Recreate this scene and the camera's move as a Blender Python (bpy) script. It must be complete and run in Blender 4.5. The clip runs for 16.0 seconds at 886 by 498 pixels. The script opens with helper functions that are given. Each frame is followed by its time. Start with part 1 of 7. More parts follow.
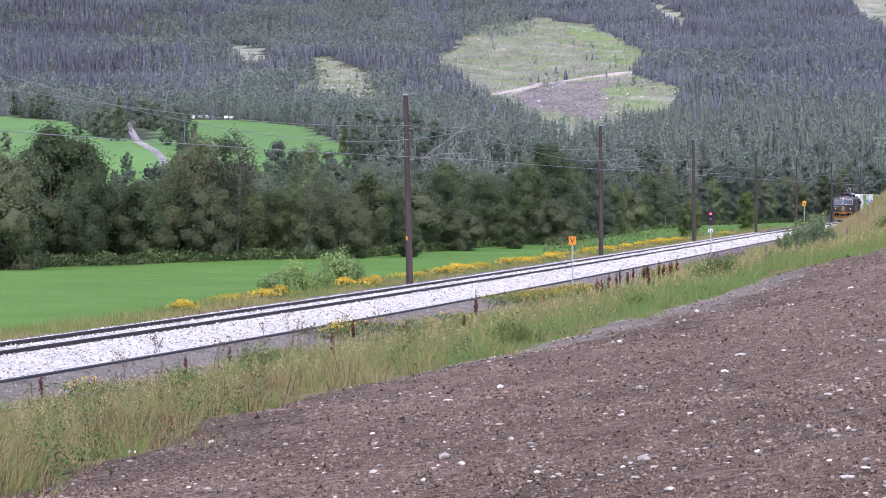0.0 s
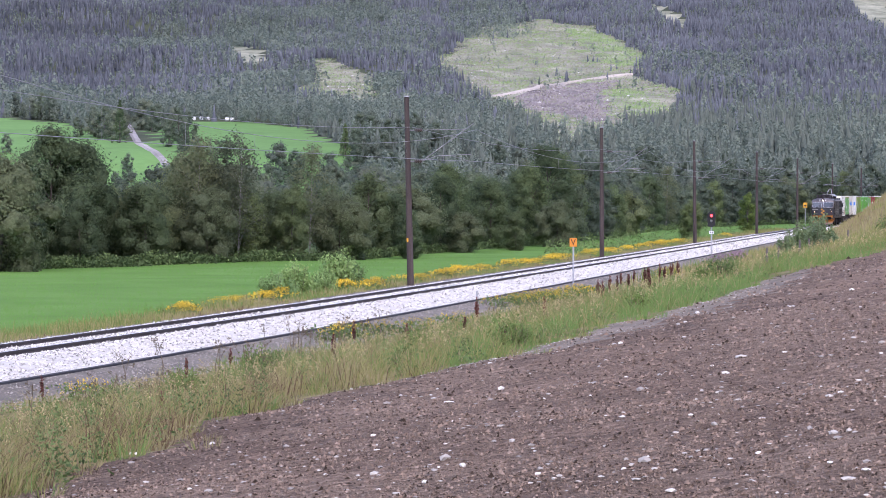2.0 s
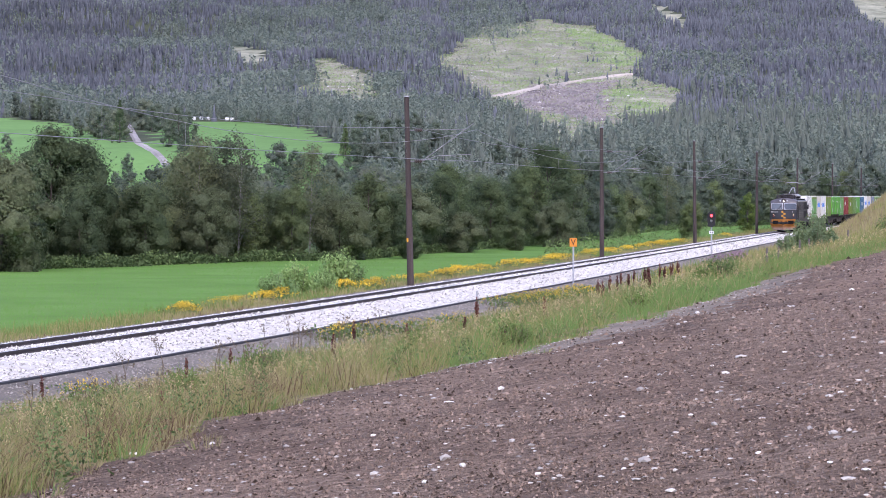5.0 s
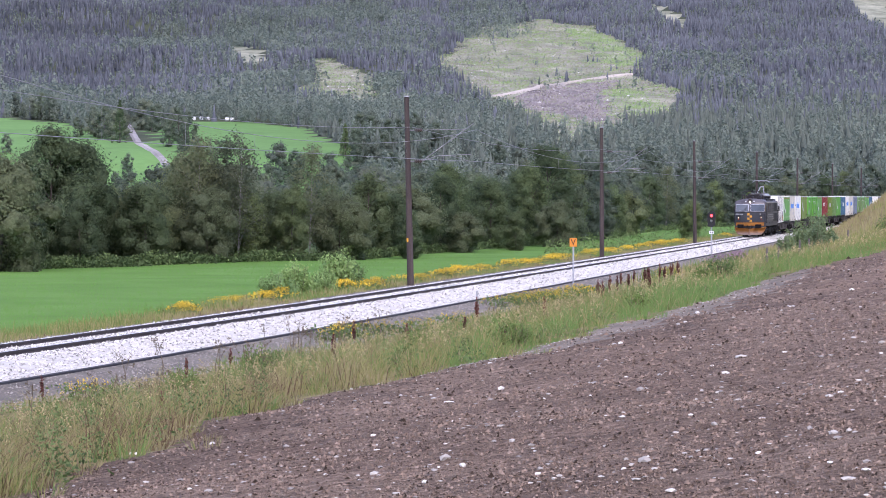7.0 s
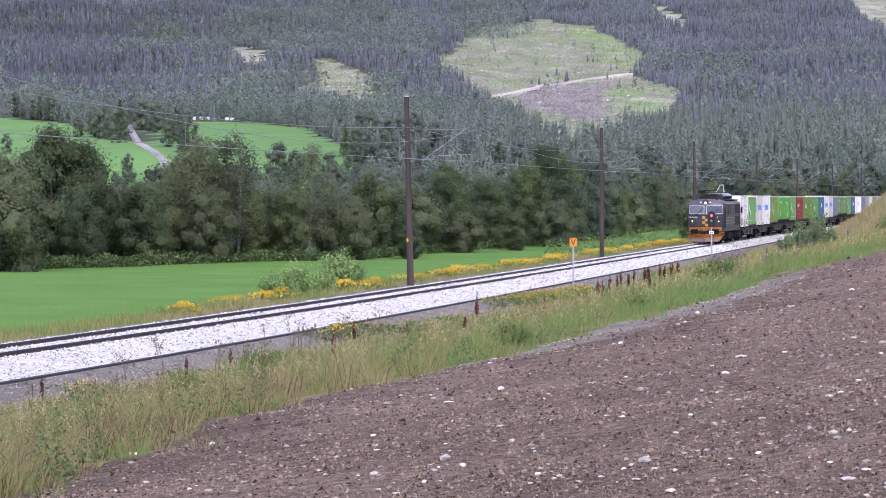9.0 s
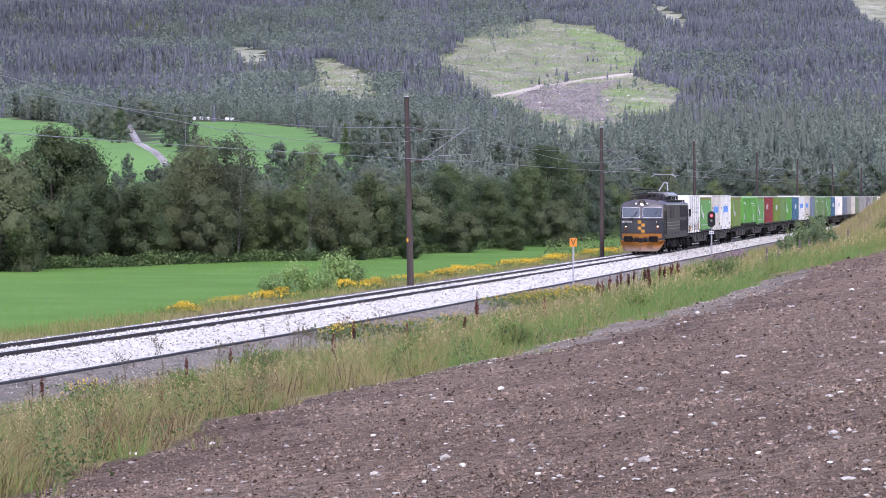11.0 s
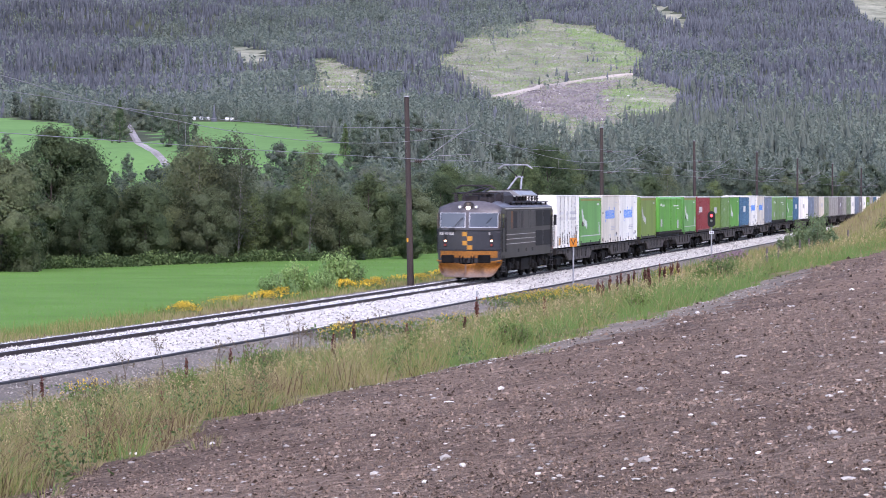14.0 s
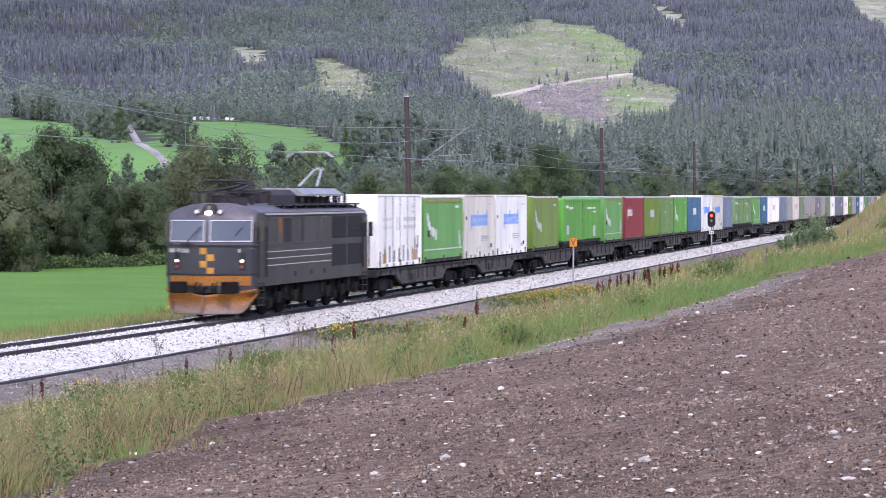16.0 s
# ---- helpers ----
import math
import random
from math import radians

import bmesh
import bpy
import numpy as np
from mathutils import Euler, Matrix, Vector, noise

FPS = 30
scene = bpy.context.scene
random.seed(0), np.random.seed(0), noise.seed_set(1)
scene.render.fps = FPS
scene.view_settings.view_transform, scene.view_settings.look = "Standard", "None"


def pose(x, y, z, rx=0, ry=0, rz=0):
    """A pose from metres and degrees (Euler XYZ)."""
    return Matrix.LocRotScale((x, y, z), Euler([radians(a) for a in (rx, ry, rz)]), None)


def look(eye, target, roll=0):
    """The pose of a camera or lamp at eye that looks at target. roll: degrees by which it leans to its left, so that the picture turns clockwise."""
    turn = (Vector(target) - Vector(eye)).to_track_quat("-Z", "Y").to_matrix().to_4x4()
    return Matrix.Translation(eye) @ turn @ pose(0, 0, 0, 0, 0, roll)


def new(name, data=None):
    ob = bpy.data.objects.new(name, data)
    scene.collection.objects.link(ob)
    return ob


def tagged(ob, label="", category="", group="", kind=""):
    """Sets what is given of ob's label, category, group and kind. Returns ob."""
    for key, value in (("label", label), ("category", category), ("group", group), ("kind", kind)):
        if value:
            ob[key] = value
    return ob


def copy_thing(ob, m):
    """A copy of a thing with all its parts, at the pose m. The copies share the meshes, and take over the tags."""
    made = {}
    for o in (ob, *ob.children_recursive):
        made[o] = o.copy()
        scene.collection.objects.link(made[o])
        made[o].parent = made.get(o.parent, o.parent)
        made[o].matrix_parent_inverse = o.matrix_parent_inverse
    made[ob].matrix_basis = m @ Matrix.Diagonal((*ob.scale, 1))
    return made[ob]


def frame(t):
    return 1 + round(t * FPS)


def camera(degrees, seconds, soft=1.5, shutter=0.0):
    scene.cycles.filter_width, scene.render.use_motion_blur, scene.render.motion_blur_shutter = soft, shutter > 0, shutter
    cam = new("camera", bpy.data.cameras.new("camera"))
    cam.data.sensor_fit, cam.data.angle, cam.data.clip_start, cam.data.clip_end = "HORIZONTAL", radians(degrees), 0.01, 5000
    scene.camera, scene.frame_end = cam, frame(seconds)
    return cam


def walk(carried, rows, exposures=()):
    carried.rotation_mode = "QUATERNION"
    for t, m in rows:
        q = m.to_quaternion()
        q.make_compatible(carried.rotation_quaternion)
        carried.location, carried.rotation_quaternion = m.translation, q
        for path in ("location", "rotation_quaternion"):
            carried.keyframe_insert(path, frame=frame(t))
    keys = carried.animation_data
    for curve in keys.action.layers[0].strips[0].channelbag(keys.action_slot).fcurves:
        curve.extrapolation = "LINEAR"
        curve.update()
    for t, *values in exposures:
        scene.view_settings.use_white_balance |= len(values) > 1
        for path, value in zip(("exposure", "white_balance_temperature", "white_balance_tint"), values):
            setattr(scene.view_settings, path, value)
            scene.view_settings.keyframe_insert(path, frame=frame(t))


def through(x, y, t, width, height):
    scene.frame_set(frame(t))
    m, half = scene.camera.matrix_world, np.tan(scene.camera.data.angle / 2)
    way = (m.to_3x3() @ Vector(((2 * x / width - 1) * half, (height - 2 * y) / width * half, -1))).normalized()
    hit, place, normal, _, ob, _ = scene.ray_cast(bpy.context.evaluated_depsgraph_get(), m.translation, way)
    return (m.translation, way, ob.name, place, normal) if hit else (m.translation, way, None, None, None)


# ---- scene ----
cam = camera(2 * math.degrees(math.atan(784 / 4500)), 16.0, soft=0.75, shutter=0.5)
walk(cam, [(0.0, pose(0, 0, 4.0, 88.778, 0, -0.019)), (0.5, pose(0, 0, 4.0, 88.816, 0, -0.010)),
           (1.0, pose(0, 0, 4.0, 88.816, 0, 0)), (16.0, pose(0, 0, 4.0, 88.816, 0, 0))],
     exposures=[(0.0, 1.35, 6370, 29), (16.0, 1.35, 6370, 29)])

# ---- light: bright overcast sky with a soft high sun ----
world = bpy.data.worlds.new("sky")
scene.world = world
world.use_nodes = True
sky = world.node_tree.nodes.new("ShaderNodeTexSky")
sky.sky_type, sky.sun_disc = "NISHITA", False
sky.sun_elevation, sky.sun_rotation = radians(48), radians(215)
sky.air_density, sky.dust_density, sky.ozone_density = 1.0, 1.0, 1.0
world.node_tree.links.new(sky.outputs[0], world.node_tree.nodes["Background"].inputs[0])
world.node_tree.nodes["Background"].inputs[1].default_value = 0.15
sun = new("sun", bpy.data.lights.new("sun", "SUN"))
sun.data.energy, sun.data.angle, sun.data.color = 1.5, radians(14), (1.0, 0.95, 0.9)
sun.matrix_world = look((60, -85, 115), (0, 0, 0))


# ---- materials ----
def shader(name, base, rough=0.8, metal=0.0, spec=0.3):
    m = bpy.data.materials.new(name)
    m.use_nodes = True
    b = m.node_tree.nodes["Principled BSDF"]
    b.inputs["Base Color"].default_value = (*base, 1)
    b.inputs["Roughness"].default_value = rough
    b.inputs["Metallic"].default_value = metal
    b.inputs["Specular IOR Level"].default_value = spec
    return m, m.node_tree, b


def noise_node(nt, scale, detail=6, rough=0.6, stretch=None):
    tc = nt.nodes.new("ShaderNodeTexCoord")
    n = nt.nodes.new("ShaderNodeTexNoise")
    n.inputs["Scale"].default_value = scale
    n.inputs["Detail"].default_value = detail
    n.inputs["Roughness"].default_value = rough
    if stretch:
        mp = nt.nodes.new("ShaderNodeMapping")
        mp.inputs["Scale"].default_value = stretch
        nt.links.new(tc.outputs["Object"], mp.inputs[0])
        nt.links.new(mp.outputs[0], n.inputs["Vector"])
    else:
        nt.links.new(tc.outputs["Object"], n.inputs["Vector"])
    return n


def ramp(nt, src, stops):
    r = nt.nodes.new("ShaderNodeValToRGB")
    while len(r.color_ramp.elements) < len(stops):
        r.color_ramp.elements.new(0.5)
    for e, (p, c) in zip(r.color_ramp.elements, stops):
        e.position, e.color = p, (*c, 1)
    nt.links.new(src, r.inputs[0])
    return r


def mix(nt, kind, fac, a, b):
    m = nt.nodes.new("ShaderNodeMix")
    m.data_type, m.blend_type = "RGBA", kind
    for sock, v in ((m.inputs[0], fac), (m.inputs[6], a), (m.inputs[7], b)):
        if isinstance(v, (int, float)):
            sock.default_value = v
        elif isinstance(v, tuple):
            sock.default_value = (*v, 1)
        else:
            nt.links.new(v, sock)
    return m.outputs[2]


def bump(nt, b, src, strength, dist):
    n = nt.nodes.new("ShaderNodeBump")
    n.inputs["Strength"].default_value, n.inputs["Distance"].default_value = strength, dist
    nt.links.new(src, n.inputs["Height"])
    nt.links.new(n.outputs[0], b.inputs["Normal"])


def scale3(c, k):
    return tuple(min(1.0, v * k) for v in c)


def mottled(name, base, scale=3.0, amount=0.35, fine=40.0, rough=0.85, relief=0.0, dist=0.02, spec=0.3, metal=0.0, second=None, stretch=None):
    """A surface with broad stains and a fine grain."""
    m, nt, b = shader(name, base, rough, metal, spec)
    n1 = noise_node(nt, scale, 5, 0.6, stretch)
    n2 = noise_node(nt, fine, 3, 0.6)
    dark, light = scale3(base, 1 - amount), scale3(second or base, 1 + amount * 0.7)
    c1 = ramp(nt, n1.outputs["Fac"], [(0.3, dark), (0.7, light)])
    c2 = ramp(nt, n2.outputs["Fac"], [(0.3, (1 - amount * 0.7,) * 3), (0.7, (1.0,) * 3)])
    nt.links.new(mix(nt, "MULTIPLY", 1.0, c1.outputs[0], c2.outputs[0]), b.inputs["Base Color"])
    if relief:
        bump(nt, b, n2.outputs["Fac"], relief, dist)
    return m


def leafy(name, a, c, rough=0.7, through=0.25):
    """Foliage: each leaf takes its own tone between two greens, each plant its own shift; a little light comes through."""
    m, nt, b = shader(name, a, rough, 0, 0.12)
    g = nt.nodes.new("ShaderNodeNewGeometry")
    o = nt.nodes.new("ShaderNodeObjectInfo")
    col = ramp(nt, g.outputs["Random Per Island"], [(0.0, tuple(0.85 * u + 0.15 * v for u, v in zip(a, c))), (1.0, tuple(0.5 * u + 0.5 * v for u, v in zip(a, c)))])
    tone = ramp(nt, o.outputs["Random"], [(0.0, (0.68, 0.72, 0.74)), (0.5, (0.93, 0.94, 0.95)), (1.0, (1.16, 1.14, 0.98))])
    out = mix(nt, "MULTIPLY", 1.0, col.outputs[0], tone.outputs[0])
    nt.links.new(out, b.inputs["Base Color"])
    if through:
        t = nt.nodes.new("ShaderNodeBsdfTranslucent")
        s = nt.nodes.new("ShaderNodeMixShader")
        s.inputs[0].default_value = through
        nt.links.new(out, t.inputs[0])
        nt.links.new(b.outputs[0], s.inputs[1])
        nt.links.new(t.outputs[0], s.inputs[2])
        nt.links.new(s.outputs[0], nt.nodes["Material Output"].inputs[0])
    return m


def soil_material(name="ploughed_soil", wet=1.0):
    m, nt, b = shader(name, (0.12, 0.085, 0.075), 0.95, 0, 0.12)
    broad = noise_node(nt, 0.3, 6, 0.65)
    mid = noise_node(nt, 7.0, 8, 0.75)
    fine = noise_node(nt, 38.0, 6, 0.8)
    row = noise_node(nt, 1.0, 4, 0.6, (0.6, 0.9, 1.0))
    c = ramp(nt, mid.outputs["Fac"], [(0.32, (0.06, 0.043, 0.032)), (0.5, (0.205, 0.152, 0.114)), (0.68, (0.36, 0.28, 0.212))])
    w = ramp(nt, broad.outputs["Fac"], [(0.3, (0.78 * wet, 0.72 * wet, 0.7 * wet)), (0.65, (1.15 * wet, 1.12 * wet, 1.1 * wet))])
    f = ramp(nt, fine.outputs["Fac"], [(0.34, (0.68,) * 3), (0.5, (1.05,) * 3), (0.66, (1.35, 1.33, 1.3))])
    grit = noise_node(nt, 120.0, 4, 0.8)
    gr = ramp(nt, grit.outputs["Fac"], [(0.35, (0.62,) * 3), (0.5, (1.02,) * 3), (0.65, (1.45, 1.43, 1.4))])
    g = ramp(nt, row.outputs["Fac"], [(0.35, (0.82,) * 3), (0.65, (1.12,) * 3)])
    out = mix(nt, "MULTIPLY", 1.0, mix(nt, "MULTIPLY", 1.0, c.outputs[0], w.outputs[0]), f.outputs[0])
    out = mix(nt, "MULTIPLY", 1.0, mix(nt, "MULTIPLY", 1.0, out, g.outputs[0]), gr.outputs[0])
    nt.links.new(out, b.inputs["Base Color"])
    bump(nt, b, fine.outputs["Fac"], 1.0, 0.07)
    return m


MAT = {
    "soil": soil_material(),
    "soil_moist": soil_material("moist_turned_soil", 0.76),
    "soil_edge": mottled("stony_soil_edge", (0.185, 0.155, 0.12), 1.2, 0.4, 25, 0.95, 0.6, 0.03),
    "verge": mottled("verge_turf", (0.13, 0.135, 0.05), 0.8, 0.45, 12, 0.95, 0.5, 0.05, 0.1, second=(0.2, 0.17, 0.08)),
    "path": mottled("grey_gravel", (0.165, 0.15, 0.128), 1.0, 0.4, 18, 0.95, 0.8, 0.04, 0.2),
    "ballast": mottled("pale_ballast", (0.54, 0.525, 0.48), 2.0, 0.2, 9, 0.9, 0.9, 0.05, 0.2),
    "meadow": mottled("mown_meadow", (0.085, 0.185, 0.034), 0.16, 0.13, 5.0, 0.95, 0.6, 0.1, 0.1, second=(0.1, 0.2, 0.045)),
    "upper_field": mottled("upper_field_grass", (0.12, 0.235, 0.07), 0.02, 0.2, 0.5, 0.95, 0, 0, 0.1),
    "scrub": mottled("scrub_ground", (0.055, 0.085, 0.025), 0.1, 0.4, 1.5, 0.95, 0, 0, 0.1),
    "forest_floor": mottled("forest_floor", (0.07, 0.085, 0.05), 0.02, 0.4, 0.2, 0.95, 0, 0, 0.1),
    "cutting": mottled("felled_slope", (0.2, 0.23, 0.15), 0.05, 0.4, 0.6, 0.95, 0, 0, 0.1, second=(0.3, 0.3, 0.22)),
    "slash": mottled("felling_waste", (0.21, 0.185, 0.175), 0.06, 0.45, 0.35, 0.95, 0, 0, 0.1),
    "track_dirt": mottled("dirt_road", (0.42, 0.38, 0.34), 0.05, 0.2, 0.4, 0.95, 0, 0, 0.1),
    "lane_gravel": mottled("lane_gravel", (0.32, 0.3, 0.29), 0.05, 0.25, 0.4, 0.95, 0, 0, 0.1),
    "rail": mottled("rusty_rail_side", (0.05, 0.04, 0.04), 3, 0.3, 30, 0.7, 0, 0, 0.3),
    "rail_top": mottled("polished_rail_head", (0.35, 0.35, 0.36), 3, 0.2, 20, 0.35, 0, 0, 0.5, 0.9),
    "sleeper": mottled("concrete_sleeper", (0.3, 0.29, 0.28), 3, 0.25, 30, 0.9),
    "duct": mottled("black_cable_duct", (0.025, 0.024, 0.026), 1.5, 0.4, 30, 0.8),
}


# ---- the line of the railway: its near rail, seen from above ----
def rail_x(y):
    yy = max(y, 50.0)
    x = -24.28 + 0.22 * y - 1.42 * math.exp(-(yy - 65) / 32)
    if y < 50:
        x += (y - 50) * (1.42 / 32 * math.exp(15 / 32))
    return x + 6.2e-5 * max(0.0, y - 250) ** 2


LINE_Y = np.arange(-40, 720, 0.25)
LINE_X = np.array([rail_x(v) for v in LINE_Y])
LINE_S = np.concatenate([[0], np.cumsum(np.hypot(np.diff(LINE_X), np.diff(LINE_Y)))])
LINE_S = LINE_S - np.interp(20, LINE_Y, LINE_S)      # s = 0 abreast of y = 20
LINE_H = np.arctan2(np.gradient(LINE_X), np.gradient(LINE_Y))   # heading from +y towards +x
S_END = float(LINE_S[-1])


def track_many(s, q):
    """Plan points q metres to the near side of the near rail, s metres along it (straight on past its end)."""
    s, q = np.asarray(s, float), np.asarray(q, float)
    h = np.interp(s, LINE_S, LINE_H)
    over = np.maximum(s - S_END, 0) + np.minimum(s - LINE_S[0], 0)
    x = np.interp(s, LINE_S, LINE_X) + np.sin(h) * over + q * np.cos(h)
    y = np.interp(s, LINE_S, LINE_Y) + np.cos(h) * over - q * np.sin(h)
    return x, y


def track(s, q=0.0):
    x, y = track_many(s, q)
    return float(x), float(y)


def heading(s):
    return math.degrees(float(np.interp(s, LINE_S, LINE_H)))


def sq_of(x, y):
    """Along and across the railway, for any plan points."""
    x, y = np.asarray(x, float), np.asarray(y, float)
    s = np.interp(y, LINE_Y, LINE_S) + np.maximum(y - LINE_Y[-1], 0)
    for _ in range(5):
        cx, cy = track_many(s, 0 * s)
        h = np.interp(s, LINE_S, LINE_H)
        s = s + (x - cx) * np.sin(h) + (y - cy) * np.cos(h)
    cx, cy = track_many(s, 0 * s)
    h = np.interp(s, LINE_S, LINE_H)
    return s, (x - cx) * np.cos(h) - (y - cy) * np.sin(h)


def smooth(a, b, v):
    t = np.clip((np.asarray(v, float) - a) / (b - a), 0, 1)
    return t * t * (3 - 2 * t)


def waves(x, y, size, seed):
    """Soft hills and hollows between -1 and 1."""
    r = np.random.RandomState(seed)
    out = 0
    for k in range(7):
        a, p = r.uniform(0, 2 * np.pi), r.uniform(0, 2 * np.pi)
        w = 2 * np.pi / (size * r.uniform(0.6, 1.6))
        out = out + np.sin(w * (np.cos(a) * x + np.sin(a) * y) + p)
    return out / 4.0


PROFILE_Q = [-4000, -60, -10.5, -7.4, -4.6, -3.3, -2.35, -1.62, -1.38, 0.75, 1.95, 2.35, 3.6, 200]
PROFILE_Z = [-1.5, -1.5, -1.5, -0.62, -0.4, -0.36, -0.12, -0.12, -0.13, -0.13, -0.42, -0.52, -0.66, -0.66]
HILL_Y = [0, 520, 600, 700, 1000, 1400, 1800, 2300, 2800, 4000]
HILL_Z = [0, 0, 5, 17.5, 37.5, 71.5, 114, 180, 262, 480]


def ground_z(s, q):
    x, y = track_many(s, q)
    z = np.interp(q, PROFILE_Q, PROFILE_Z)
    near = np.asarray(q) > 0
    slope = 2.4 + 0.15 * 0.977 * (x - 0.22 * y)         # the field falls evenly towards the railway
    z = z + np.clip((q - 3.6) / 10.9, 0, 1) * (slope + 0.66)
    z = z + np.where(near, 6.3 * smooth(200, 340, y) * smooth(3.0, 13.0, q), 0)
    z = z + np.where(near, waves(x, y, 7, 3) * 0.07 * smooth(3.6, 7, q), waves(x, y, 30, 4) * 0.12 * smooth(9, 20, -np.asarray(q)))
    z = z + np.interp(y, HILL_Y, HILL_Z)
    z = z + waves(x, y, 330, 5) * 9 * smooth(900, 1500, y) + waves(x, y, 90, 6) * 2.0 * smooth(800, 1300, y)
    return z


EDGE_S = [-30, 10, 17, 20, 26, 29, 45, 77, 97, 130, 400]
EDGE_Q = [17.9, 17.6, 16.5, 15.8, 15.4, 17.0, 17.4, 17.0, 19.1, 24, 60]


def field_edge(s):
    """Where the ploughed soil ends, in metres from the near rail."""
    return np.interp(s, EDGE_S, EDGE_Q) + 0.25 * waves(np.asarray(s), 0 * np.asarray(s), 6, 11) + 0.15 * waves(np.asarray(s), 0 * np.asarray(s), 1.7, 12)


# ---- building helpers ----
def mesh_of(name, verts, faces, mats, which=None, smooth_faces=False, tone=None, normals=None):
    """A mesh from arrays: faces is an (n, k) index array, which a material slot for each face, tone a shade for each face, normals a soft normal for each vertex."""
    me = bpy.data.meshes.new(name)
    verts, faces = np.asarray(verts, np.float32), np.asarray(faces, np.int32)
    n, k = faces.shape
    me.vertices.add(len(verts))
    me.vertices.foreach_set("co", verts.ravel())
    me.loops.add(n * k)
    me.loops.foreach_set("vertex_index", faces.ravel())
    me.polygons.add(n)
    me.polygons.foreach_set("loop_start", np.arange(0, n * k, k, dtype=np.int32))
    for m in mats:
        me.materials.append(m)
    if which is not None:
        me.polygons.foreach_set("material_index", np.asarray(which, np.int32))
    me.polygons.foreach_set("use_smooth", np.full(n, smooth_faces))
    if tone is not None:
        at = me.attributes.new("tone", "FLOAT", "FACE")
        at.data.foreach_set("value", np.asarray(tone, np.float32))
    me.update(calc_edges=True)
    me.validate()
    if normals is not None:
        normals = np.asarray(normals, np.float32)
        me.polygons.foreach_set("use_smooth", np.full(n, True))
        me.normals_split_custom_set_from_vertices(normals / (np.linalg.norm(normals, axis=1)[:, None] + 1e-9))
    return me


def grid_faces(nu, nv):
    i = np.arange(nu - 1)[:, None] * nv + np.arange(nv - 1)[None, :]
    return np.stack([i, i + 1, i + nv + 1, i + nv], -1).reshape(-1, 4)


def empty(name, label, category, group="", m=None):
    ob = tagged(new(name), label, category, group)
    ob.empty_display_size = 0.2
    if m is not None:
        ob.matrix_basis = m
    return ob


def part(name, bm, mat, parent, label="", flat=True):
    """Links a bmesh as one mesh object under a thing or a part."""
    me = bpy.data.meshes.new(name)
    bm.to_mesh(me)
    bm.free()
    for m in mat if isinstance(mat, (list, tuple)) else [mat]:
        me.materials.append(m)
    if not flat:
        me.polygons.foreach_set("use_smooth", [True] * len(me.polygons))
    ob = new(name, me)
    ob.parent = parent
    if label:
        tagged(ob, label)
    return ob


def share(ob, name, parent, m=None):
    """Another piece on the same mesh."""
    o = new(name, ob.data)
    o.parent = parent
    if m is not None:
        o.matrix_basis = m
    return o


def boxes(*items, bevel=0.0, bm=None, mat=0):
    """Bevelled boxes (x0, y0, z0, x1, y1, z1) in one bmesh."""
    bm = bm or bmesh.new()
    for b in items:
        x0, y0, z0, x1, y1, z1 = b[:6]
        r = bmesh.ops.create_cube(bm, size=1.0)
        for v in r["verts"]:
            v.co = Vector((x0 + (v.co.x + 0.5) * (x1 - x0), y0 + (v.co.y + 0.5) * (y1 - y0), z0 + (v.co.z + 0.5) * (z1 - z0)))
        faces = list({f for v in r["verts"] for f in v.link_faces})
        for f in faces:
            f.material_index = b[6] if len(b) > 6 else mat
        if bevel:
            edges = list({e for v in r["verts"] for e in v.link_edges})
            bmesh.ops.bevel(bm, geom=edges, offset=min(bevel, 0.4 * min(abs(x1 - x0), abs(y1 - y0), abs(z1 - z0))), segments=2, profile=0.5, affect="EDGES")
    return bm


def rod(a, b, r, r2=None, n=10, bm=None, mat=0):
    """A round bar from a to b."""
    bm = bm or bmesh.new()
    a, b = Vector(a), Vector(b)
    m = Matrix.Translation((a + b) / 2) @ (b - a).to_track_quat("Z", "Y").to_matrix().to_4x4()
    out = bmesh.ops.create_cone(bm, cap_ends=True, segments=n, radius1=r, radius2=r if r2 is None else r2, depth=(b - a).length, matrix=m)
    for f in {f for v in out["verts"] for f in v.link_faces}:
        f.material_index = mat
    return bm


def prism(outline, x0, x1, axis="x", bm=None, bevel=0.0, mat=0):
    """A solid with the outline (u, v) drawn in the plane across the axis: x: (y, z); y: (x, z); z: (x, y)."""
    bm = bm or bmesh.new()

    def at(u, v, w):
        return {"x": (w, u, v), "y": (u, w, v), "z": (u, v, w)}[axis]
    a = [bm.verts.new(at(u, v, x0)) for u, v in outline]
    b = [bm.verts.new(at(u, v, x1)) for u, v in outline]
    fs = [bm.faces.new(a), bm.faces.new(b[::-1])]
    n = len(outline)
    for i in range(n):
        fs.append(bm.faces.new((a[i], b[i], b[(i + 1) % n], a[(i + 1) % n])))
    for f in fs:
        f.material_index = mat
    bmesh.ops.recalc_face_normals(bm, faces=fs)
    if bevel:
        bmesh.ops.bevel(bm, geom=list({e for f in fs for e in f.edges}), offset=bevel, segments=2, profile=0.5, affect="EDGES")
    return bm


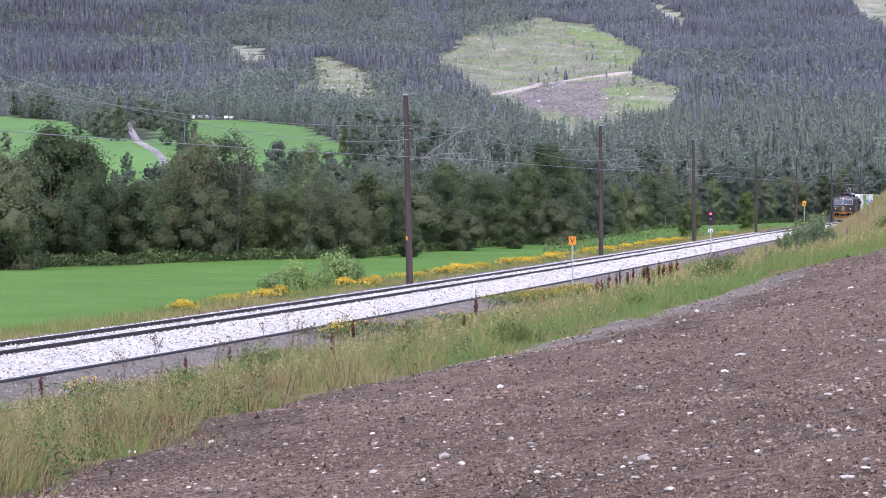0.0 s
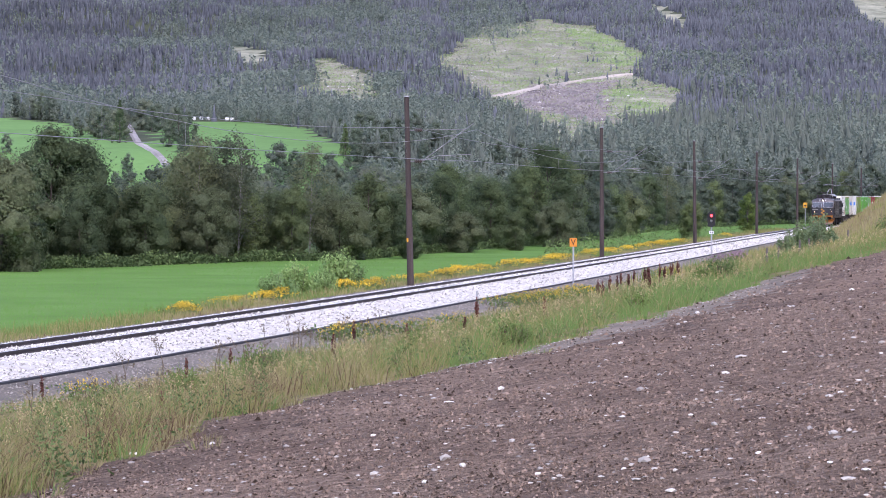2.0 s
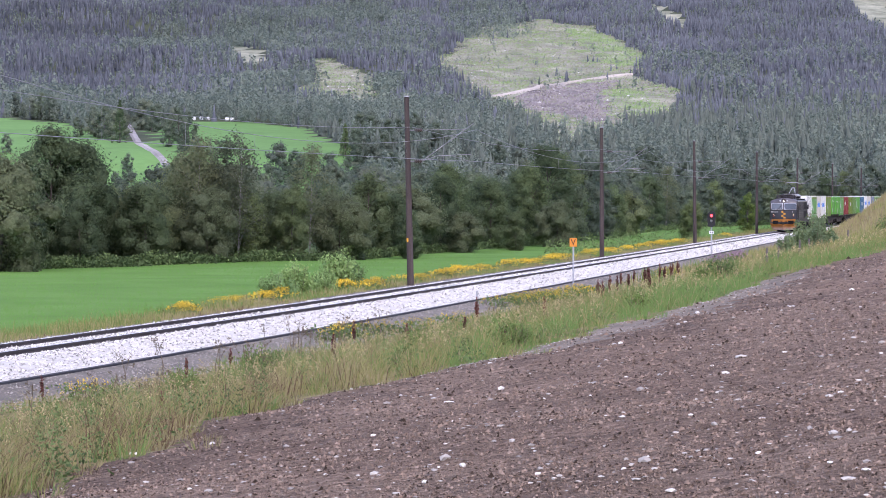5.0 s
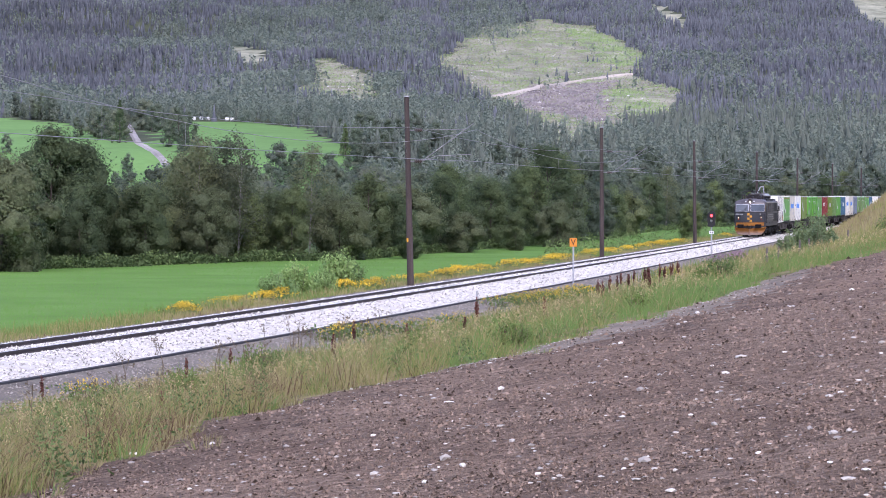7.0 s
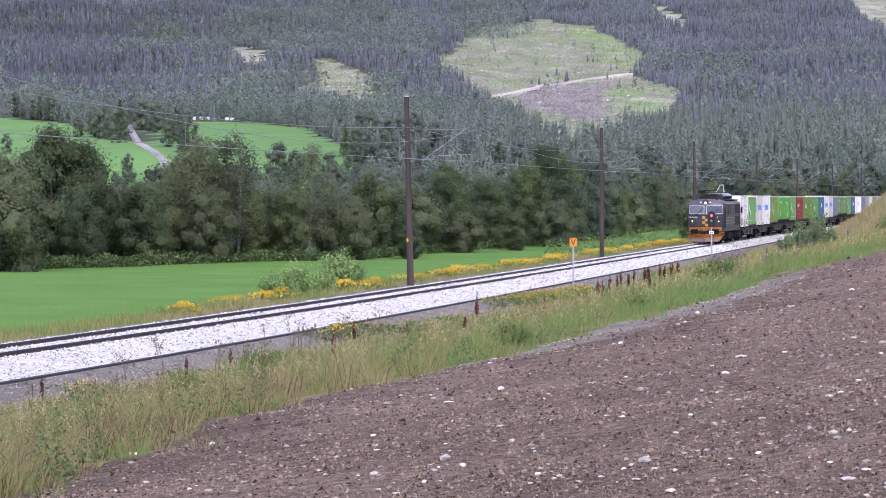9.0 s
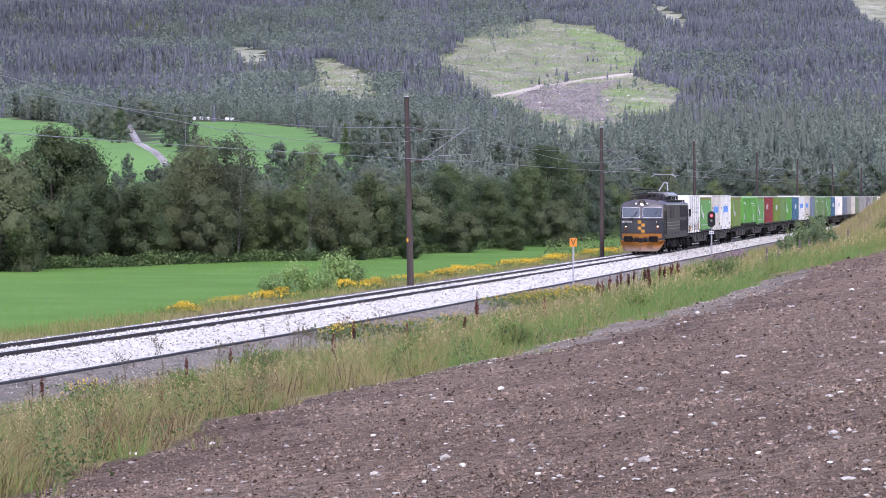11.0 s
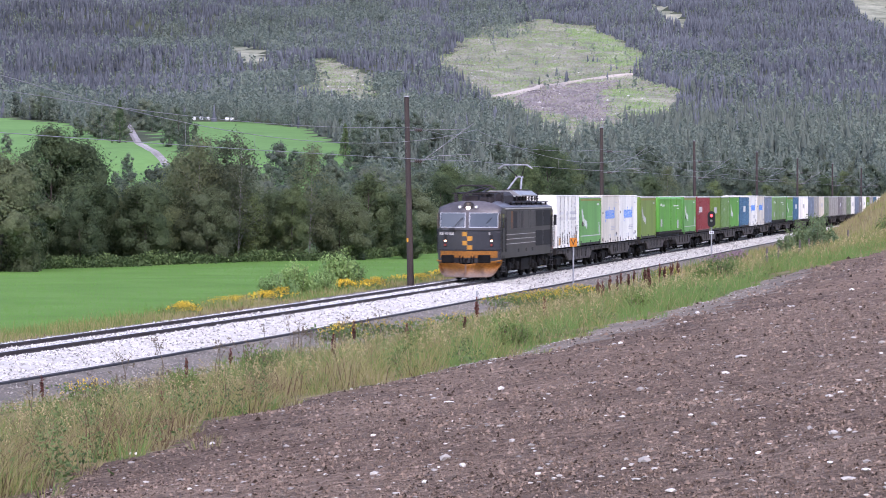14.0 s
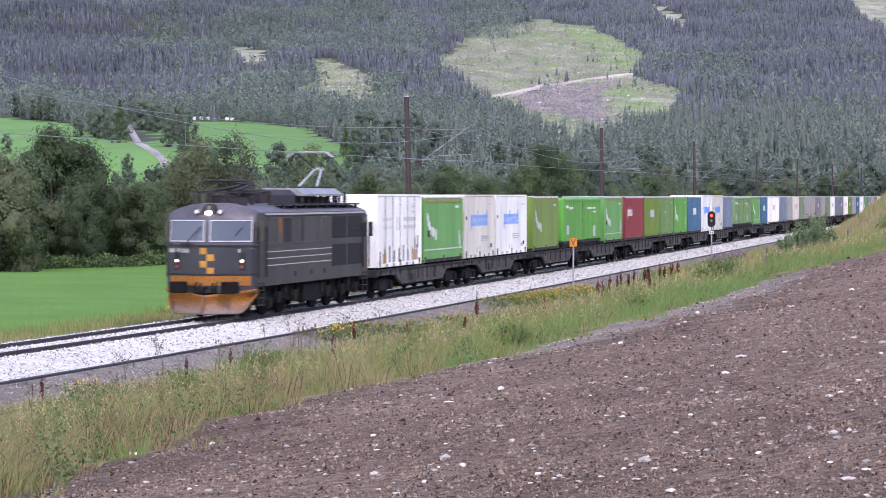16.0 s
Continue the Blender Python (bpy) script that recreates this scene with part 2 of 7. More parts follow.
def tube_rings(points, radii, n=5):
    """Vertices and quads of a bending tapered tube."""
    pts = np.asarray(points, float)
    d = np.gradient(pts, axis=0)
    d /= np.linalg.norm(d, axis=1)[:, None] + 1e-9
    ref = np.where(np.abs(d[:, 2:3]) > 0.9, np.array([[1.0, 0, 0]]), np.array([[0, 0, 1.0]]))
    u = np.cross(d, ref)
    u /= np.linalg.norm(u, axis=1)[:, None] + 1e-9
    v = np.cross(d, u)
    a = np.linspace(0, 2 * np.pi, n, endpoint=False)
    ring = pts[:, None] + (np.cos(a)[None, :, None] * u[:, None] + np.sin(a)[None, :, None] * v[:, None]) * np.asarray(radii)[:, None, None]
    k = len(pts)
    i = np.arange(k - 1)[:, None] * n + np.arange(n)[None]
    j = np.arange(k - 1)[:, None] * n + (np.arange(n)[None] + 1) % n
    return ring.reshape(-1, 3), np.stack([i, j, j + n, i + n], -1).reshape(-1, 4)


def tubes_mesh(name, tubes, mat):
    V, F, base = [], [], 0
    for pts, rad in tubes:
        v, f = tube_rings(pts, rad)
        V.append(v)
        F.append(f + base)
        base += len(v)
    return mesh_of(name, np.concatenate(V), np.concatenate(F), [mat], smooth_faces=True)


def leaf_quads(centres, size, rng, droop=0.0, ratio=1.6, normals=None):
    """Small leaf-shaped quads with random turns round the given centres; with normals they lie along the crown's surface."""
    n = len(centres)
    a = rng.normal(size=(n, 3))
    a[:, 2] -= droop
    if normals is not None:
        a -= normals * (a * normals).sum(1)[:, None]
    a /= np.linalg.norm(a, axis=1)[:, None] + 1e-9
    b = np.cross(a, rng.normal(size=(n, 3)) if normals is None else normals)
    b /= np.linalg.norm(b, axis=1)[:, None] + 1e-9
    s = (size * rng.uniform(0.6, 1.4, n))[:, None]
    L, W = a * s * ratio * 0.5, b * s * 0.5
    return np.stack([centres - L, centres + W - 0.1 * L, centres + L, centres - W - 0.1 * L], 1).reshape(-1, 3)


def leaf_tris(*args):
    """The same leaves as single broad triangles, for trees that stand far off."""
    v = leaf_quads(*args).reshape(-1, 4, 3)
    mid, tip, side = (v[:, 0] + v[:, 2]) / 2, (v[:, 2] - v[:, 0]) / 2, (v[:, 1] - v[:, 3]) / 2
    return np.stack([mid - 0.6 * tip - side, mid - 0.6 * tip + side, mid + tip], 1).reshape(-1, 3)


def quads(n):
    return np.arange(4 * n).reshape(n, 4)


# ---- ground: one sheet laid out along and across the railway ----
q_list = np.concatenate([-np.geomspace(1400, 12, 120), [-10, -8.5, -7, -5.8, -4.6, -3.9, -3.3, -2.35, -1.62, -1.38, -0.7, 0.1, 0.75, 1.35, 1.95, 2.35, 2.9, 3.6],
                         np.arange(4.2, 12.0, 0.6), np.arange(12.0, 36, 0.3), np.geomspace(37, 500, 20)])
s_list = np.concatenate([np.arange(-60, -12, 4), np.arange(-12, 70, 0.3), np.arange(70, 130, 0.5), np.arange(130, 300, 2.0), np.arange(300, 560, 7), np.arange(560, 3300, 11)])
SS, QQ = np.meshgrid(s_list, q_list, indexing="ij")
GX, GY = track_many(SS, QQ)
GZ = ground_z(SS, QQ)
soil_here = QQ > field_edge(SS)
rr = np.random.RandomState(5)
GZ = GZ + np.where(soil_here & (QQ < 36), rr.normal(0, 0.004, GZ.shape) + 0.005 * waves(GX, GY, 0.9, 21), 0)


def inside(px, py, poly):
    """Whether plan points lie inside an outline."""
    out = np.zeros(px.shape, bool)
    for (x0, y0), (x1, y1) in zip(poly, poly[1:] + poly[:1]):
        cross = ((y0 > py) != (y1 > py)) & (px < (x1 - x0) * (py - y0) / (y1 - y0 + 1e-12) + x0)
        out ^= cross
    return out


def near_line(px, py, pts, width):
    out = np.zeros(px.shape, bool)
    for (x0, y0), (x1, y1) in zip(pts, pts[1:]):
        t = np.clip(((px - x0) * (x1 - x0) + (py - y0) * (y1 - y0)) / ((x1 - x0) ** 2 + (y1 - y0) ** 2), 0, 1)
        out |= np.hypot(px - x0 - t * (x1 - x0), py - y0 - t * (y1 - y0)) < width
    return out


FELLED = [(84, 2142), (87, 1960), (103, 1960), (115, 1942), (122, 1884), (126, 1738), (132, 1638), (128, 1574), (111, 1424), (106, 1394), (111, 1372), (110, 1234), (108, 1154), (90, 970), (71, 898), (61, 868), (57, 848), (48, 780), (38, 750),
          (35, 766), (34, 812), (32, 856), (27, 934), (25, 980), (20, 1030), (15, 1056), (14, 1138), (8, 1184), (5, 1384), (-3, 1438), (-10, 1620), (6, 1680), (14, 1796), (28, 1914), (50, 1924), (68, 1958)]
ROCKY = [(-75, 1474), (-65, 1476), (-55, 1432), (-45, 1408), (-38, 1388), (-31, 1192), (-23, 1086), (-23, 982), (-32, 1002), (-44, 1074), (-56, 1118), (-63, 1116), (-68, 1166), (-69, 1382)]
SLASH = [(33, 1132), (64, 1344), (79, 1358), (100, 1378), (88, 1332), (72, 1168), (69, 1074), (63, 938), (55, 924), (50, 988), (40, 1030), (32, 1062)]
REGROWN = [[(86, 1286), (91, 1156), (96, 1078), (81, 974), (74, 1020), (73, 1096)], [(92, 1916), (114, 1932), (124, 1720), (130, 1612), (117, 1484), (99, 1458), (102, 1662), (91, 1738)]]
GLADES = [[(-164, 1898), (-132, 1728), (-115, 1680), (-100, 1442), (-114, 1448), (-125, 1502)], [(178, 2226), (185, 2186), (198, 2046), (178, 1880), (173, 1974)], [(368, 2352), (411, 2364), (340, 1876), (326, 1874), (345, 2046), (346, 2116)]]
HAUL_ROAD = [(16, 1120), (24, 1134), (35, 1154), (43, 1170), (65, 1362), (81, 1378), (95, 1392), (104, 1400)]
FIELD_A = [(-230, 985), (-167, 957), (-145, 942), (-121, 858), (-105, 805), (-89, 740), (-84, 689), (-200, 672)]
FIELD_B = [(-105, 937), (-75, 922), (-47, 870), (-31, 754), (-24, 687), (-43, 674), (-73, 674), (-86, 756)]
LANE = [(-118, 945), (-90.5, 756), (-75, 682), (-66, 630)]
WOOD_EDGE_X = [-60, -33, -22, -9, 1, 14, 22, 32, 45, 90]
WOOD_EDGE_Y = [178, 190, 207, 218, 255, 298, 335, 395, 450, 560]

FX, FY = (GX[:-1, :-1] + GX[1:, 1:]) / 2, (GY[:-1, :-1] + GY[1:, 1:]) / 2
FS, FQ = (SS[:-1, :-1] + SS[1:, 1:]) / 2, (QQ[:-1, :-1] + QQ[1:, 1:]) / 2
kinds = ["soil", "soil_moist", "soil_edge", "verge", "path", "ballast", "meadow", "scrub", "forest_floor", "cutting", "slash", "track_dirt", "upper_field"]
K = {k: i for i, k in enumerate(kinds)}
region = np.full(FX.shape, K["meadow"])
region[FY > np.interp(FX, WOOD_EDGE_X, WOOD_EDGE_Y)] = K["scrub"]
region[(FY > 520)] = K["forest_floor"]
region[(FY > 560) & (FY < 760) & (FX / FY < -0.035)] = K["upper_field"]
ragged = 2.5 * waves(FX, FY, 22, 76) + 1.5 * waves(FX, FY, 8, 77)
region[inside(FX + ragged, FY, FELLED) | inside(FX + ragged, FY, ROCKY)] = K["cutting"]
for glade in GLADES:
    region[inside(FX, FY, glade)] = K["cutting"]
region[inside(FX + 2 * ragged, FY + 12 * ragged, SLASH)] = K["slash"]
region[inside(FX, FY, FIELD_A) | inside(FX, FY, FIELD_B)] = K["upper_field"]
region[(FQ > -9) & (FQ < 60) & (FS < 520)] = K["verge"]
region[(FQ > -5.6) & (FQ < 3.6) & (FS < 520)] = K["path"]
region[(FQ > -3.3) & (FQ < 1.95) & (FS < 520)] = K["ballast"]
edge = field_edge(FS)
region[(FQ > edge) & (FY < 300)] = K["soil"]
strip = (1.5 + 0.5 * waves(FX, FY, 2.3, 71) + 0.4 * waves(FX, FY, 0.9, 72)) * smooth(27, 38, FS) * smooth(88, 62, FS)
furrow = strip + 1.6 + 0.8 * waves(FX, FY, 6, 73) + 0.5 * waves(FX, FY, 1.3, 74) + 3.0 * smooth(60, 85, FS) * smooth(140, 110, FS)      # the last furrow lies freshly turned
region[(FQ > edge) & (FQ < edge + furrow) & (FY < 300)] = K["soil_moist"]
region[(FQ > edge) & (FQ < edge + strip)] = K["soil_edge"]
ground = new("ground", mesh_of("ground", np.stack([GX, GY, GZ], -1).reshape(-1, 3), grid_faces(*SS.shape)[:, ::-1], [MAT[k] for k in kinds], region.ravel(), True))
tagged(ground, "ploughed soil, grassy verge, pale ballast, green meadow and wooded hillside", "ground", kind="structure")


def ribbon(name, label, category, pts, width, mat, lift):
    """A road laid over the hill."""
    pts = np.array(pts, float)
    d = np.concatenate([[0], np.cumsum(np.hypot(*np.diff(pts, axis=0).T))])
    t = np.linspace(0, d[-1], 40)
    cx_, cy_ = np.interp(t, d, pts[:, 0]), np.interp(t, d, pts[:, 1])
    nx, ny = -np.gradient(cy_), np.gradient(cx_)
    k = np.hypot(nx, ny)
    level = np.interp(t, d, ground_z(*sq_of(pts[:, 0], pts[:, 1])))      # banked up across the hollows
    rows = []
    for o in (-1, -0.4, 0.4, 1):
        xx, yy = cx_ + nx / k * o * width / 2, cy_ + ny / k * o * width / 2
        s_, q_ = sq_of(xx, yy)
        rows.append(np.stack([xx, yy, np.maximum(ground_z(s_, q_), level) + lift if abs(o) < 0.9 else ground_z(s_, q_) - 0.3], -1))
    return tagged(new(name, mesh_of(name, np.stack(rows, 0).reshape(-1, 3), grid_faces(4, 40), [mat])), label, category, kind="structure")


ribbon("haul_road", "pale gravel forest road across the felled slope", "road", HAUL_ROAD, 3.4, MAT["track_dirt"], 0.9)
ribbon("lane", "pale gravel farm lane climbing between the fields", "road", LANE, 3.0, MAT["lane_gravel"], 0.5)


# ---- the railway track ----
def swept(name, outline, s0, s1, q, z, mats, which, step=2.0):
    """A section (across, up) swept along the railway."""
    st = np.arange(s0, s1 + step, step)
    a, b = np.array([p[0] for p in outline]), np.array([p[1] for p in outline])
    s2, a2 = np.meshgrid(st, a, indexing="ij")
    x, y = track_many(s2, q + a2)
    v = np.stack([x, y, np.broadcast_to(z + b, x.shape)], -1)
    n = len(outline)
    i = np.arange(len(st) - 1)[:, None] * n + np.arange(n)[None]
    j = np.arange(len(st) - 1)[:, None] * n + (np.arange(n)[None] + 1) % n
    f = np.stack([i, j, j + n, i + n], -1)
    w = np.broadcast_to(np.array(which)[None], f.shape[:2]).ravel()
    return new(name, mesh_of(name, v.reshape(-1, 3), f.reshape(-1, 4), mats, w))


RAIL = [(-0.036, 0.0), (0.036, 0.0), (0.036, -0.04), (0.01, -0.055), (0.01, -0.14), (0.075, -0.16), (0.075, -0.175), (-0.075, -0.175), (-0.075, -0.16), (-0.01, -0.14), (-0.01, -0.055), (-0.036, -0.04)]
railway = empty("railway_track", "steel rails on sleepers in pale crushed ballast", "railway track")
tagged(railway, kind="structure")
for q in (0.0, -1.505):
    r = swept("rail", RAIL, -60, 480, q, 0.0, [MAT["rail"], MAT["rail_top"]], [1] + [0] * 11)
    r.parent = railway
duct = swept("cable_duct", [(-0.08, 0.0), (0.05, -0.005), (0.08, -0.1), (-0.09, -0.1)], -60, 330, 2.08, -0.42, [MAT["duct"]], [0] * 4)
tagged(duct, "low black cable duct along the foot of the ballast", "cable duct", kind="structure")


# ---- trees ----
MAT["bark"] = mottled("grey_brown_bark", (0.12, 0.1, 0.085), 4, 0.4, 30, 0.9, 0.5, 0.02)
MAT["birch_bark"] = mottled("pale_birch_bark", (0.3, 0.285, 0.26), 3, 0.5, 20, 0.9)


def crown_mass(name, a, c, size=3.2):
    """The dense inside of a crown: leaf masses, with the shade between them painted in as darker noise."""
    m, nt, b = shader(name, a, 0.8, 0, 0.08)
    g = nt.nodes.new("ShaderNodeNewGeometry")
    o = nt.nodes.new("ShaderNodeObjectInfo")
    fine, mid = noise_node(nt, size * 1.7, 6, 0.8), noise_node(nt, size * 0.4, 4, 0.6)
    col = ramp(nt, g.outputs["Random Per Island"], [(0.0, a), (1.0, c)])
    gap_shade = ramp(nt, fine.outputs["Fac"], [(0.36, (0.75,) * 3), (0.5, (1.0,) * 3), (0.64, (1.2,) * 3)])
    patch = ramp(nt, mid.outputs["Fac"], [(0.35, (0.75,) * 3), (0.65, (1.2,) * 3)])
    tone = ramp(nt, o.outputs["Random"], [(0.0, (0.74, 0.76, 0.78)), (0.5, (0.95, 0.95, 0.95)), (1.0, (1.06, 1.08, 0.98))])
    out = mix(nt, "MULTIPLY", 1.0, mix(nt, "MULTIPLY", 1.0, col.outputs[0], gap_shade.outputs[0]), mix(nt, "MULTIPLY", 1.0, patch.outputs[0], tone.outputs[0]))
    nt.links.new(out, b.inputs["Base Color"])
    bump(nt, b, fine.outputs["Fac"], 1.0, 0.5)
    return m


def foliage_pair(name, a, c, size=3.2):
    # the mass is coloured darker than the leaves, for the shade inside the crown
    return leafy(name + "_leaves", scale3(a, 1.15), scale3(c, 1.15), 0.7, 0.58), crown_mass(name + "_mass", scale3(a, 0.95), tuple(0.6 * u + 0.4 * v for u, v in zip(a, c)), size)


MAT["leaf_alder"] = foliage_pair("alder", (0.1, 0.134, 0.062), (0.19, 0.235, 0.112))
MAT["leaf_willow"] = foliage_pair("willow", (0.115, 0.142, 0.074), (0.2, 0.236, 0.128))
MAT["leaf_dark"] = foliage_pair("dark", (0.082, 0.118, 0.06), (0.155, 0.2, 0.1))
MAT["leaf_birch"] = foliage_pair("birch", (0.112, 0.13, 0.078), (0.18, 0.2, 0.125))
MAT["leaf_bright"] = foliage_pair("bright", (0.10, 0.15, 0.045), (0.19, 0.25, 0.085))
core_bm = bmesh.new()
bmesh.ops.create_icosphere(core_bm, subdivisions=1, radius=1.0)
CORE_V = np.array([v.co[:] for v in core_bm.verts])
CORE_F = np.array([[v.index for v in f.verts] for f in core_bm.faces])
core_bm.free()


def crown_tree(seed, height, spread, leaves, leaf, bark, foliage, low=0.15, blobs=22, droop=0.0):
    """One broadleaf tree: a tapered trunk with limbs that end in uneven clumps of leaves. Returns its trunk and crown meshes."""
    r = np.random.RandomState(seed)
    tubes, clumps = [], []
    lean = r.normal(0, 0.03, 2)
    top = np.array([lean[0] * height, lean[1] * height, height * 0.9])
    tr = np.array([top * t + np.array([0.1 * math.sin(3 * t + seed), 0.1 * math.cos(4 * t + seed), 0]) * height * 0.1 * t for t in np.linspace(0, 1, 9)])
    tubes.append((tr, np.linspace((0.007 if droop else 0.017) * height ** 0.95, 0.012, 9)))
    for k in range(blobs):
        h = low + (1 - low) * (k + r.uniform(0.2, 0.8)) / blobs
        a = k * 2.4 + r.normal(0, 0.5)
        wide = spread * (0.08 + 0.84 * math.sin(math.pi * min(1, 0.12 + 0.85 * h)) ** 0.8) * r.uniform(0.45, 1.05)
        base = np.array([np.interp(max(0.02, h - 0.18), np.linspace(0, 1, 9), tr[:, i]) for i in range(3)])
        tip = np.array([math.cos(a) * wide, math.sin(a) * wide, h * height * r.uniform(0.86, 0.95)])
        mid = (base + tip) / 2 + np.array([0, 0, 0.05 * height])
        tubes.append((np.array([base, mid, tip]), np.array([0.005, 0.003, 0.0015]) * height ** 0.8 * (0.6 if droop else 1)))
        size = spread * r.uniform(0.36, 0.56) * (1.05 - 0.12 * h)
        clumps.append((tip, size, size * r.uniform(0.75, 1.05)))
    pts, norms, soft = [], [], []
    core_v, core_f, core_n = [], [], []
    middle = np.array([lean[0] * height * 0.5, lean[1] * height * 0.5, height * 0.4])
    for k, (tip, w, h) in enumerate(clumps):
        k_ = 0.62 * (1 + 0.18 * r.normal(size=len(CORE_V)))[:, None] * (0.35 if droop else 1.0)
        p = tip + CORE_V * k_ * np.array([w, w, h])
        core_v.append(p)
        core_f.append(CORE_F + k * len(CORE_V))
        out = (p - middle) / np.array([spread, spread, height * 0.5])
        core_n.append(0.6 * CORE_V + 0.5 * out + np.array([0, 0, 0.15]))
    core_v, core_f, core_n = np.concatenate(core_v), np.concatenate(core_f), np.concatenate(core_n)
    core_v[:, 2] = np.maximum(core_v[:, 2], 0.02)
    per = leaves // len(clumps)
    for tip, w, h in clumps:
        d = r.normal(size=(per, 3))
        d /= np.linalg.norm(d, axis=1)[:, None]
        sprays = r.normal(size=(9, 3))
        sprays /= np.linalg.norm(sprays, axis=1)[:, None]
        near_spray = (d @ sprays.T).max(1)                     # leaves reach further out along a few sprays
        rad = r.uniform(0.54, 1.0, per) + 0.45 * np.clip((near_spray - 0.75) / 0.25, 0, 1) * r.rand(per)
        p = tip + d * rad[:, None] * np.array([w, w, h]) + r.normal(0, 0.08, (per, 3)) * w
        p[:, 2] -= droop * np.abs(r.normal(0, 1, per))
        pts.append(p)
        out = (p - middle) / np.array([spread, spread, height * 0.5])
        n_ = 0.65 * d + 0.5 * out + np.array([0, 0, 0.12])
        n_ /= np.linalg.norm(n_, axis=1)[:, None] + 1e-9
        soft.append(n_ + r.normal(0, 0.07, n_.shape))
        norms.append(n_ + r.normal(0, 0.38, n_.shape))
    pts, norms, soft = np.concatenate(pts), np.concatenate(norms), np.concatenate(soft)
    norms /= np.linalg.norm(norms, axis=1)[:, None] + 1e-9
    up = pts[:, 2] > 0.05
    norms, soft, pts = norms[up], soft[up], pts[up]
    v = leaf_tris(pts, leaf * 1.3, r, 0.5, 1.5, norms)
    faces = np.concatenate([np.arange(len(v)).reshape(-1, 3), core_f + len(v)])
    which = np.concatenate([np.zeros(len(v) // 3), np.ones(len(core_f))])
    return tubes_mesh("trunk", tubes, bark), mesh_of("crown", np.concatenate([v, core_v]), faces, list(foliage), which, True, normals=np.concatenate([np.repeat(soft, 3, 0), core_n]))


def plant_tree(name, meshes, m, label, category, group=""):
    t = empty(name, label, category, group, m)
    for part_name, me in zip(("trunk", "crown"), meshes):
        o = new(part_name, me)
        o.parent = t
    return t


def z_at(x, y):
    """Height of the ground under a plan point."""
    return float(ground_z(*sq_of(x, y)))


KINDS = {
    "alder": [crown_tree(1, 9, 2.6, 10000, 0.102, MAT["bark"], MAT["leaf_alder"], 0.0, 30), crown_tree(2, 10, 2.8, 10000, 0.102, MAT["bark"], MAT["leaf_alder"], 0.02, 32)],
    "willow": [crown_tree(3, 8, 3.2, 10000, 0.102, MAT["bark"], MAT["leaf_willow"], 0.0, 32), crown_tree(4, 7, 3.4, 10000, 0.102, MAT["bark"], MAT["leaf_willow"], 0.0, 32)],
    "dark": [crown_tree(5, 9, 2.7, 10000, 0.102, MAT["bark"], MAT["leaf_dark"], 0.0, 32), crown_tree(6, 10.5, 2.5, 10000, 0.102, MAT["bark"], MAT["leaf_dark"], 0.03, 30)],
    "birch": [crown_tree(7, 11, 1.9, 4200, 0.1, MAT["birch_bark"], MAT["leaf_birch"], 0.22, 24, 0.35)],
    "poplar": [crown_tree(8, 6, 1.1, 3000, 0.11, MAT["bark"], MAT["leaf_bright"], 0.06, 20)],
}
TREE_LABEL = {"alder": "bushy green alder tree at the meadow's edge", "willow": "broad grey-green willow tree with leafy low branches", "dark": "dense dark green alder tree in the riverside wood",
              "birch": "slender birch with pale trunk and hanging twigs", "poplar": "narrow yellow-green young poplar beside the railway"}
wood = np.random.RandomState(12)


def wood_tree(kind, x, y, height):
    meshes = KINDS[kind][wood.randint(len(KINDS[kind]))]
    h0 = {"alder": 9.5, "willow": 7.5, "dark": 9.7, "birch": 11, "poplar": 6, "far_alder": 9.5, "far_dark": 9.7, "far_willow": 7.5, "mid_alder": 9.5}[kind]
    k = height / h0
    t = plant_tree({"alder": "alder_tree", "willow": "willow_tree", "dark": "alder_tree", "birch": "birch_tree", "poplar": "poplar_tree"}.get(kind, "far_tree"), meshes,
                   pose(x, y, z_at(x, y) - 0.05, 0, 0, wood.uniform(0, 360)) @ Matrix.Diagonal((k * wood.uniform(0.92, 1.12), k * wood.uniform(0.92, 1.12), k, 1)),
                   TREE_LABEL[kind], "tree", "trees of the riverside wood")
    return t


# paler and bluer than the near kinds: distance haze held in the leaf colours
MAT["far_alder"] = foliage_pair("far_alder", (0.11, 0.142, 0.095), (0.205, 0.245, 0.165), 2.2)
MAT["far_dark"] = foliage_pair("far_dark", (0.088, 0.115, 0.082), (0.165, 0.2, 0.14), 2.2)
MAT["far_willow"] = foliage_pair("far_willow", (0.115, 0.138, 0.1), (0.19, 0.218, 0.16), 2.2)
for name, args in (("far_alder", (21, 9.5, 2.8, 1100, 0.23, MAT["bark"], MAT["far_alder"], 0.0, 14)), ("far_dark", (22, 9.7, 2.7, 1100, 0.23, MAT["bark"], MAT["far_dark"], 0.0, 14)),
                   ("far_willow", (23, 7.5, 3.0, 1100, 0.23, MAT["bark"], MAT["far_willow"], 0.0, 14))):
    KINDS[name] = [crown_tree(*args)]
    TREE_LABEL[name] = {"far_alder": "rounded green tree of the far wood", "far_dark": "dark green tree of the far wood", "far_willow": "pale grey-green tree of the far wood"}[name]
KINDS["mid_alder"] = [crown_tree(31, 9.5, 2.7, 3600, 0.15, MAT["bark"], MAT["far_alder"], 0.0, 18), crown_tree(32, 9.5, 2.8, 3600, 0.15, MAT["bark"], MAT["far_dark"], 0.0, 18)]
TREE_LABEL["mid_alder"] = "full rounded green tree behind the railway"
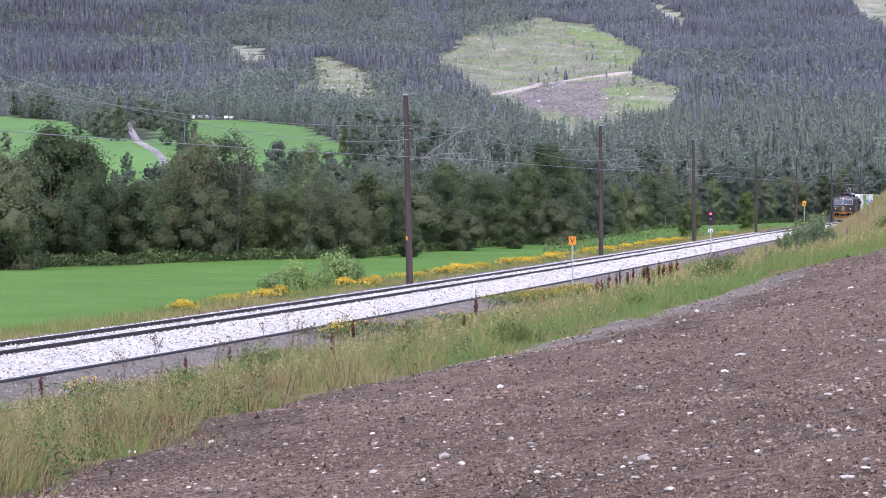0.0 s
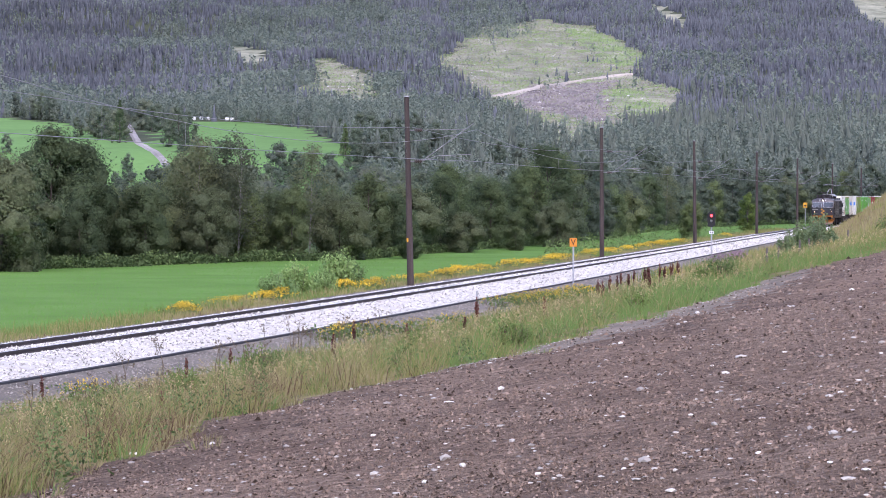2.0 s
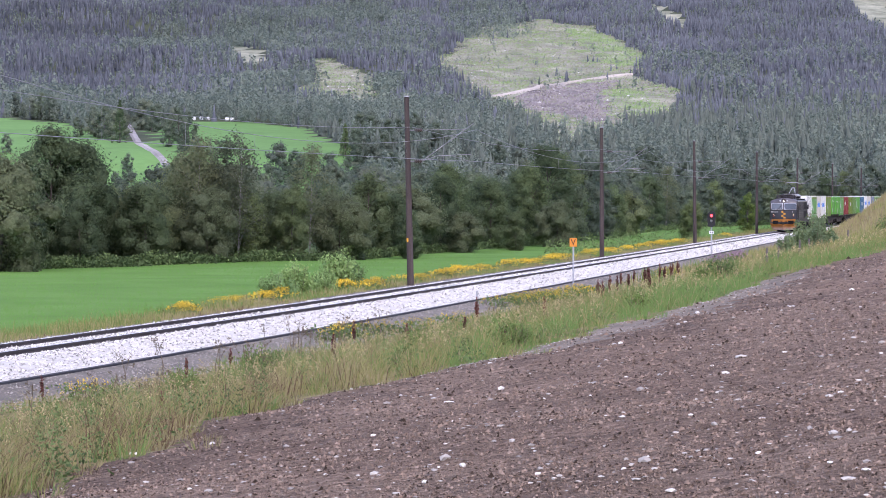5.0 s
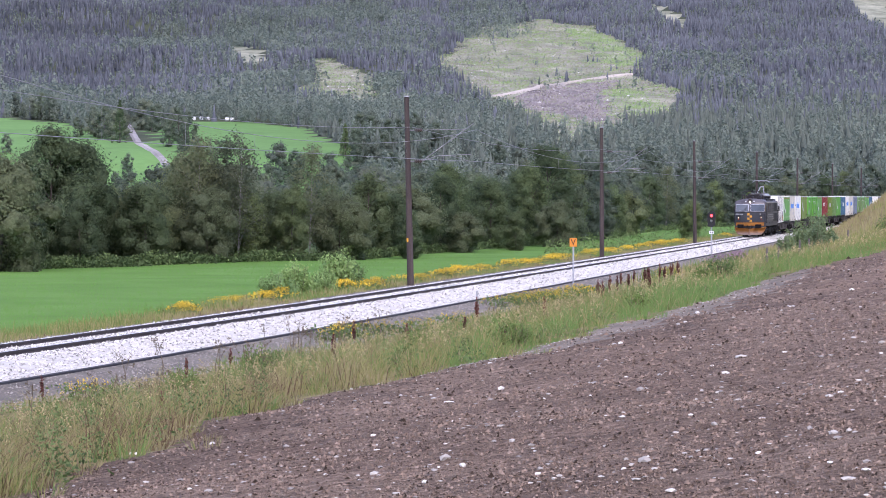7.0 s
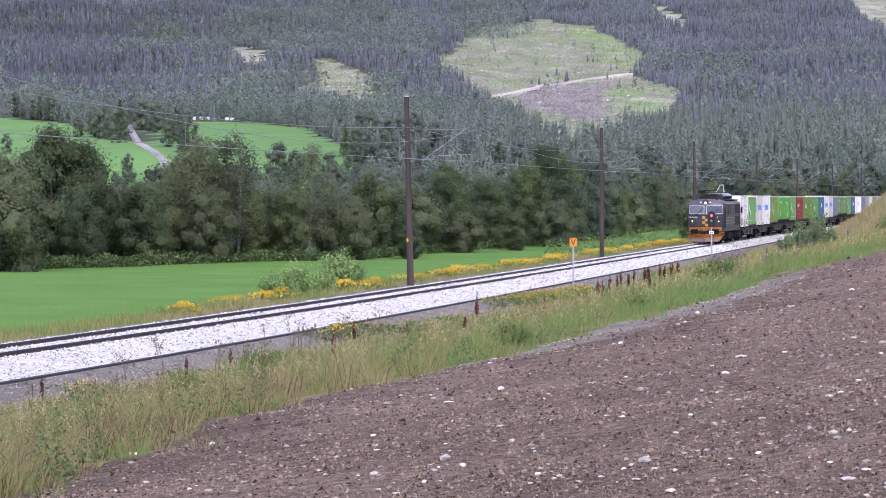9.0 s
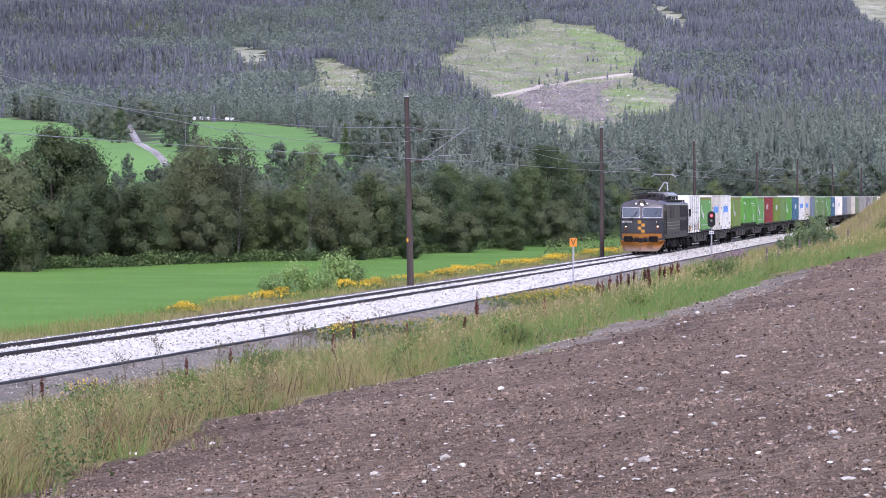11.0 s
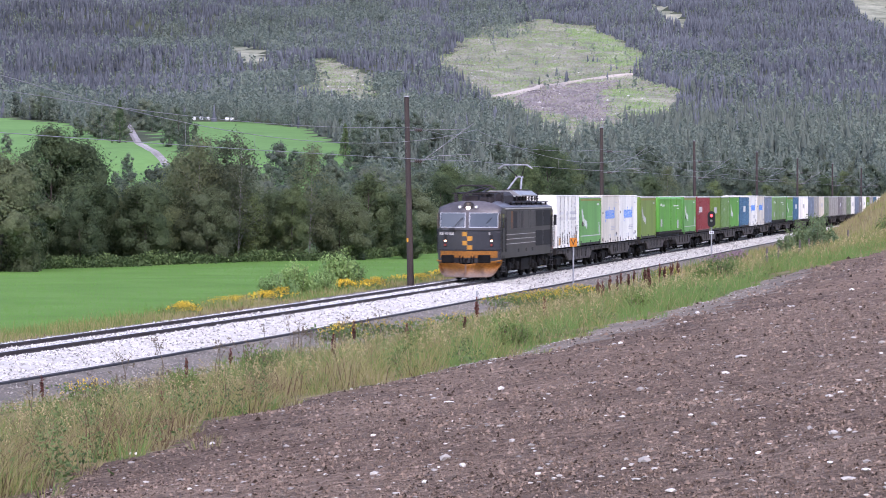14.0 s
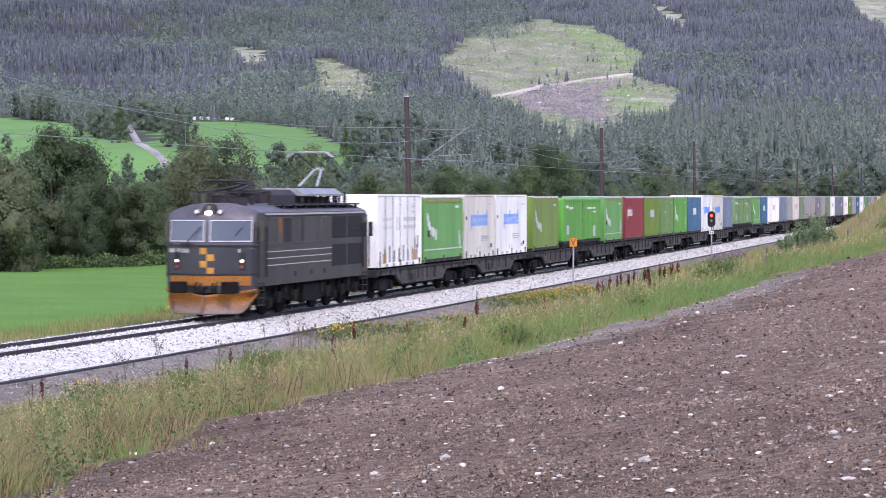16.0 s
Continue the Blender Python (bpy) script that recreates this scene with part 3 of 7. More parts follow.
# heights of the wood's edge by bearing (x over y)
BEAR = [-0.2, -0.175, -0.16, -0.15, -0.12, -0.1, -0.085, -0.07, -0.04, -0.01, 0.02, 0.035, 0.06, 0.1, 0.14, 0.2]
TALL = [8.0, 8.6, 9.2, 10.4, 9.2, 9.6, 9.6, 8.6, 8.4, 9.6, 12.4, 12.6, 11.0, 10.5, 10.5, 11]
for row in range(3):
    b = -0.205
    while b < 0.195:
        y0 = 200.0
        for _ in range(12):
            y0 = float(np.interp(b * y0, WOOD_EDGE_X, WOOD_EDGE_Y))
        y = y0 + 2.5 + row * 5.5 + wood.uniform(-1.5, 1.5)
        h = float(np.interp(b, BEAR, TALL)) * wood.uniform(0.66, 1.0) * (0.84 if row == 0 else 1.0)
        kind = wood.choice(["alder", "willow", "dark"], p=[0.4, 0.05, 0.55] if b < -0.135 else [0.45, 0.3, 0.25] if b < -0.005 else [0.2, 0.05, 0.75] if b < 0.05 else [0.4, 0.15, 0.45])
        if b > 0.05:
            kind = "mid_alder" if wood.rand() < 0.7 else kind
        if wood.rand() < 0.07 and row > 0:
            kind, h = "birch", h * 1.12
        s_, q_ = sq_of(b * y, y)
        if q_ < -13 and not (row == 3 and b > 0.02):
            wood_tree(kind, b * y, y, h)
        b += wood.uniform(3.0, 5.2) / y
for kind, x, y, h in (("birch", -20.5, 212, 11.5), ("birch", -19.0, 214, 11.2), ("birch", -17.2, 213, 11.8), ("birch", -11.5, 219, 11.0), ("dark", -31.5, 205, 11.2), ("dark", -29.5, 207, 11.4),
                      ("willow", -32.6, 187, 8.6), ("poplar", 38.5, 322, 5.6), ("alder", 31, 318, 5.5), ("alder", 7.5, 262, 4.0), ("willow", 12.6, 280, 5.4), ("willow", 2.0, 252, 4.2), ("dark", -3, 228, 4.4)):
    wood_tree(kind, x, y, h)


for x_b, y_b, h_b in ((-164, 975, 9), (-157, 970, 8), (-149, 955, 10), (-143, 950, 7), (-119, 868, 8), (-113, 850, 9.5), (-109, 862, 8), (-96, 838, 9), (-100, 858, 11), (-95, 850, 10), (-90, 834, 5), (-22, 682, 7), (-120, 700, 5.5), (-125, 706, 6), (-71, 690, 5), (-67, 684, 6)):
    wood_tree(("far_alder", "far_dark", "far_willow")[int(x_b) % 3], x_b, y_b, h_b)


# the belt of trees behind, up to the hill's foot
rest_v, things = [], 0
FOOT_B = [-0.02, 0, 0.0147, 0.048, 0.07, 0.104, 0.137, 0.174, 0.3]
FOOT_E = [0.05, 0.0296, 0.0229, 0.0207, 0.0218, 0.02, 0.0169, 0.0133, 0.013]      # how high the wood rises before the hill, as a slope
for _ in range(780):
    y = math.sqrt(wood.uniform(330 ** 2, 800 ** 2))
    b = wood.uniform(-0.2, 0.2) if _ < 450 else wood.uniform(-0.04, 0.2)
    xx = b * y
    s_, q_ = sq_of(xx, y)
    if (q_ > -16 and y < 560) or y < np.interp(xx, WOOD_EDGE_X, WOOD_EDGE_Y) + 26 or (b < -0.045 and y > 665):
        continue
    px, py = np.array([xx]), np.array([float(y)])
    if inside(px, py, FIELD_A)[0] or inside(px, py, FIELD_B)[0] or near_line(px, py, LANE, 10)[0]:
        continue
    kind, h = wood.choice(["far_alder", "far_dark", "far_willow"], p=[0.45, 0.33, 0.22]), wood.uniform(5.5, 11) * (1.0 if y < 560 else 0.85)
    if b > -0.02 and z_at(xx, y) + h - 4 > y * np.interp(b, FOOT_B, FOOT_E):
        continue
    if y < 520:
        wood_tree(kind, xx, y, h)
        continue
    me = KINDS[kind][0][1]
    tri = np.empty(len(me.loops), np.int32)
    me.loops.foreach_get("vertex_index", tri)
    mat_of = np.empty(len(me.polygons), np.int32)
    me.polygons.foreach_get("material_index", mat_of)
    co = np.empty(len(me.vertices) * 3, np.float32)
    me.vertices.foreach_get("co", co)
    a_, k_ = wood.uniform(0, 6.3), h / {"far_alder": 9.5, "far_dark": 9.7, "far_willow": 7.5}[kind]
    co = co.reshape(-1, 3) * k_
    rest_v.append((kind, tri.reshape(-1, 3), mat_of, np.stack([co[:, 0] * math.cos(a_) - co[:, 1] * math.sin(a_) + xx, co[:, 0] * math.sin(a_) + co[:, 1] * math.cos(a_) + y, co[:, 2] + z_at(xx, y)], -1)))
for kind in ("far_alder", "far_dark", "far_willow"):
    some = [e for e in rest_v if e[0] == kind]
    start = np.cumsum([0] + [len(e[3]) for e in some])
    v, f, w = np.concatenate([e[3] for e in some]), np.concatenate([e[1] + a for e, a in zip(some, start)]), np.concatenate([e[2] for e in some])
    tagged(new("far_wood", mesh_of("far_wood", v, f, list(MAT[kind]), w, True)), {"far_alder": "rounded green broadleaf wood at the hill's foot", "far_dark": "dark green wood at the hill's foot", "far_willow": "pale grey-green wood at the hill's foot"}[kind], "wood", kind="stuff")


def toned(name, a, c, rough=0.85, through=0.25):
    """Far foliage: each tree has a tone of its own."""
    m, nt, b = shader(name, a, rough, 0, 0.1)
    at = nt.nodes.new("ShaderNodeAttribute")
    at.attribute_name = "tone"
    col = ramp(nt, at.outputs["Fac"], [(0.0, a), (1.0, c)])
    nt.links.new(col.outputs[0], b.inputs["Base Color"])
    t = nt.nodes.new("ShaderNodeBsdfTranslucent")
    s = nt.nodes.new("ShaderNodeMixShader")
    s.inputs[0].default_value = through
    nt.links.new(col.outputs[0], t.inputs[0])
    nt.links.new(b.outputs[0], s.inputs[1])
    nt.links.new(t.outputs[0], s.inputs[2])
    nt.links.new(s.outputs[0], nt.nodes["Material Output"].inputs[0])
    return m


# hillside spruce and birch colours are lifted and blued to carry the haze
MAT["spruce"] = toned("hazed_spruce_needles", (0.05, 0.058, 0.067), (0.184, 0.202, 0.224))
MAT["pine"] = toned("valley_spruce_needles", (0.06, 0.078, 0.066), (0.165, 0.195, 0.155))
MAT["far_leaf"] = toned("hazed_birch_leaves", (0.142, 0.174, 0.14), (0.27, 0.318, 0.245), 0.85, 0.5)


def hill_points(n, seed):
    r = np.random.RandomState(seed)
    y = np.sqrt(r.uniform(540 ** 2, 2500 ** 2, n))
    u = r.uniform(-0.185, 0.185, n)
    return u * y, y, r


def hill_z(x, y):
    return ground_z(*sq_of(x, y))


def kept_open(x, y):
    s, q = sq_of(x, y)
    jit = waves(x, y, 40, 31) * 5 + waves(x, y, 9, 38) * 3
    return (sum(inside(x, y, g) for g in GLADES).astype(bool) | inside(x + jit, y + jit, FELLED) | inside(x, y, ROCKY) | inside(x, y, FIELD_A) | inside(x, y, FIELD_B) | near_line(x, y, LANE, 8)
            | ((q > -16) & (y < 580)) | (y < np.interp(x, WOOD_EDGE_X, WOOD_EDGE_Y) + 24))


x, y, r = hill_points(92000, 41)
leafy_share = 0.07 + 0.08 * waves(x, y, 90, 33) + 0.3 * smooth(760, 600, y)
for cx_, cy_, rx_, ry_, share_ in ((-141, 1850, 36, 330, 0.75), (-75, 2120, 52, 200, 0.8), (-82, 1220, 27, 200, 0.6), (-205, 1800, 20, 250, 0.55), (-185, 1030, 55, 110, 0.85), (-75, 950, 95, 110, 0.9), (160, 1460, 16, 130, 0.45),
                                   (132, 1380, 15, 300, 0.35), (-27, 1160, 7, 120, 0.95), (45, 700, 75, 60, 0.3), (37, 2150, 40, 200, 0.6), (250, 1500, 14, 300, 0.3), (40, 1850, 45, 160, 0.5), (-60, 1750, 60, 300, 0.45), (-130, 1600, 60, 200, 0.4)):
    near_ = 1.25 - np.hypot((x - cx_) / rx_, (y - cy_) / ry_) + 0.3 * waves(x, y, 60, 34)
    leafy_share = np.maximum(leafy_share, share_ * np.clip(near_ * 1.6, 0, 1))
leaf_tree = r.rand(len(x)) < leafy_share
free = ~kept_open(x, y) & ((x / y > -0.03) | (y > 720)) & (leaf_tree | (y > 600) | (x < -30))
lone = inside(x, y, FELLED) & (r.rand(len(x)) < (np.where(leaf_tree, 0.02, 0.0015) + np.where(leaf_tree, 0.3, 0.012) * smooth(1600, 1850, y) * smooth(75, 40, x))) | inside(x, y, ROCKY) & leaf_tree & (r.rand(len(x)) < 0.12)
sx, sy = x[(free | lone) & ~leaf_tree], y[(free | lone) & ~leaf_tree]
left_standing = np.array([(66, 1366), (67, 1375), (45, 1190), (106, 1382), (109, 1378), (103, 1400), (98, 1436), (94, 1425), (63, 1420), (64, 1432), (92, 1560), (95, 1566), (88, 1550)], float)
sx, sy = np.concatenate([sx, left_standing[:, 0]]), np.concatenate([sy, left_standing[:, 1]])
lx, ly = x[(free | lone) & leaf_tree], y[(free | lone) & leaf_tree]


def spruce_forest(x, y, r, mat, slim=1.0, arms=4, skirts=((0.0, 0.6, 1.0), (0.28, 0.82, 0.75), (0.58, 1.0, 0.45))):
    """Many spruces: each a slim spire of ragged skirts."""
    n = len(x)
    z = hill_z(x, y) - 0.3
    H = r.uniform(3.6, 8.2, n) * (0.85 + 0.15 * smooth(700, 1100, y)) * (1 + 0.15 * waves(x, y, 60, 37))
    W = H * r.uniform(0.13, 0.2, n) * slim
    t_tree = np.clip(r.normal(0.42, 0.14, n) - 0.14 * smooth(-130, -210, x) + 0.14 * waves(x, y, 120, 35), 0, 1)
    V, F, T, N = [], [], [], []
    for k, (zb, zt, w) in enumerate(skirts):
        turn = r.uniform(0, 6.3, n)
        lean = r.normal(0, 0.02, (2, n)) * H
        ring = [np.stack([x + lean[0], y + lean[1], z + H * zt], -1)]
        soft = [np.stack([0 * x, 0 * x, 1 + 0 * x], -1)]
        for a in range(arms):
            ang = turn + a * 2 * np.pi / arms
            rad = W * w * r.uniform(0.6, 1.3, n)
            ring.append(np.stack([x + np.cos(ang) * rad, y + np.sin(ang) * rad, z + H * (zb + r.uniform(-0.06, 0.08, n))], -1))
            soft.append(np.stack([np.cos(ang), np.sin(ang), 0.3 + 0 * x], -1) + r.normal(0, 0.16, (n, 3)))
        N.append(np.stack(soft, 1).reshape(-1, 3))
        V.append(np.stack(ring, 1).reshape(-1, 3))
        base = (np.arange(n) * (arms + 1) + k * n * (arms + 1))[:, None]
        F.append(np.concatenate([base + [0, 1 + a, 1 + (a + 1) % arms] for a in range(arms)], 1).reshape(-1, 3))
        # tone climbs from dark low skirts to pale tips: painted shade between the trees
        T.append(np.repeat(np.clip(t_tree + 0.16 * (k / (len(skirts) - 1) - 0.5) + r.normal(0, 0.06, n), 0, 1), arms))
    return mesh_of("spruce_forest", np.concatenate(V), np.concatenate(F), [mat], tone=np.concatenate(T), normals=np.concatenate(N))


def leaf_forest(x, y, r, per=22, leaf=0.14, tall=1.0):
    """Many birches and aspens: each an uneven crown of leaf clumps."""
    n = len(x)
    z = hill_z(x, y)
    H = r.uniform(4.5, 9, n) * tall
    t_tree = np.clip(r.normal(0.4, 0.15, n) + 0.2 * waves(x, y, 80, 36), 0, 1)
    c, tone, size, nor = [], [], [], []
    for k in range(per):
        a, f = r.uniform(0, 6.3, n), (k + r.rand(n)) / per
        w = H * 0.2 * np.sin(np.pi * (0.1 + 0.85 * f)) ** 0.7 * r.uniform(0.45, 1.1, n)
        c.append(np.stack([x + np.cos(a) * w, y + np.sin(a) * w, z + H * (0.08 + 0.9 * f)], -1))
        tone.append(np.clip(t_tree + r.normal(0, 0.04, n), 0, 1))
        size.append(H * leaf)
        d = np.stack([np.cos(a), np.sin(a), 0.15 + 0.9 * f], -1) + r.normal(0, 0.12, (n, 3))
        nor.append(d / np.linalg.norm(d, axis=1)[:, None])
    nor = np.concatenate(nor)
    lie = nor + r.normal(0, 0.3, nor.shape)
    v = leaf_tris(np.concatenate(c), np.concatenate(size), r, 0.3, 1.3, lie / np.linalg.norm(lie, axis=1)[:, None])
    return mesh_of("leaf_forest", v, np.arange(len(v)).reshape(-1, 3), [MAT["far_leaf"]], tone=np.concatenate(tone), normals=np.repeat(nor, 3, 0))


SKIRTS = tuple((0.02 + 0.145 * k, min(1.0, 0.36 + 0.16 * k), 1.0 - 0.18 * k) for k in range(5))
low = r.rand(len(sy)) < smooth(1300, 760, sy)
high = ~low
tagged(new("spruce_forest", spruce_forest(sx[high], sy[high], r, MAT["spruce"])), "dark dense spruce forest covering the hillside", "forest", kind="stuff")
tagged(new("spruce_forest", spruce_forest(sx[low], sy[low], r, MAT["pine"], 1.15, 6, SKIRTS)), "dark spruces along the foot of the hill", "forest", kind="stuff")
low, high = ly < 1000, ly >= 1000
tagged(new("birch_forest", leaf_forest(lx[high], ly[high], r)), "lighter green birch and aspen wood on the hillside", "forest", kind="stuff")
tagged(new("birch_forest", leaf_forest(lx[low], ly[low], r, 70, 0.078)), "lighter green birch wood at the foot of the hill", "forest", kind="stuff")


# young birches and bushes left on the felled slopes
x, y = r.uniform(-75, 135, 5200), np.sqrt(r.uniform(760 ** 2, 2100 ** 2, 5200))
thick = waves(x, y, 50, 66)
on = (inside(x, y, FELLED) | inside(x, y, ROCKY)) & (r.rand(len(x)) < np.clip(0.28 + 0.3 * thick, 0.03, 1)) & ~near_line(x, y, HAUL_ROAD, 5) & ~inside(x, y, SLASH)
tagged(new("birch_saplings", leaf_forest(x[on], y[on], r, 14, 0.2, 0.3)), "young green birches and bushes on the felled slope", "bushes", kind="stuff")


# on the felled slopes: brush, pale boulders and left trunks
r = np.random.RandomState(61)
bx, by = r.uniform(-80, 135, 420000), np.sqrt(r.uniform(750 ** 2, 2150 ** 2, 420000))
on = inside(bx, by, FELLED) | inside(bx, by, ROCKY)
for glade in GLADES[:1]:
    on |= inside(bx, by, glade)
lump = waves(bx, by, 30, 63) + 0.8 * waves(bx, by, 9, 64)
on &= r.rand(len(bx)) < np.clip(0.5 + 0.35 * lump, 0.08, 1)
bx, by, lump = bx[on], by[on], lump[on]
waste = inside(bx + 2 * lump, by + 10 * lump, SLASH)
fresh = inside(bx + 2 * lump, by, REGROWN[0]) | inside(bx + 3 * lump, by, REGROWN[1])
tone = np.clip(np.where(waste, 0.22 + 0.1 * lump, np.where(fresh, 0.82 + 0.1 * lump, 0.5 + 0.22 * lump)) + r.normal(0, 0.16, len(bx)), 0, 1)
c = np.stack([bx, by, hill_z(bx, by) + r.uniform(0.0, 0.7, len(bx))], -1)
up = np.array([[0.0, -0.9, 0.7]]) + r.normal(0, 0.55, c.shape)
v = leaf_tris(c, 0.5, r, 0, 1.7, up / np.linalg.norm(up, axis=1)[:, None])
MAT["brush"] = toned("felling_brush", (0.14, 0.12, 0.12), (0.18, 0.28, 0.09))
node = [k for k in MAT["brush"].node_tree.nodes if k.type == "VALTORGB"][0].color_ramp
for pos, col in ((0.22, (0.34, 0.31, 0.31)), (0.42, (0.27, 0.255, 0.19)), (0.6, (0.19, 0.235, 0.125)), (0.8, (0.26, 0.36, 0.17))):
    node.elements.new(pos).color = (*col, 1)
tagged(new("felling_brush", mesh_of("felling_brush", v, np.arange(len(v)).reshape(-1, 3), [MAT["brush"]], tone=tone)), "low green and brown regrowth on the felled slope", "brush", kind="stuff")
MAT["boulder"] = mottled("pale_boulder", (0.62, 0.6, 0.58), 0.3, 0.2, 2, 0.9)
ico = bmesh.new()
bmesh.ops.create_icosphere(ico, subdivisions=1, radius=1.0)
for v_ in ico.verts:
    v_.co *= 1 + 0.15 * math.sin(7 * v_.co.x + 5 * v_.co.y)
boulder_mesh = bpy.data.meshes.new("boulder")
ico.to_mesh(boulder_mesh)
ico.free()
boulder_mesh.materials.append(MAT["boulder"])
spots_b = [(r.uniform(-58, -34), r.uniform(1170, 1400)) for _ in range(46)] + [(r.uniform(8, 100), r.uniform(950, 1850)) for _ in range(90)] + [(14 + k * 1.3 + r.normal(0, 0.6), 1420 - k * 11) for k in range(14)]
for x_b, y_b in spots_b:
    px, py = np.array([x_b]), np.array([y_b])
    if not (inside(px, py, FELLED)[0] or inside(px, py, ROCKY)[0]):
        continue
    k = r.uniform(0.2, 0.8)
    o = tagged(new("boulder", boulder_mesh), "pale boulder on the felled slope", "boulder", "boulders on the hill")
    o.matrix_basis = pose(x_b, y_b, z_at(x_b, y_b) + 0.1 * k, 0, 0, r.uniform(0, 360)) @ Matrix.Diagonal((k * 1.5, k, k * 0.7, 1))

# ---- railway gear beside the track ----
MAT["mast"] = mottled("tarred_wooden_mast", (0.066, 0.05, 0.046), 2, 0.4, 25, 0.85, 0.3, 0.01, stretch=(1, 1, 0.15))
MAT["galv"] = mottled("galvanised_steel", (0.3, 0.3, 0.31), 4, 0.25, 40, 0.6, 0, 0, 0.4, 0.6)
MAT["insul"] = mottled("brown_porcelain", (0.05, 0.035, 0.03), 4, 0.2, 30, 0.3, 0, 0, 0.5)
MAT["wire"] = mottled("weathered_copper_wire", (0.26, 0.26, 0.27), 2, 0.2, 20, 0.6, 0, 0, 0.3, 0.4)
MAT["black"] = mottled("matt_black_paint", (0.02, 0.02, 0.022), 3, 0.3, 30, 0.6)
MAT["white_enamel"] = mottled("white_enamel", (0.75, 0.76, 0.76), 3, 0.12, 30, 0.5)
MAT["orange_sign"] = mottled("orange_sign_paint", (0.6, 0.22, 0.025), 4, 0.15, 30, 0.5)
MAT["grey_post"] = mottled("grey_painted_post", (0.33, 0.34, 0.36), 3, 0.2, 30, 0.6)
MAT["yellow_sign"] = mottled("yellow_sign_paint", (0.6, 0.31, 0.03), 4, 0.15, 30, 0.5)


def glow(name, col, power):
    m, nt, b = shader(name, col, 0.3)
    b.inputs["Emission Color"].default_value = (*col, 1)
    b.inputs["Emission Strength"].default_value = power
    return m


MAT["red_lamp"] = glow("lit_red_lamp", (1.0, 0.05, 0.06), 3.0)
MAT["head_lamp"] = glow("lit_head_lamp", (1.0, 0.95, 0.85), 2.5)
MAT["warm_lamp"] = glow("lit_marker_lamp", (1.0, 0.55, 0.32), 2.2)


def catenary_mast(s, top, lean):
    """A wooden mast on the far side with its cantilever over the track; local y points across to the track."""
    x, y = track(s, -4.2)
    m = empty("catenary_mast", "tall dark wooden catenary mast with steel bracket arm beside the railway", "mast", "catenary masts",
              pose(x, y, -0.3, 0, 0, -heading(s) - 90))
    h = top + 0.3
    part("pole", rod((0, lean, 0), (0, 0, h), 0.17, 0.12, 12), MAT["mast"], m)
    part("cap", rod((0, 0, h), (0, 0, h + 0.07), 0.16, 0.12, 12), MAT["galv"], m, "pale metal cap")
    if 100 < s < 110:
        part("number_tag", boxes((0.12, 0.05, 2.1, 0.2, 0.13, 2.3)), MAT["yellow_sign"], m, "small yellow tag")
    for z0 in (7.5, 6.0):
        bm = rod((0, 0.1, z0), (0, 0.42, z0), 0.025)
        part("bracket", bm, MAT["galv"], m)
        bm = bmesh.new()
        for k in range(4):
            rod((0, 0.42 + k * 0.09, z0), (0, 0.46 + k * 0.09, z0), 0.1, 0.1, 10, bm)
            rod((0, 0.46 + k * 0.09, z0), (0, 0.52 + k * 0.09, z0), 0.05, 0.05, 8, bm)
        part("insulator", bm, MAT["insul"], m, "dark ribbed insulator")
    part("top_stay", rod((0, 0.75, 7.5), (0, 2.9, 7.53), 0.014), MAT["galv"], m)
    part("diagonal_strut", rod((0, 0.75, 6.0), (0, 3.3, 7.8), 0.022), MAT["galv"], m)
    bm = rod((0, 0.75, 6.0), (0, 1.5, 6.25), 0.017)
    rod((0, 1.5, 6.25), (0, 3.2, 6.32), 0.017, bm=bm)
    rod((0, 2.2, 6.27), (0, 3.1, 6.0), 0.014, bm=bm)
    part("registration_arm", bm, MAT["galv"], m)
    return m


MASTS = [(48.6, 8.9, 0.0), (105.5, 8.8, 0.2), (165.4, 8.9, 0.05), (220.9, 9.1, 0.1), (281.1, 9.1, 0.03), (335.2, 9.2, 0.0), (394.8, 9.2, 0.0), (455, 9.2, 0.0)]
for s_m, top, lean in MASTS:
    catenary_mast(s_m, top, lean)


def wire(name, label, q, heights, sag, radius, spans):
    """A wire hung from mast to mast."""
    line = []
    for (s0, s1) in sorted(spans):
        n = 15
        t = np.linspace(0, 1, n, endpoint=False)
        xs, ys = track_many(s0 + (s1 - s0) * t, np.full(n, q))
        line.append(np.stack([xs, ys, heights - sag * 4 * t * (1 - t)], -1))
    line = np.concatenate(line)
    ob = new(name, tubes_mesh(name, [(line, np.full(len(line), radius))], MAT["wire"]))
    return tagged(ob, label, "wire")


spans = [(a[0], b[0]) for a, b in zip(MASTS, MASTS[1:])] + [(-11, 48.6)]
wire("messenger_wire", "sagging messenger wire hung from the mast arms", -0.75, 7.2, 1.15, 0.011, spans)
wire("contact_wire", "level contact wire above the track", -0.75, 5.68, 0.08, 0.011, spans)
wire("return_wire", "slack return wire on the masts", -3.95, 7.35, 0.5, 0.011, spans)
drop = []
for s0, s1 in spans:
    for k in range(1, 8):
        t = k / 8
        x, y = track(s0 + (s1 - s0) * t, -0.75)
        drop.append((np.array([[x, y, 5.62], [x, y, 7.2 - 1.15 * 4 * t * (1 - t)]]), np.full(2, 0.005)))
tagged(new("wire_droppers", tubes_mesh("wire_droppers", drop, MAT["wire"])), "thin droppers between messenger and contact wire", "wire", kind="stuff")


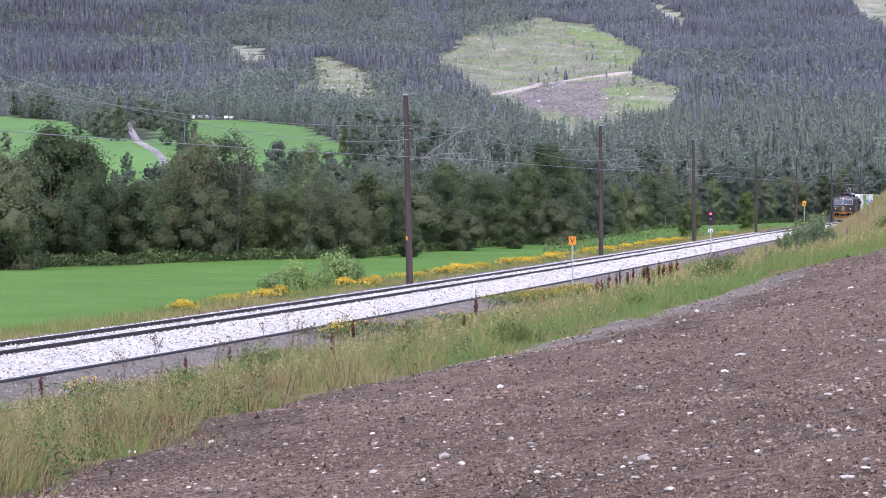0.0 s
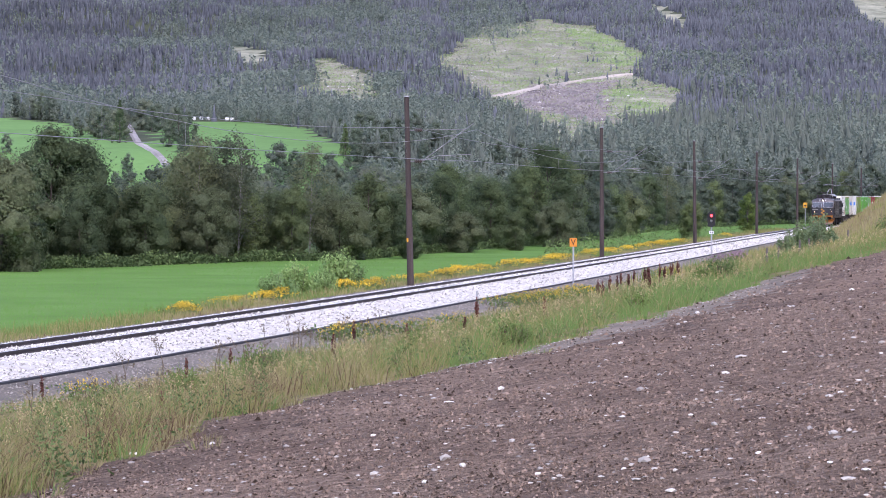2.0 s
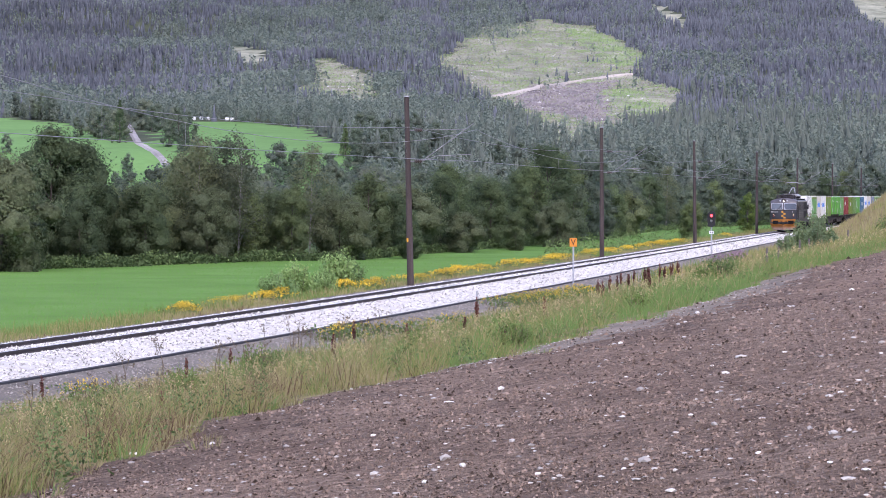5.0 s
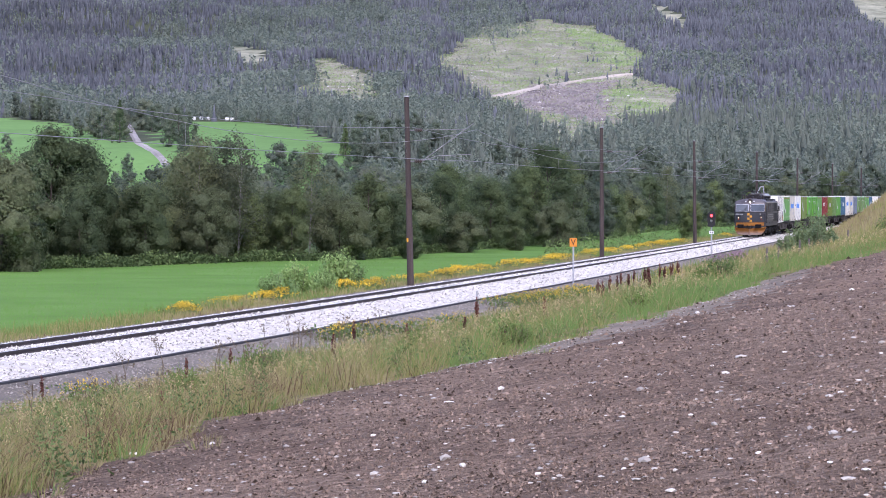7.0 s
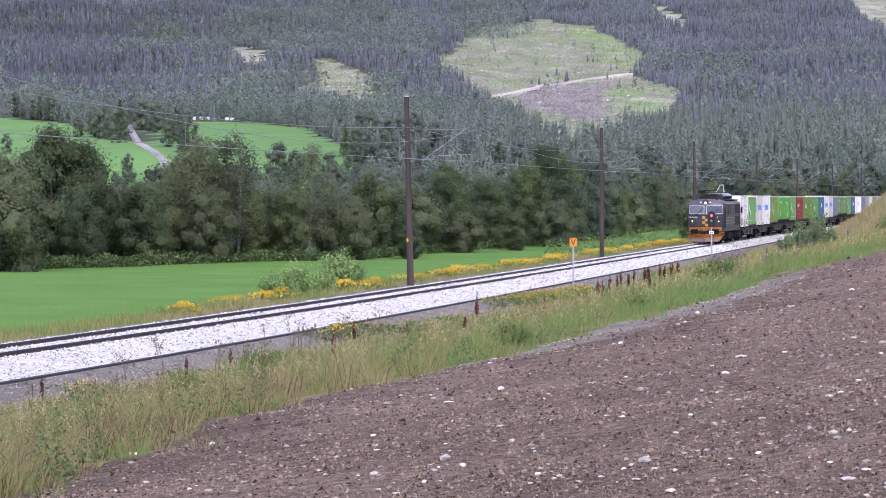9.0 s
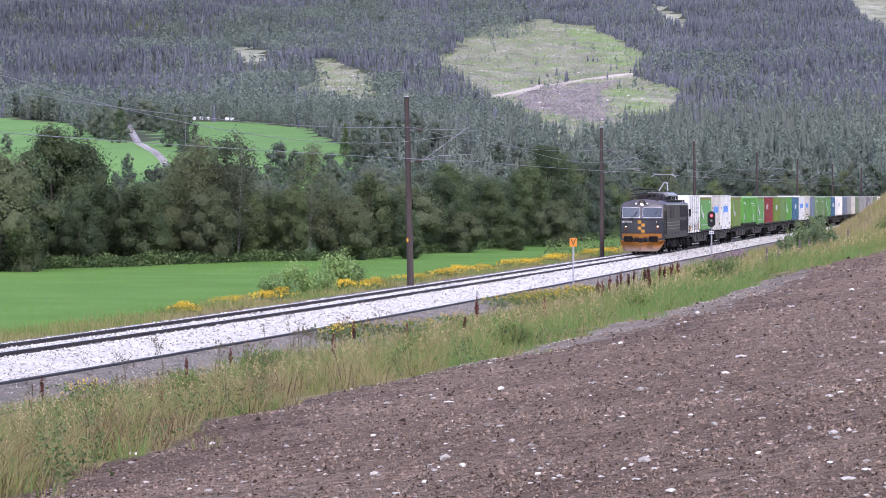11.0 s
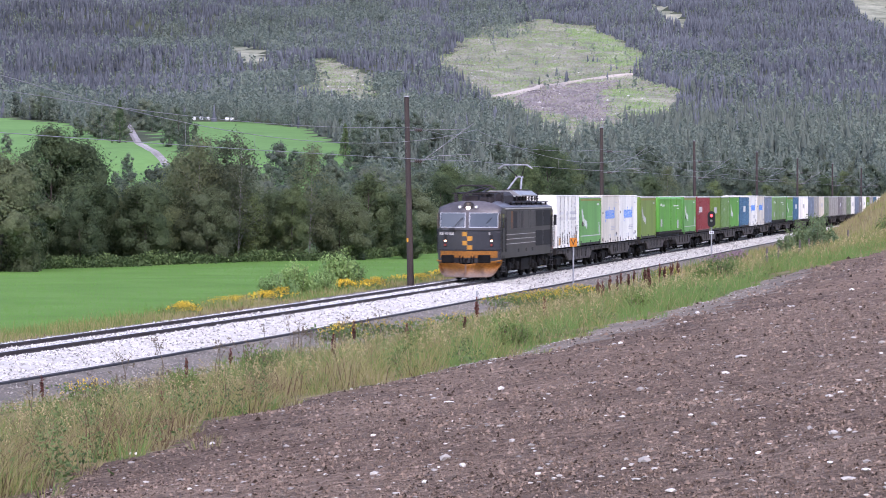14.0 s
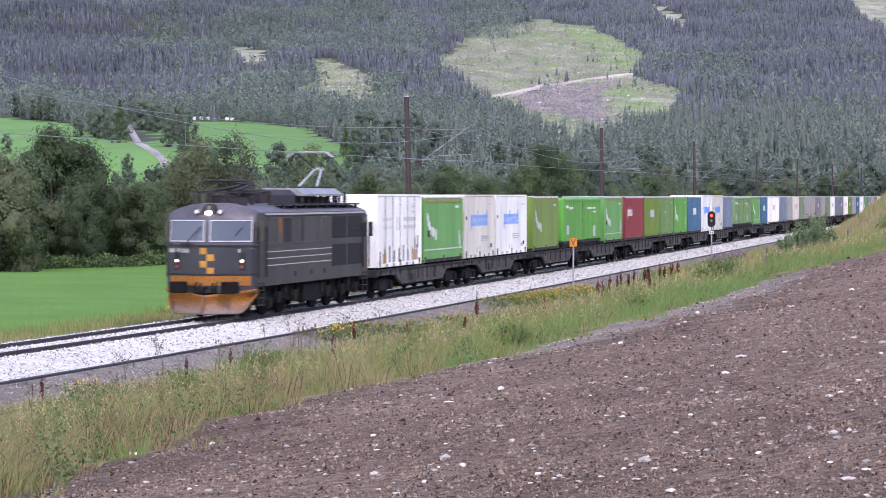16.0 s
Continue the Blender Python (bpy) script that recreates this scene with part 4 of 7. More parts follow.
def letter(char, size, mat, parent, m):
    cu = bpy.data.curves.new("letter", "FONT")
    cu.body, cu.size, cu.extrude, cu.align_x, cu.align_y = char, size, 0.004, "CENTER", "CENTER"
    o = new("letter", cu)
    cu.materials.append(mat)
    o.parent, o.matrix_basis = parent, m
    return o


def facing(x, y, z):
    """A pose at a plan point whose local -y looks back along the line towards oncoming trains' drivers and the field."""
    return pose(x, y, z, 0, 0, -8)


def v_sign():
    x, y = track(114.9, 2.35)
    z = -0.56
    t = empty("warning_sign", "orange square sign with black letter V on a grey post", "sign", m=facing(x, y, z))
    part("post", rod((0, 0, 0), (0, 0, 2.05), 0.045), MAT["grey_post"], t)
    part("plate", boxes((-0.19, -0.065, 1.98, 0.19, -0.045, 2.42), bevel=0.008), MAT["orange_sign"], t, "orange plate")
    letter("V", 0.44, MAT["black"], t, pose(0, -0.071, 2.2, 90, 0, 0))


v_sign()


def crossing_signal():
    x, y = track(177.1, 2.35)
    t = empty("track_signal", "black oval railway signal with lit red lamp on a grey post", "signal", m=facing(x, y, -0.56))
    part("post", rod((0, 0, 0), (0, 0, 2.3), 0.06), MAT["grey_post"], t)
    outline = [(0.3 * math.cos(a), 0.3 * math.sin(a) + (0.3 if math.sin(a) > 0 else -0.3)) for a in np.linspace(0, 2 * math.pi, 28, endpoint=False)]
    bm = prism(outline, -0.03, 0.03, "y")
    bmesh.ops.translate(bm, verts=bm.verts, vec=(0, -0.1, 2.85))
    part("backing_plate", bm, MAT["black"], t)
    for dz, lit in ((0.27, True), (-0.12, False)):
        part("hood", prism([(0.15 * math.cos(a), 0.15 * math.sin(a)) for a in np.linspace(-0.3, math.pi + 0.3, 12)] + [(0.13 * math.cos(a), 0.13 * math.sin(a)) for a in np.linspace(math.pi + 0.3, -0.3, 12)], -0.36, -0.13, "y"), MAT["black"], t).matrix_basis = pose(0, 0, 2.85 + dz)
        part("lens", rod((0, -0.13, 2.85 + dz), (0, -0.16, 2.85 + dz), 0.09, 0.08, 16), MAT["red_lamp"] if lit else MAT["white_enamel"], t, "lit red lamp" if lit else "pale unlit lamp")
    plate = part("number_plate", boxes((-0.18, -0.1, 1.74, 0.18, -0.08, 1.96), bevel=0.008), MAT["white_enamel"], t, "white plate with dark bars")
    part("bar", boxes((-0.13, -0.106, 1.79, -0.03, -0.101, 1.91), (0.03, -0.106, 1.79, 0.13, -0.101, 1.91)), MAT["black"], plate)


crossing_signal()


def far_board():
    x, y = track(352, -4.6)
    t = empty("distance_board", "yellow rectangular board on a post beyond the track", "sign", m=facing(x, y, -0.6))
    part("post", rod((0, 0, 0), (0, 0, 3.2), 0.05), MAT["grey_post"], t)
    plate = part("plate", boxes((-0.27, -0.07, 3.0, 0.27, -0.05, 3.72), bevel=0.01), MAT["yellow_sign"], t, "yellow plate")
    part("bar", boxes((-0.18, -0.076, 3.25, 0.18, -0.071, 3.35), (-0.04, -0.076, 3.1, 0.06, -0.071, 3.25)), MAT["black"], plate)


far_board()
x, y = track(91.2, 2.35)
tagged(part("marker_post", rod((0, 0, 0), (0, 0, 0.55), 0.04, 0.035), MAT["grey_post"], None), "short grey marker post at the ballast's foot", "post").matrix_basis = pose(x, y, -0.55)
MAT["old_wood"] = mottled("weathered_fence_wood", (0.14, 0.12, 0.11), 5, 0.4, 40, 0.9)
for s_f, q_f in ((105, 13.2), (113, 13.0), (122, 13.3), (131, 13.1), (141, 13.6), (152, 14.0)):
    x, y = track(s_f, q_f)
    tagged(part("fence_post", rod((0, 0, -0.2), (0.03, 0, 1.0), 0.06, 0.05, 8), MAT["old_wood"], None), "weathered wooden fence post on the grassy bank", "post", "fence posts").matrix_basis = pose(x, y, z_at(x, y))


# ---- by the upper fields ----
MAT["bale_wrap"] = mottled("white_bale_wrap", (0.75, 0.76, 0.75), 1, 0.1, 8, 0.4)
for k, (x_b, y_b) in enumerate(((-98.5, 940), (-96, 938), (-94, 937), (-91.5, 936), (-89, 938), (-86.5, 936), (-79, 930), (-77, 929))):
    bm = rod((-0.65, 0, 0.65), (0.65, 0, 0.65), 0.65, 0.65, 18)
    bmesh.ops.bevel(bm, geom=[e for e in bm.edges if len(e.link_faces) == 2 and e.calc_face_angle(0) > 1.0], offset=0.08, segments=2, affect="EDGES")
    o = part("hay_bale", bm, MAT["bale_wrap"], None)
    tagged(o, "round hay bale in white wrap by the upper field", "hay bale", "hay bales").matrix_basis = pose(x_b, y_b, float(hill_z(np.array([x_b]), np.array([y_b]))[0]), 0, 0, k * 31)
for kind, x_b, y_b, h_b in (("far_willow", -100, 780, 10), ("far_alder", -105, 790, 11), ("far_willow", -109, 800, 9), ("far_willow", -84, 790, 10), ("far_alder", -80, 770, 11), ("far_alder", -76, 760, 10), ("far_dark", -79, 735, 9),
                            ("far_alder", -150, 950, 11), ("far_dark", -146, 945, 10), ("far_willow", -155, 955, 9), ("far_dark", -72, 705, 8), ("far_alder", -115, 800, 7)):
    wood_tree(kind, x_b, y_b, h_b)


def lone_spruce(x_b, y_b, h_b, seed):
    """One spruce with tiers of drooping sprays round its trunk."""
    r1 = np.random.RandomState(seed)
    zz = float(hill_z(np.array([x_b]), np.array([float(y_b)]))[0])
    t = empty("spruce_tree", "dark pointed spruce beside the farm lane", "tree", m=pose(x_b, y_b, zz))
    part("trunk", rod((0, 0, -0.2), (0, 0, h_b * 0.95), 0.2, 0.03, 8), MAT["bark"], t)
    c = []
    for k in range(26):
        f = k / 26
        for a in range(14):
            ang = r1.uniform(0, 6.3)
            w = (1 - f) ** 0.8 * h_b * 0.2 * r1.uniform(0.2, 1.1)
            c.append((math.cos(ang) * w, math.sin(ang) * w, h_b * (0.05 + 0.95 * f) - w * 0.25))
    o = new("crown", mesh_of("crown", leaf_quads(np.array(c), 0.5, r1, 0.9, 1.8), quads(len(c)), [MAT["leaf_dark"][0]]))
    o.parent = t


lone_spruce(-96.5, 760, 13, 3)
lone_spruce(-26.5, 690, 9, 4)

# ---- the train ----
MAT["loco_side"] = mottled("brownish_grey_loco_paint", (0.05, 0.045, 0.043), 0.8, 0.3, 12, 0.5, 0, 0, 0.4, stretch=(1, 1, 0.4))
MAT["loco_front"] = mottled("slate_grey_loco_paint", (0.03, 0.031, 0.037), 1.0, 0.25, 14, 0.4, 0, 0, 0.4)
MAT["loco_roof"] = mottled("grimy_roof_paint", (0.1, 0.093, 0.102), 0.7, 0.45, 6, 0.5, 0, 0, 0.4)
MAT["loco_upper"] = mottled("grey_cab_paint", (0.075, 0.068, 0.075), 1.0, 0.25, 14, 0.4, 0, 0, 0.4)
MAT["plough_low"] = mottled("dusty_scraped_plough", (0.14, 0.085, 0.06), 1.5, 0.4, 10, 0.8)
MAT["roof_gear"] = mottled("sooty_roof_gear", (0.035, 0.03, 0.032), 2, 0.4, 20, 0.7)
MAT["silver"] = mottled("silver_metal", (0.33, 0.32, 0.31), 2, 0.3, 20, 0.45, 0, 0, 0.5, 0.5)
MAT["grille"] = mottled("dark_grille", (0.022, 0.02, 0.021), 3, 0.2, 40, 0.7)
MAT["under"] = mottled("oily_running_gear", (0.008, 0.007, 0.007), 3, 0.5, 20, 0.85, spec=0.15)
MAT["brake_dust"] = mottled("dusty_running_gear", (0.013, 0.012, 0.011), 3, 0.5, 20, 0.9, spec=0.15)
def plough_paint():
    """Orange paint, scraped and caked with pale track dust along the lower edge."""
    m, nt, b = shader("scraped_orange_paint", (0.3, 0.11, 0.014), 0.65, 0, 0.3)
    tc = nt.nodes.new("ShaderNodeTexCoord")
    axes = nt.nodes.new("ShaderNodeSeparateXYZ")
    nt.links.new(tc.outputs["Object"], axes.inputs[0])
    cake, grain = noise_node(nt, 2.5, 6, 0.7), noise_node(nt, 14, 5, 0.7)
    level = nt.nodes.new("ShaderNodeMath")
    level.operation, level.inputs[2].default_value = "MULTIPLY_ADD", 0.0
    nt.links.new(cake.outputs["Fac"], level.inputs[0])
    level.inputs[1].default_value = -0.45
    nt.links.new(axes.outputs["Z"], level.inputs[2])
    dust = ramp(nt, level.outputs[0], [(0.08, (1, 1, 1)), (0.4, (0, 0, 0))])
    paint = ramp(nt, grain.outputs["Fac"], [(0.3, (0.13, 0.052, 0.013)), (0.6, (0.3, 0.115, 0.013)), (0.75, (0.36, 0.16, 0.035))])
    dirt = ramp(nt, grain.outputs["Fac"], [(0.3, (0.1, 0.07, 0.055)), (0.7, (0.21, 0.155, 0.125))])
    nt.links.new(mix(nt, "MIX", dust.outputs[0], paint.outputs[0], dirt.outputs[0]), b.inputs["Base Color"])
    return m


MAT["plough"] = plough_paint()
MAT["ochre"] = mottled("ochre_yellow_paint", (0.46, 0.22, 0.03), 2, 0.25, 20, 0.5)
MAT["frame_metal"] = mottled("pale_window_frame", (0.5, 0.5, 0.53), 3, 0.2, 30, 0.4, 0, 0, 0.5, 0.3)
MAT["stripe"] = mottled("pale_stripe_paint", (0.42, 0.4, 0.38), 3, 0.2, 30, 0.5)
MAT["red_diamond"] = mottled("red_tag", (0.2, 0.035, 0.03), 3, 0.2, 30, 0.5)


def glass_material():
    m, nt, b = shader("cab_window_glass", (0.035, 0.037, 0.045), 0.06, 0, 0.7)
    b.inputs["Coat Weight"].default_value = 0.5
    b.inputs["Coat Roughness"].default_value = 0.03
    return m


MAT["glass"] = glass_material()


def front_x(y, z):
    """The cab front: slightly wedge-shaped in plan, raked above the waist."""
    return 7.4 - 0.48 * (abs(y) / 1.52) ** 1.4 - max(0.0, z - 2.4) * 0.13 - max(0.0, z - 3.3) * 0.9


def roof_z(y):
    return 3.47 + 0.32 * (1 - (abs(y) / 1.52) ** 2.6)


def front_patch(y0, y1, z0, z1, lift, thick=0.03, ny=6, nz=3):
    """A panel that follows the cab front."""
    bm = bmesh.new()
    outer = [[bm.verts.new((front_x(a, c) + lift, a, c)) for c in np.linspace(z0, z1, nz)] for a in np.linspace(y0, y1, ny)]
    inner = [[bm.verts.new((front_x(a, c) + lift - thick, a, c)) for c in np.linspace(z0, z1, nz)] for a in np.linspace(y0, y1, ny)]
    for i in range(ny - 1):
        for j in range(nz - 1):
            bm.faces.new((outer[i][j], outer[i + 1][j], outer[i + 1][j + 1], outer[i][j + 1]))
            bm.faces.new((inner[i][j], inner[i][j + 1], inner[i + 1][j + 1], inner[i + 1][j]))
    ring = [(i, 0) for i in range(ny)] + [(ny - 1, j) for j in range(1, nz)] + [(i, nz - 1) for i in range(ny - 2, -1, -1)] + [(0, j) for j in range(nz - 2, 0, -1)]
    for (a, b), (c, d) in zip(ring, ring[1:] + ring[:1]):
        bm.faces.new((outer[a][b], inner[a][b], inner[c][d], outer[c][d]))
    bmesh.ops.recalc_face_normals(bm, faces=bm.faces)
    return bm


def loco_shell():
    """Sides, roof and both ends in one skin."""
    bm = bmesh.new()
    ys, nz = np.linspace(-1.52, 1.52, 15), 13
    zs = np.linspace(0, 1, nz)

    def end(sign):
        cols = []
        for yv in ys:
            top = roof_z(yv)
            cols.append([bm.verts.new((sign * front_x(yv, 1.05 + v * (top - 1.05)), yv, 1.05 + v * (top - 1.05))) for v in zs])
        for i in range(len(ys) - 1):
            for j in range(nz - 1):
                f = bm.faces.new((cols[i][j], cols[i + 1][j], cols[i + 1][j + 1], cols[i][j + 1]))
                f.material_index = 1 if cols[i][j].co.z < 2.3 else 3 if cols[i][j].co.z < 3.25 else 2
        return [cols[0][j] for j in range(nz)] + [cols[i][-1] for i in range(1, len(ys) - 1)] + [cols[-1][j] for j in range(nz - 1, -1, -1)]
    a = end(1)
    rings = [a]
    for xv in np.linspace(6.3, -6.3, 9):
        rings.append([bm.verts.new((xv, v.co.y, v.co.z)) for v in a])
    rings.append(end(-1))
    for r0, r1 in zip(rings, rings[1:]):
        for i in range(len(a) - 1):
            f = bm.faces.new((r0[i], r0[i + 1], r1[i + 1], r1[i]))
            f.material_index = 2 if nz - 2 < i < len(a) - nz else 0
        bm.faces.new((r0[0], r1[0], r1[-1], r0[-1]))
    bmesh.ops.recalc_face_normals(bm, faces=bm.faces)
    return bm


def side_panel(x0, x1, z0, z1, out=0.012):
    return boxes((x0, 1.52 - 0.03, z0, x1, 1.52 + out, z1), (x0, -1.52 - out, z0, x1, -1.52 + 0.03, z1), bevel=0.006)


WHEELS = []


def wheelset(parent, x, r, name="wheelset"):
    bm = bmesh.new()
    for yv in (-0.75, 0.75):
        rod((0, yv - 0.07, 0), (0, yv + 0.07, 0), r, r, 18, bm)
        rod((0, yv - 0.1, 0), (0, yv + 0.1, 0), r * 0.82, r * 0.82, 14, bm)
        for k in range(5):
            a = k * 2 * math.pi / 5
            rod((r * 0.5 * math.cos(a), yv - 0.12, r * 0.5 * math.sin(a)), (r * 0.5 * math.cos(a), yv + 0.12, r * 0.5 * math.sin(a)), 0.05, 0.05, 6, bm)
    rod((0, -0.7, 0), (0, 0.7, 0), 0.09, 0.09, 10, bm)
    w = part(name, bm, MAT["under"], parent)
    WHEELS.append((w, x, r))
    w.matrix_basis = pose(x, 0, r)
    return w


def locomotive():
    L = empty("locomotive", "dark grey electric freight locomotive with orange plough and yellow checks", "locomotive")
    body = part("body", loco_shell(), [MAT["loco_side"], MAT["loco_front"], MAT["loco_roof"], MAT["loco_upper"]], L, flat=True)
    for p in body.data.polygons:
        p.use_smooth = p.material_index != 0
    part("gutter", boxes((-6.3, 1.5, 3.38, 5.9, 1.58, 3.44), (-6.3, -1.58, 3.38, 5.9, -1.5, 3.44)), MAT["stripe"], L, "pale gutter strip")
    part("waist_rail", front_patch(-1.58, 1.58, 2.38, 2.43, 0.05, 0.08, 9, 2), MAT["black"], L)
    part("sill_rail", front_patch(-1.55, 1.55, 1.45, 1.49, 0.05, 0.08, 9, 2), MAT["black"], L)
    for sgn, (y0, y1) in ((1, (0.12, 1.38)), (-1, (-1.38, -0.12))):
        w = part("windscreen", front_patch(y0, y1, 2.56, 3.2, 0.012, 0.03), MAT["glass"], L, "glossy windscreen pane")
        bm = front_patch(y0 - 0.032, y1 + 0.032, 3.2, 3.232, 0.03, 0.06, 6, 2)
        for args in ((y0 - 0.032, y1 + 0.032, 2.528, 2.56), (y0 - 0.032, y0, 2.56, 3.2), (y1, y1 + 0.032, 2.56, 3.2)):
            other = front_patch(*args, 0.03, 0.06, 6 if args[1] - args[0] > 0.3 else 2, 2)
            tmp = bpy.data.meshes.new("tmp")
            other.to_mesh(tmp)
            bm.from_mesh(tmp)
            bpy.data.meshes.remove(tmp)
            other.free()
        part("frame", bm, MAT["frame_metal"], w, "pale metal window frame")
        yc = y1 - 0.3 if sgn > 0 else y1 - 0.18
        part("wiper", rod((front_x(yc, 2.45) + 0.07, yc - 0.42, 2.46), (front_x(yc, 2.95) + 0.07, yc + 0.05, 3.0), 0.018), MAT["black"], w)
        part("wiper_base", boxes((front_x(yc, 2.45) + 0.02, yc - 0.6, 2.4, front_x(yc, 2.45) + 0.09, yc - 0.3, 2.5), bevel=0.02), MAT["black"], w)
        # lamps on the front panel
        yl = sgn * 1.12
        lamp = part("marker_lamp", boxes((front_x(yl, 1.9) - 0.02, yl - 0.085, 1.62, front_x(yl, 1.9) + 0.05, yl + 0.085, 2.2), bevel=0.04), MAT["black"], L)
        part("lens", rod((front_x(yl, 1.9) + 0.05, yl, 1.9), (front_x(yl, 1.9) + 0.08, yl, 1.9), 0.05, 0.04, 14), MAT["warm_lamp"], lamp, "lit marker lamp")
        part("lens", rod((front_x(yl, 1.7) + 0.05, yl, 1.7), (front_x(yl, 1.7) + 0.07, yl, 1.7), 0.06, 0.05, 12), MAT["red_diamond"], lamp, "unlit red lens")
        up = part("top_lamp", rod((front_x(0.4, 3.45) + 0.0, sgn * 0.4, 3.5), (front_x(0.4, 3.45) + 0.16, sgn * 0.4, 3.5), 0.085, 0.08, 14), MAT["silver"], L)
        part("lens", rod((front_x(0.4, 3.45) + 0.16, sgn * 0.4, 3.5), (front_x(0.4, 3.45) + 0.18, sgn * 0.4, 3.5), 0.06, 0.05, 14), MAT["white_enamel"], up)
        # buffer with its plate
        buf = part("buffer", rod((7.15, sgn * 0.88, 1.1), (7.62, sgn * 0.88, 1.1), 0.15, 0.13, 14), MAT["black"], L)
        part("buffer_head", boxes((7.62, sgn * 0.88 - 0.31, 0.86, 7.7, sgn * 0.88 + 0.31, 1.24), bevel=0.1), MAT["under"], buf)
        for y_b, w_b in (((1.0, 0.05),) if sgn > 0 else ((-1.42, 0.06), (-1.33, 0.1), (-1.15, 0.1), (-1.02, 0.05), (-0.92, 0.1), (-0.78, 0.1))):
            part("number_bar", front_patch(y_b, y_b + w_b, 2.17, 2.3, 0.012, 0.02, 2, 2), MAT["stripe"], L, "pale bar in place of a number")
    head = part("headlight_housing", rod((6.7, 0, 3.52), (7.14, 0, 3.52), 0.24, 0.24, 20), MAT["roof_gear"], L, "round black headlight housing")
    part("headlight", rod((7.14, 0, 3.46), (7.3, 0, 3.46), 0.085, 0.075, 16), MAT["head_lamp"], head, "lit headlight")
    part("upper_lens", rod((7.14, 0, 3.64), (7.16, 0, 3.64), 0.08, 0.07, 14), MAT["glass"], head)
    # yellow checks down the middle of the front
    for k in range(4):
        y0 = -0.24 if k % 2 == 0 else 0.0
        part("yellow_check", front_patch(y0, y0 + 0.235, 2.12 - k * 0.215, 2.33 - k * 0.215, 0.012, 0.02, 3, 2), MAT["ochre"], L, "ochre yellow painted check")
    part("buffer_beam", front_patch(-1.5, 1.5, 0.86, 1.46, 0.012, 0.4, 11, 2), MAT["loco_front"], L)
    part("beam_marking", front_patch(-1.38, 1.38, 1.1, 1.42, 0.026, 0.02, 11, 2), MAT["plough"], L, "ochre yellow marking on the buffer beam")
    bm = rod((7.2, 0, 1.05), (7.65, 0, 1.0), 0.06)
    rod((7.6, -0.04, 1.02), (7.65, 0.03, 0.7), 0.05, bm=bm)
    for yv in (-0.35, 0.32, -0.2, 0.2):
        rod((7.25, yv, 1.3), (7.5, yv * 1.05, 1.05), 0.03, bm=bm)
        rod((7.5, yv * 1.05, 1.05), (7.4, yv * 0.9, 0.72), 0.03, bm=bm)
    part("coupling", bm, MAT["under"], L, "greasy screw coupling and hoses")
    # plough: two hollow wings that meet in a prow, cut round at the outer lower corners
    bm = bmesh.new()
    rows = []
    for yv in np.linspace(-1.0, 1.0, 21):
        c = 1 - abs(yv)
        top, low_ = 0.97 - 0.2 * c, 0.2 + 0.5 * max(0.0, (abs(yv) - 0.7) / 0.3) ** 2.4
        rows.append([bm.verts.new((6.95 + 0.8 * c - 0.3 * math.sin(math.pi * v) * (1 - 0.5 * c) + 0.16 * (1 - v), yv * (1.6 - 0.16 * (1 - v)), low_ + v * (top - low_))) for v in np.linspace(0, 1, 9)])
    for a, b in zip(rows, rows[1:]):
        for j in range(8):
            bm.faces.new((a[j], b[j], b[j + 1], a[j + 1]))
    bmesh.ops.recalc_face_normals(bm, faces=bm.faces)
    bmesh.ops.solidify(bm, geom=bm.faces[:], thickness=0.035)
    plough = part("snow_plough", bm, MAT["plough"], L, "orange snow plough with scraped paint", flat=False)
    part("prow", prism([(7.7, 0.18), (7.98, 0.2), (7.8, 0.5), (7.74, 0.8), (7.68, 0.8)], -0.03, 0.03, "y"), MAT["plough_low"], plough, "dusty welded prow")
    part("plough_bracket", boxes((6.3, -1.0, 0.4, 6.7, -0.9, 0.9), (6.3, 0.9, 0.4, 6.7, 1.0, 0.9), (6.3, -1.2, 0.75, 6.75, 1.2, 0.85)), MAT["under"], L)
    # side: doors, windows, panels, stripes, grilles
    for xd in (6.35, -6.5):
        d = part("cab_door", side_panel(xd - 0.36, xd + 0.33, 1.2, 3.32, 0.01), MAT["loco_side"], L)
        part("door_window", side_panel(xd - 0.24, xd + 0.2, 2.5, 3.18, 0.016), MAT["glass"], d)
        part("handrail", boxes((xd + 0.4, 1.55, 1.35, xd + 0.43, 1.6, 3.0), (xd - 0.45, 1.55, 1.35, xd - 0.42, 1.6, 3.0), (xd + 0.4, -1.6, 1.35, xd + 0.43, -1.55, 3.0)), MAT["black"], d)
        steps = bmesh.new()
        for k in range(4):
            boxes((xd - 0.28, 1.38, 0.42 + k * 0.24, xd + 0.28, 1.56, 0.45 + k * 0.24), bm=steps)
        boxes((xd - 0.3, 1.5, 0.4, xd - 0.26, 1.54, 1.2), (xd + 0.26, 1.5, 0.4, xd + 0.3, 1.54, 1.2), bm=steps)
        part("ladder", steps, MAT["black"], L)
    part("cab_window", side_panel(6.86, 6.98, 2.5, 3.2, 0.012), MAT["glass"], L)
    for x0, x1, kind in ((4.45, 5.5, "loco_side"), (2.95, 3.95, "grille"), (1.9, 2.35, "stripe"), (1.52, 1.9, "black"), (-0.05, 1.3, "loco_side"), (-1.5, -0.65, "loco_side")):
        paint = MAT["loco_side"] if kind == "stripe" else MAT[kind]
        part("side_window", boxes((x0, -1.532, 2.45, x1, -1.49, 3.28), bevel=0.006), paint, L)
        p = part("side_window", boxes((x0, 1.49, 2.45, x1, 1.532, 3.28), bevel=0.006), paint, L)
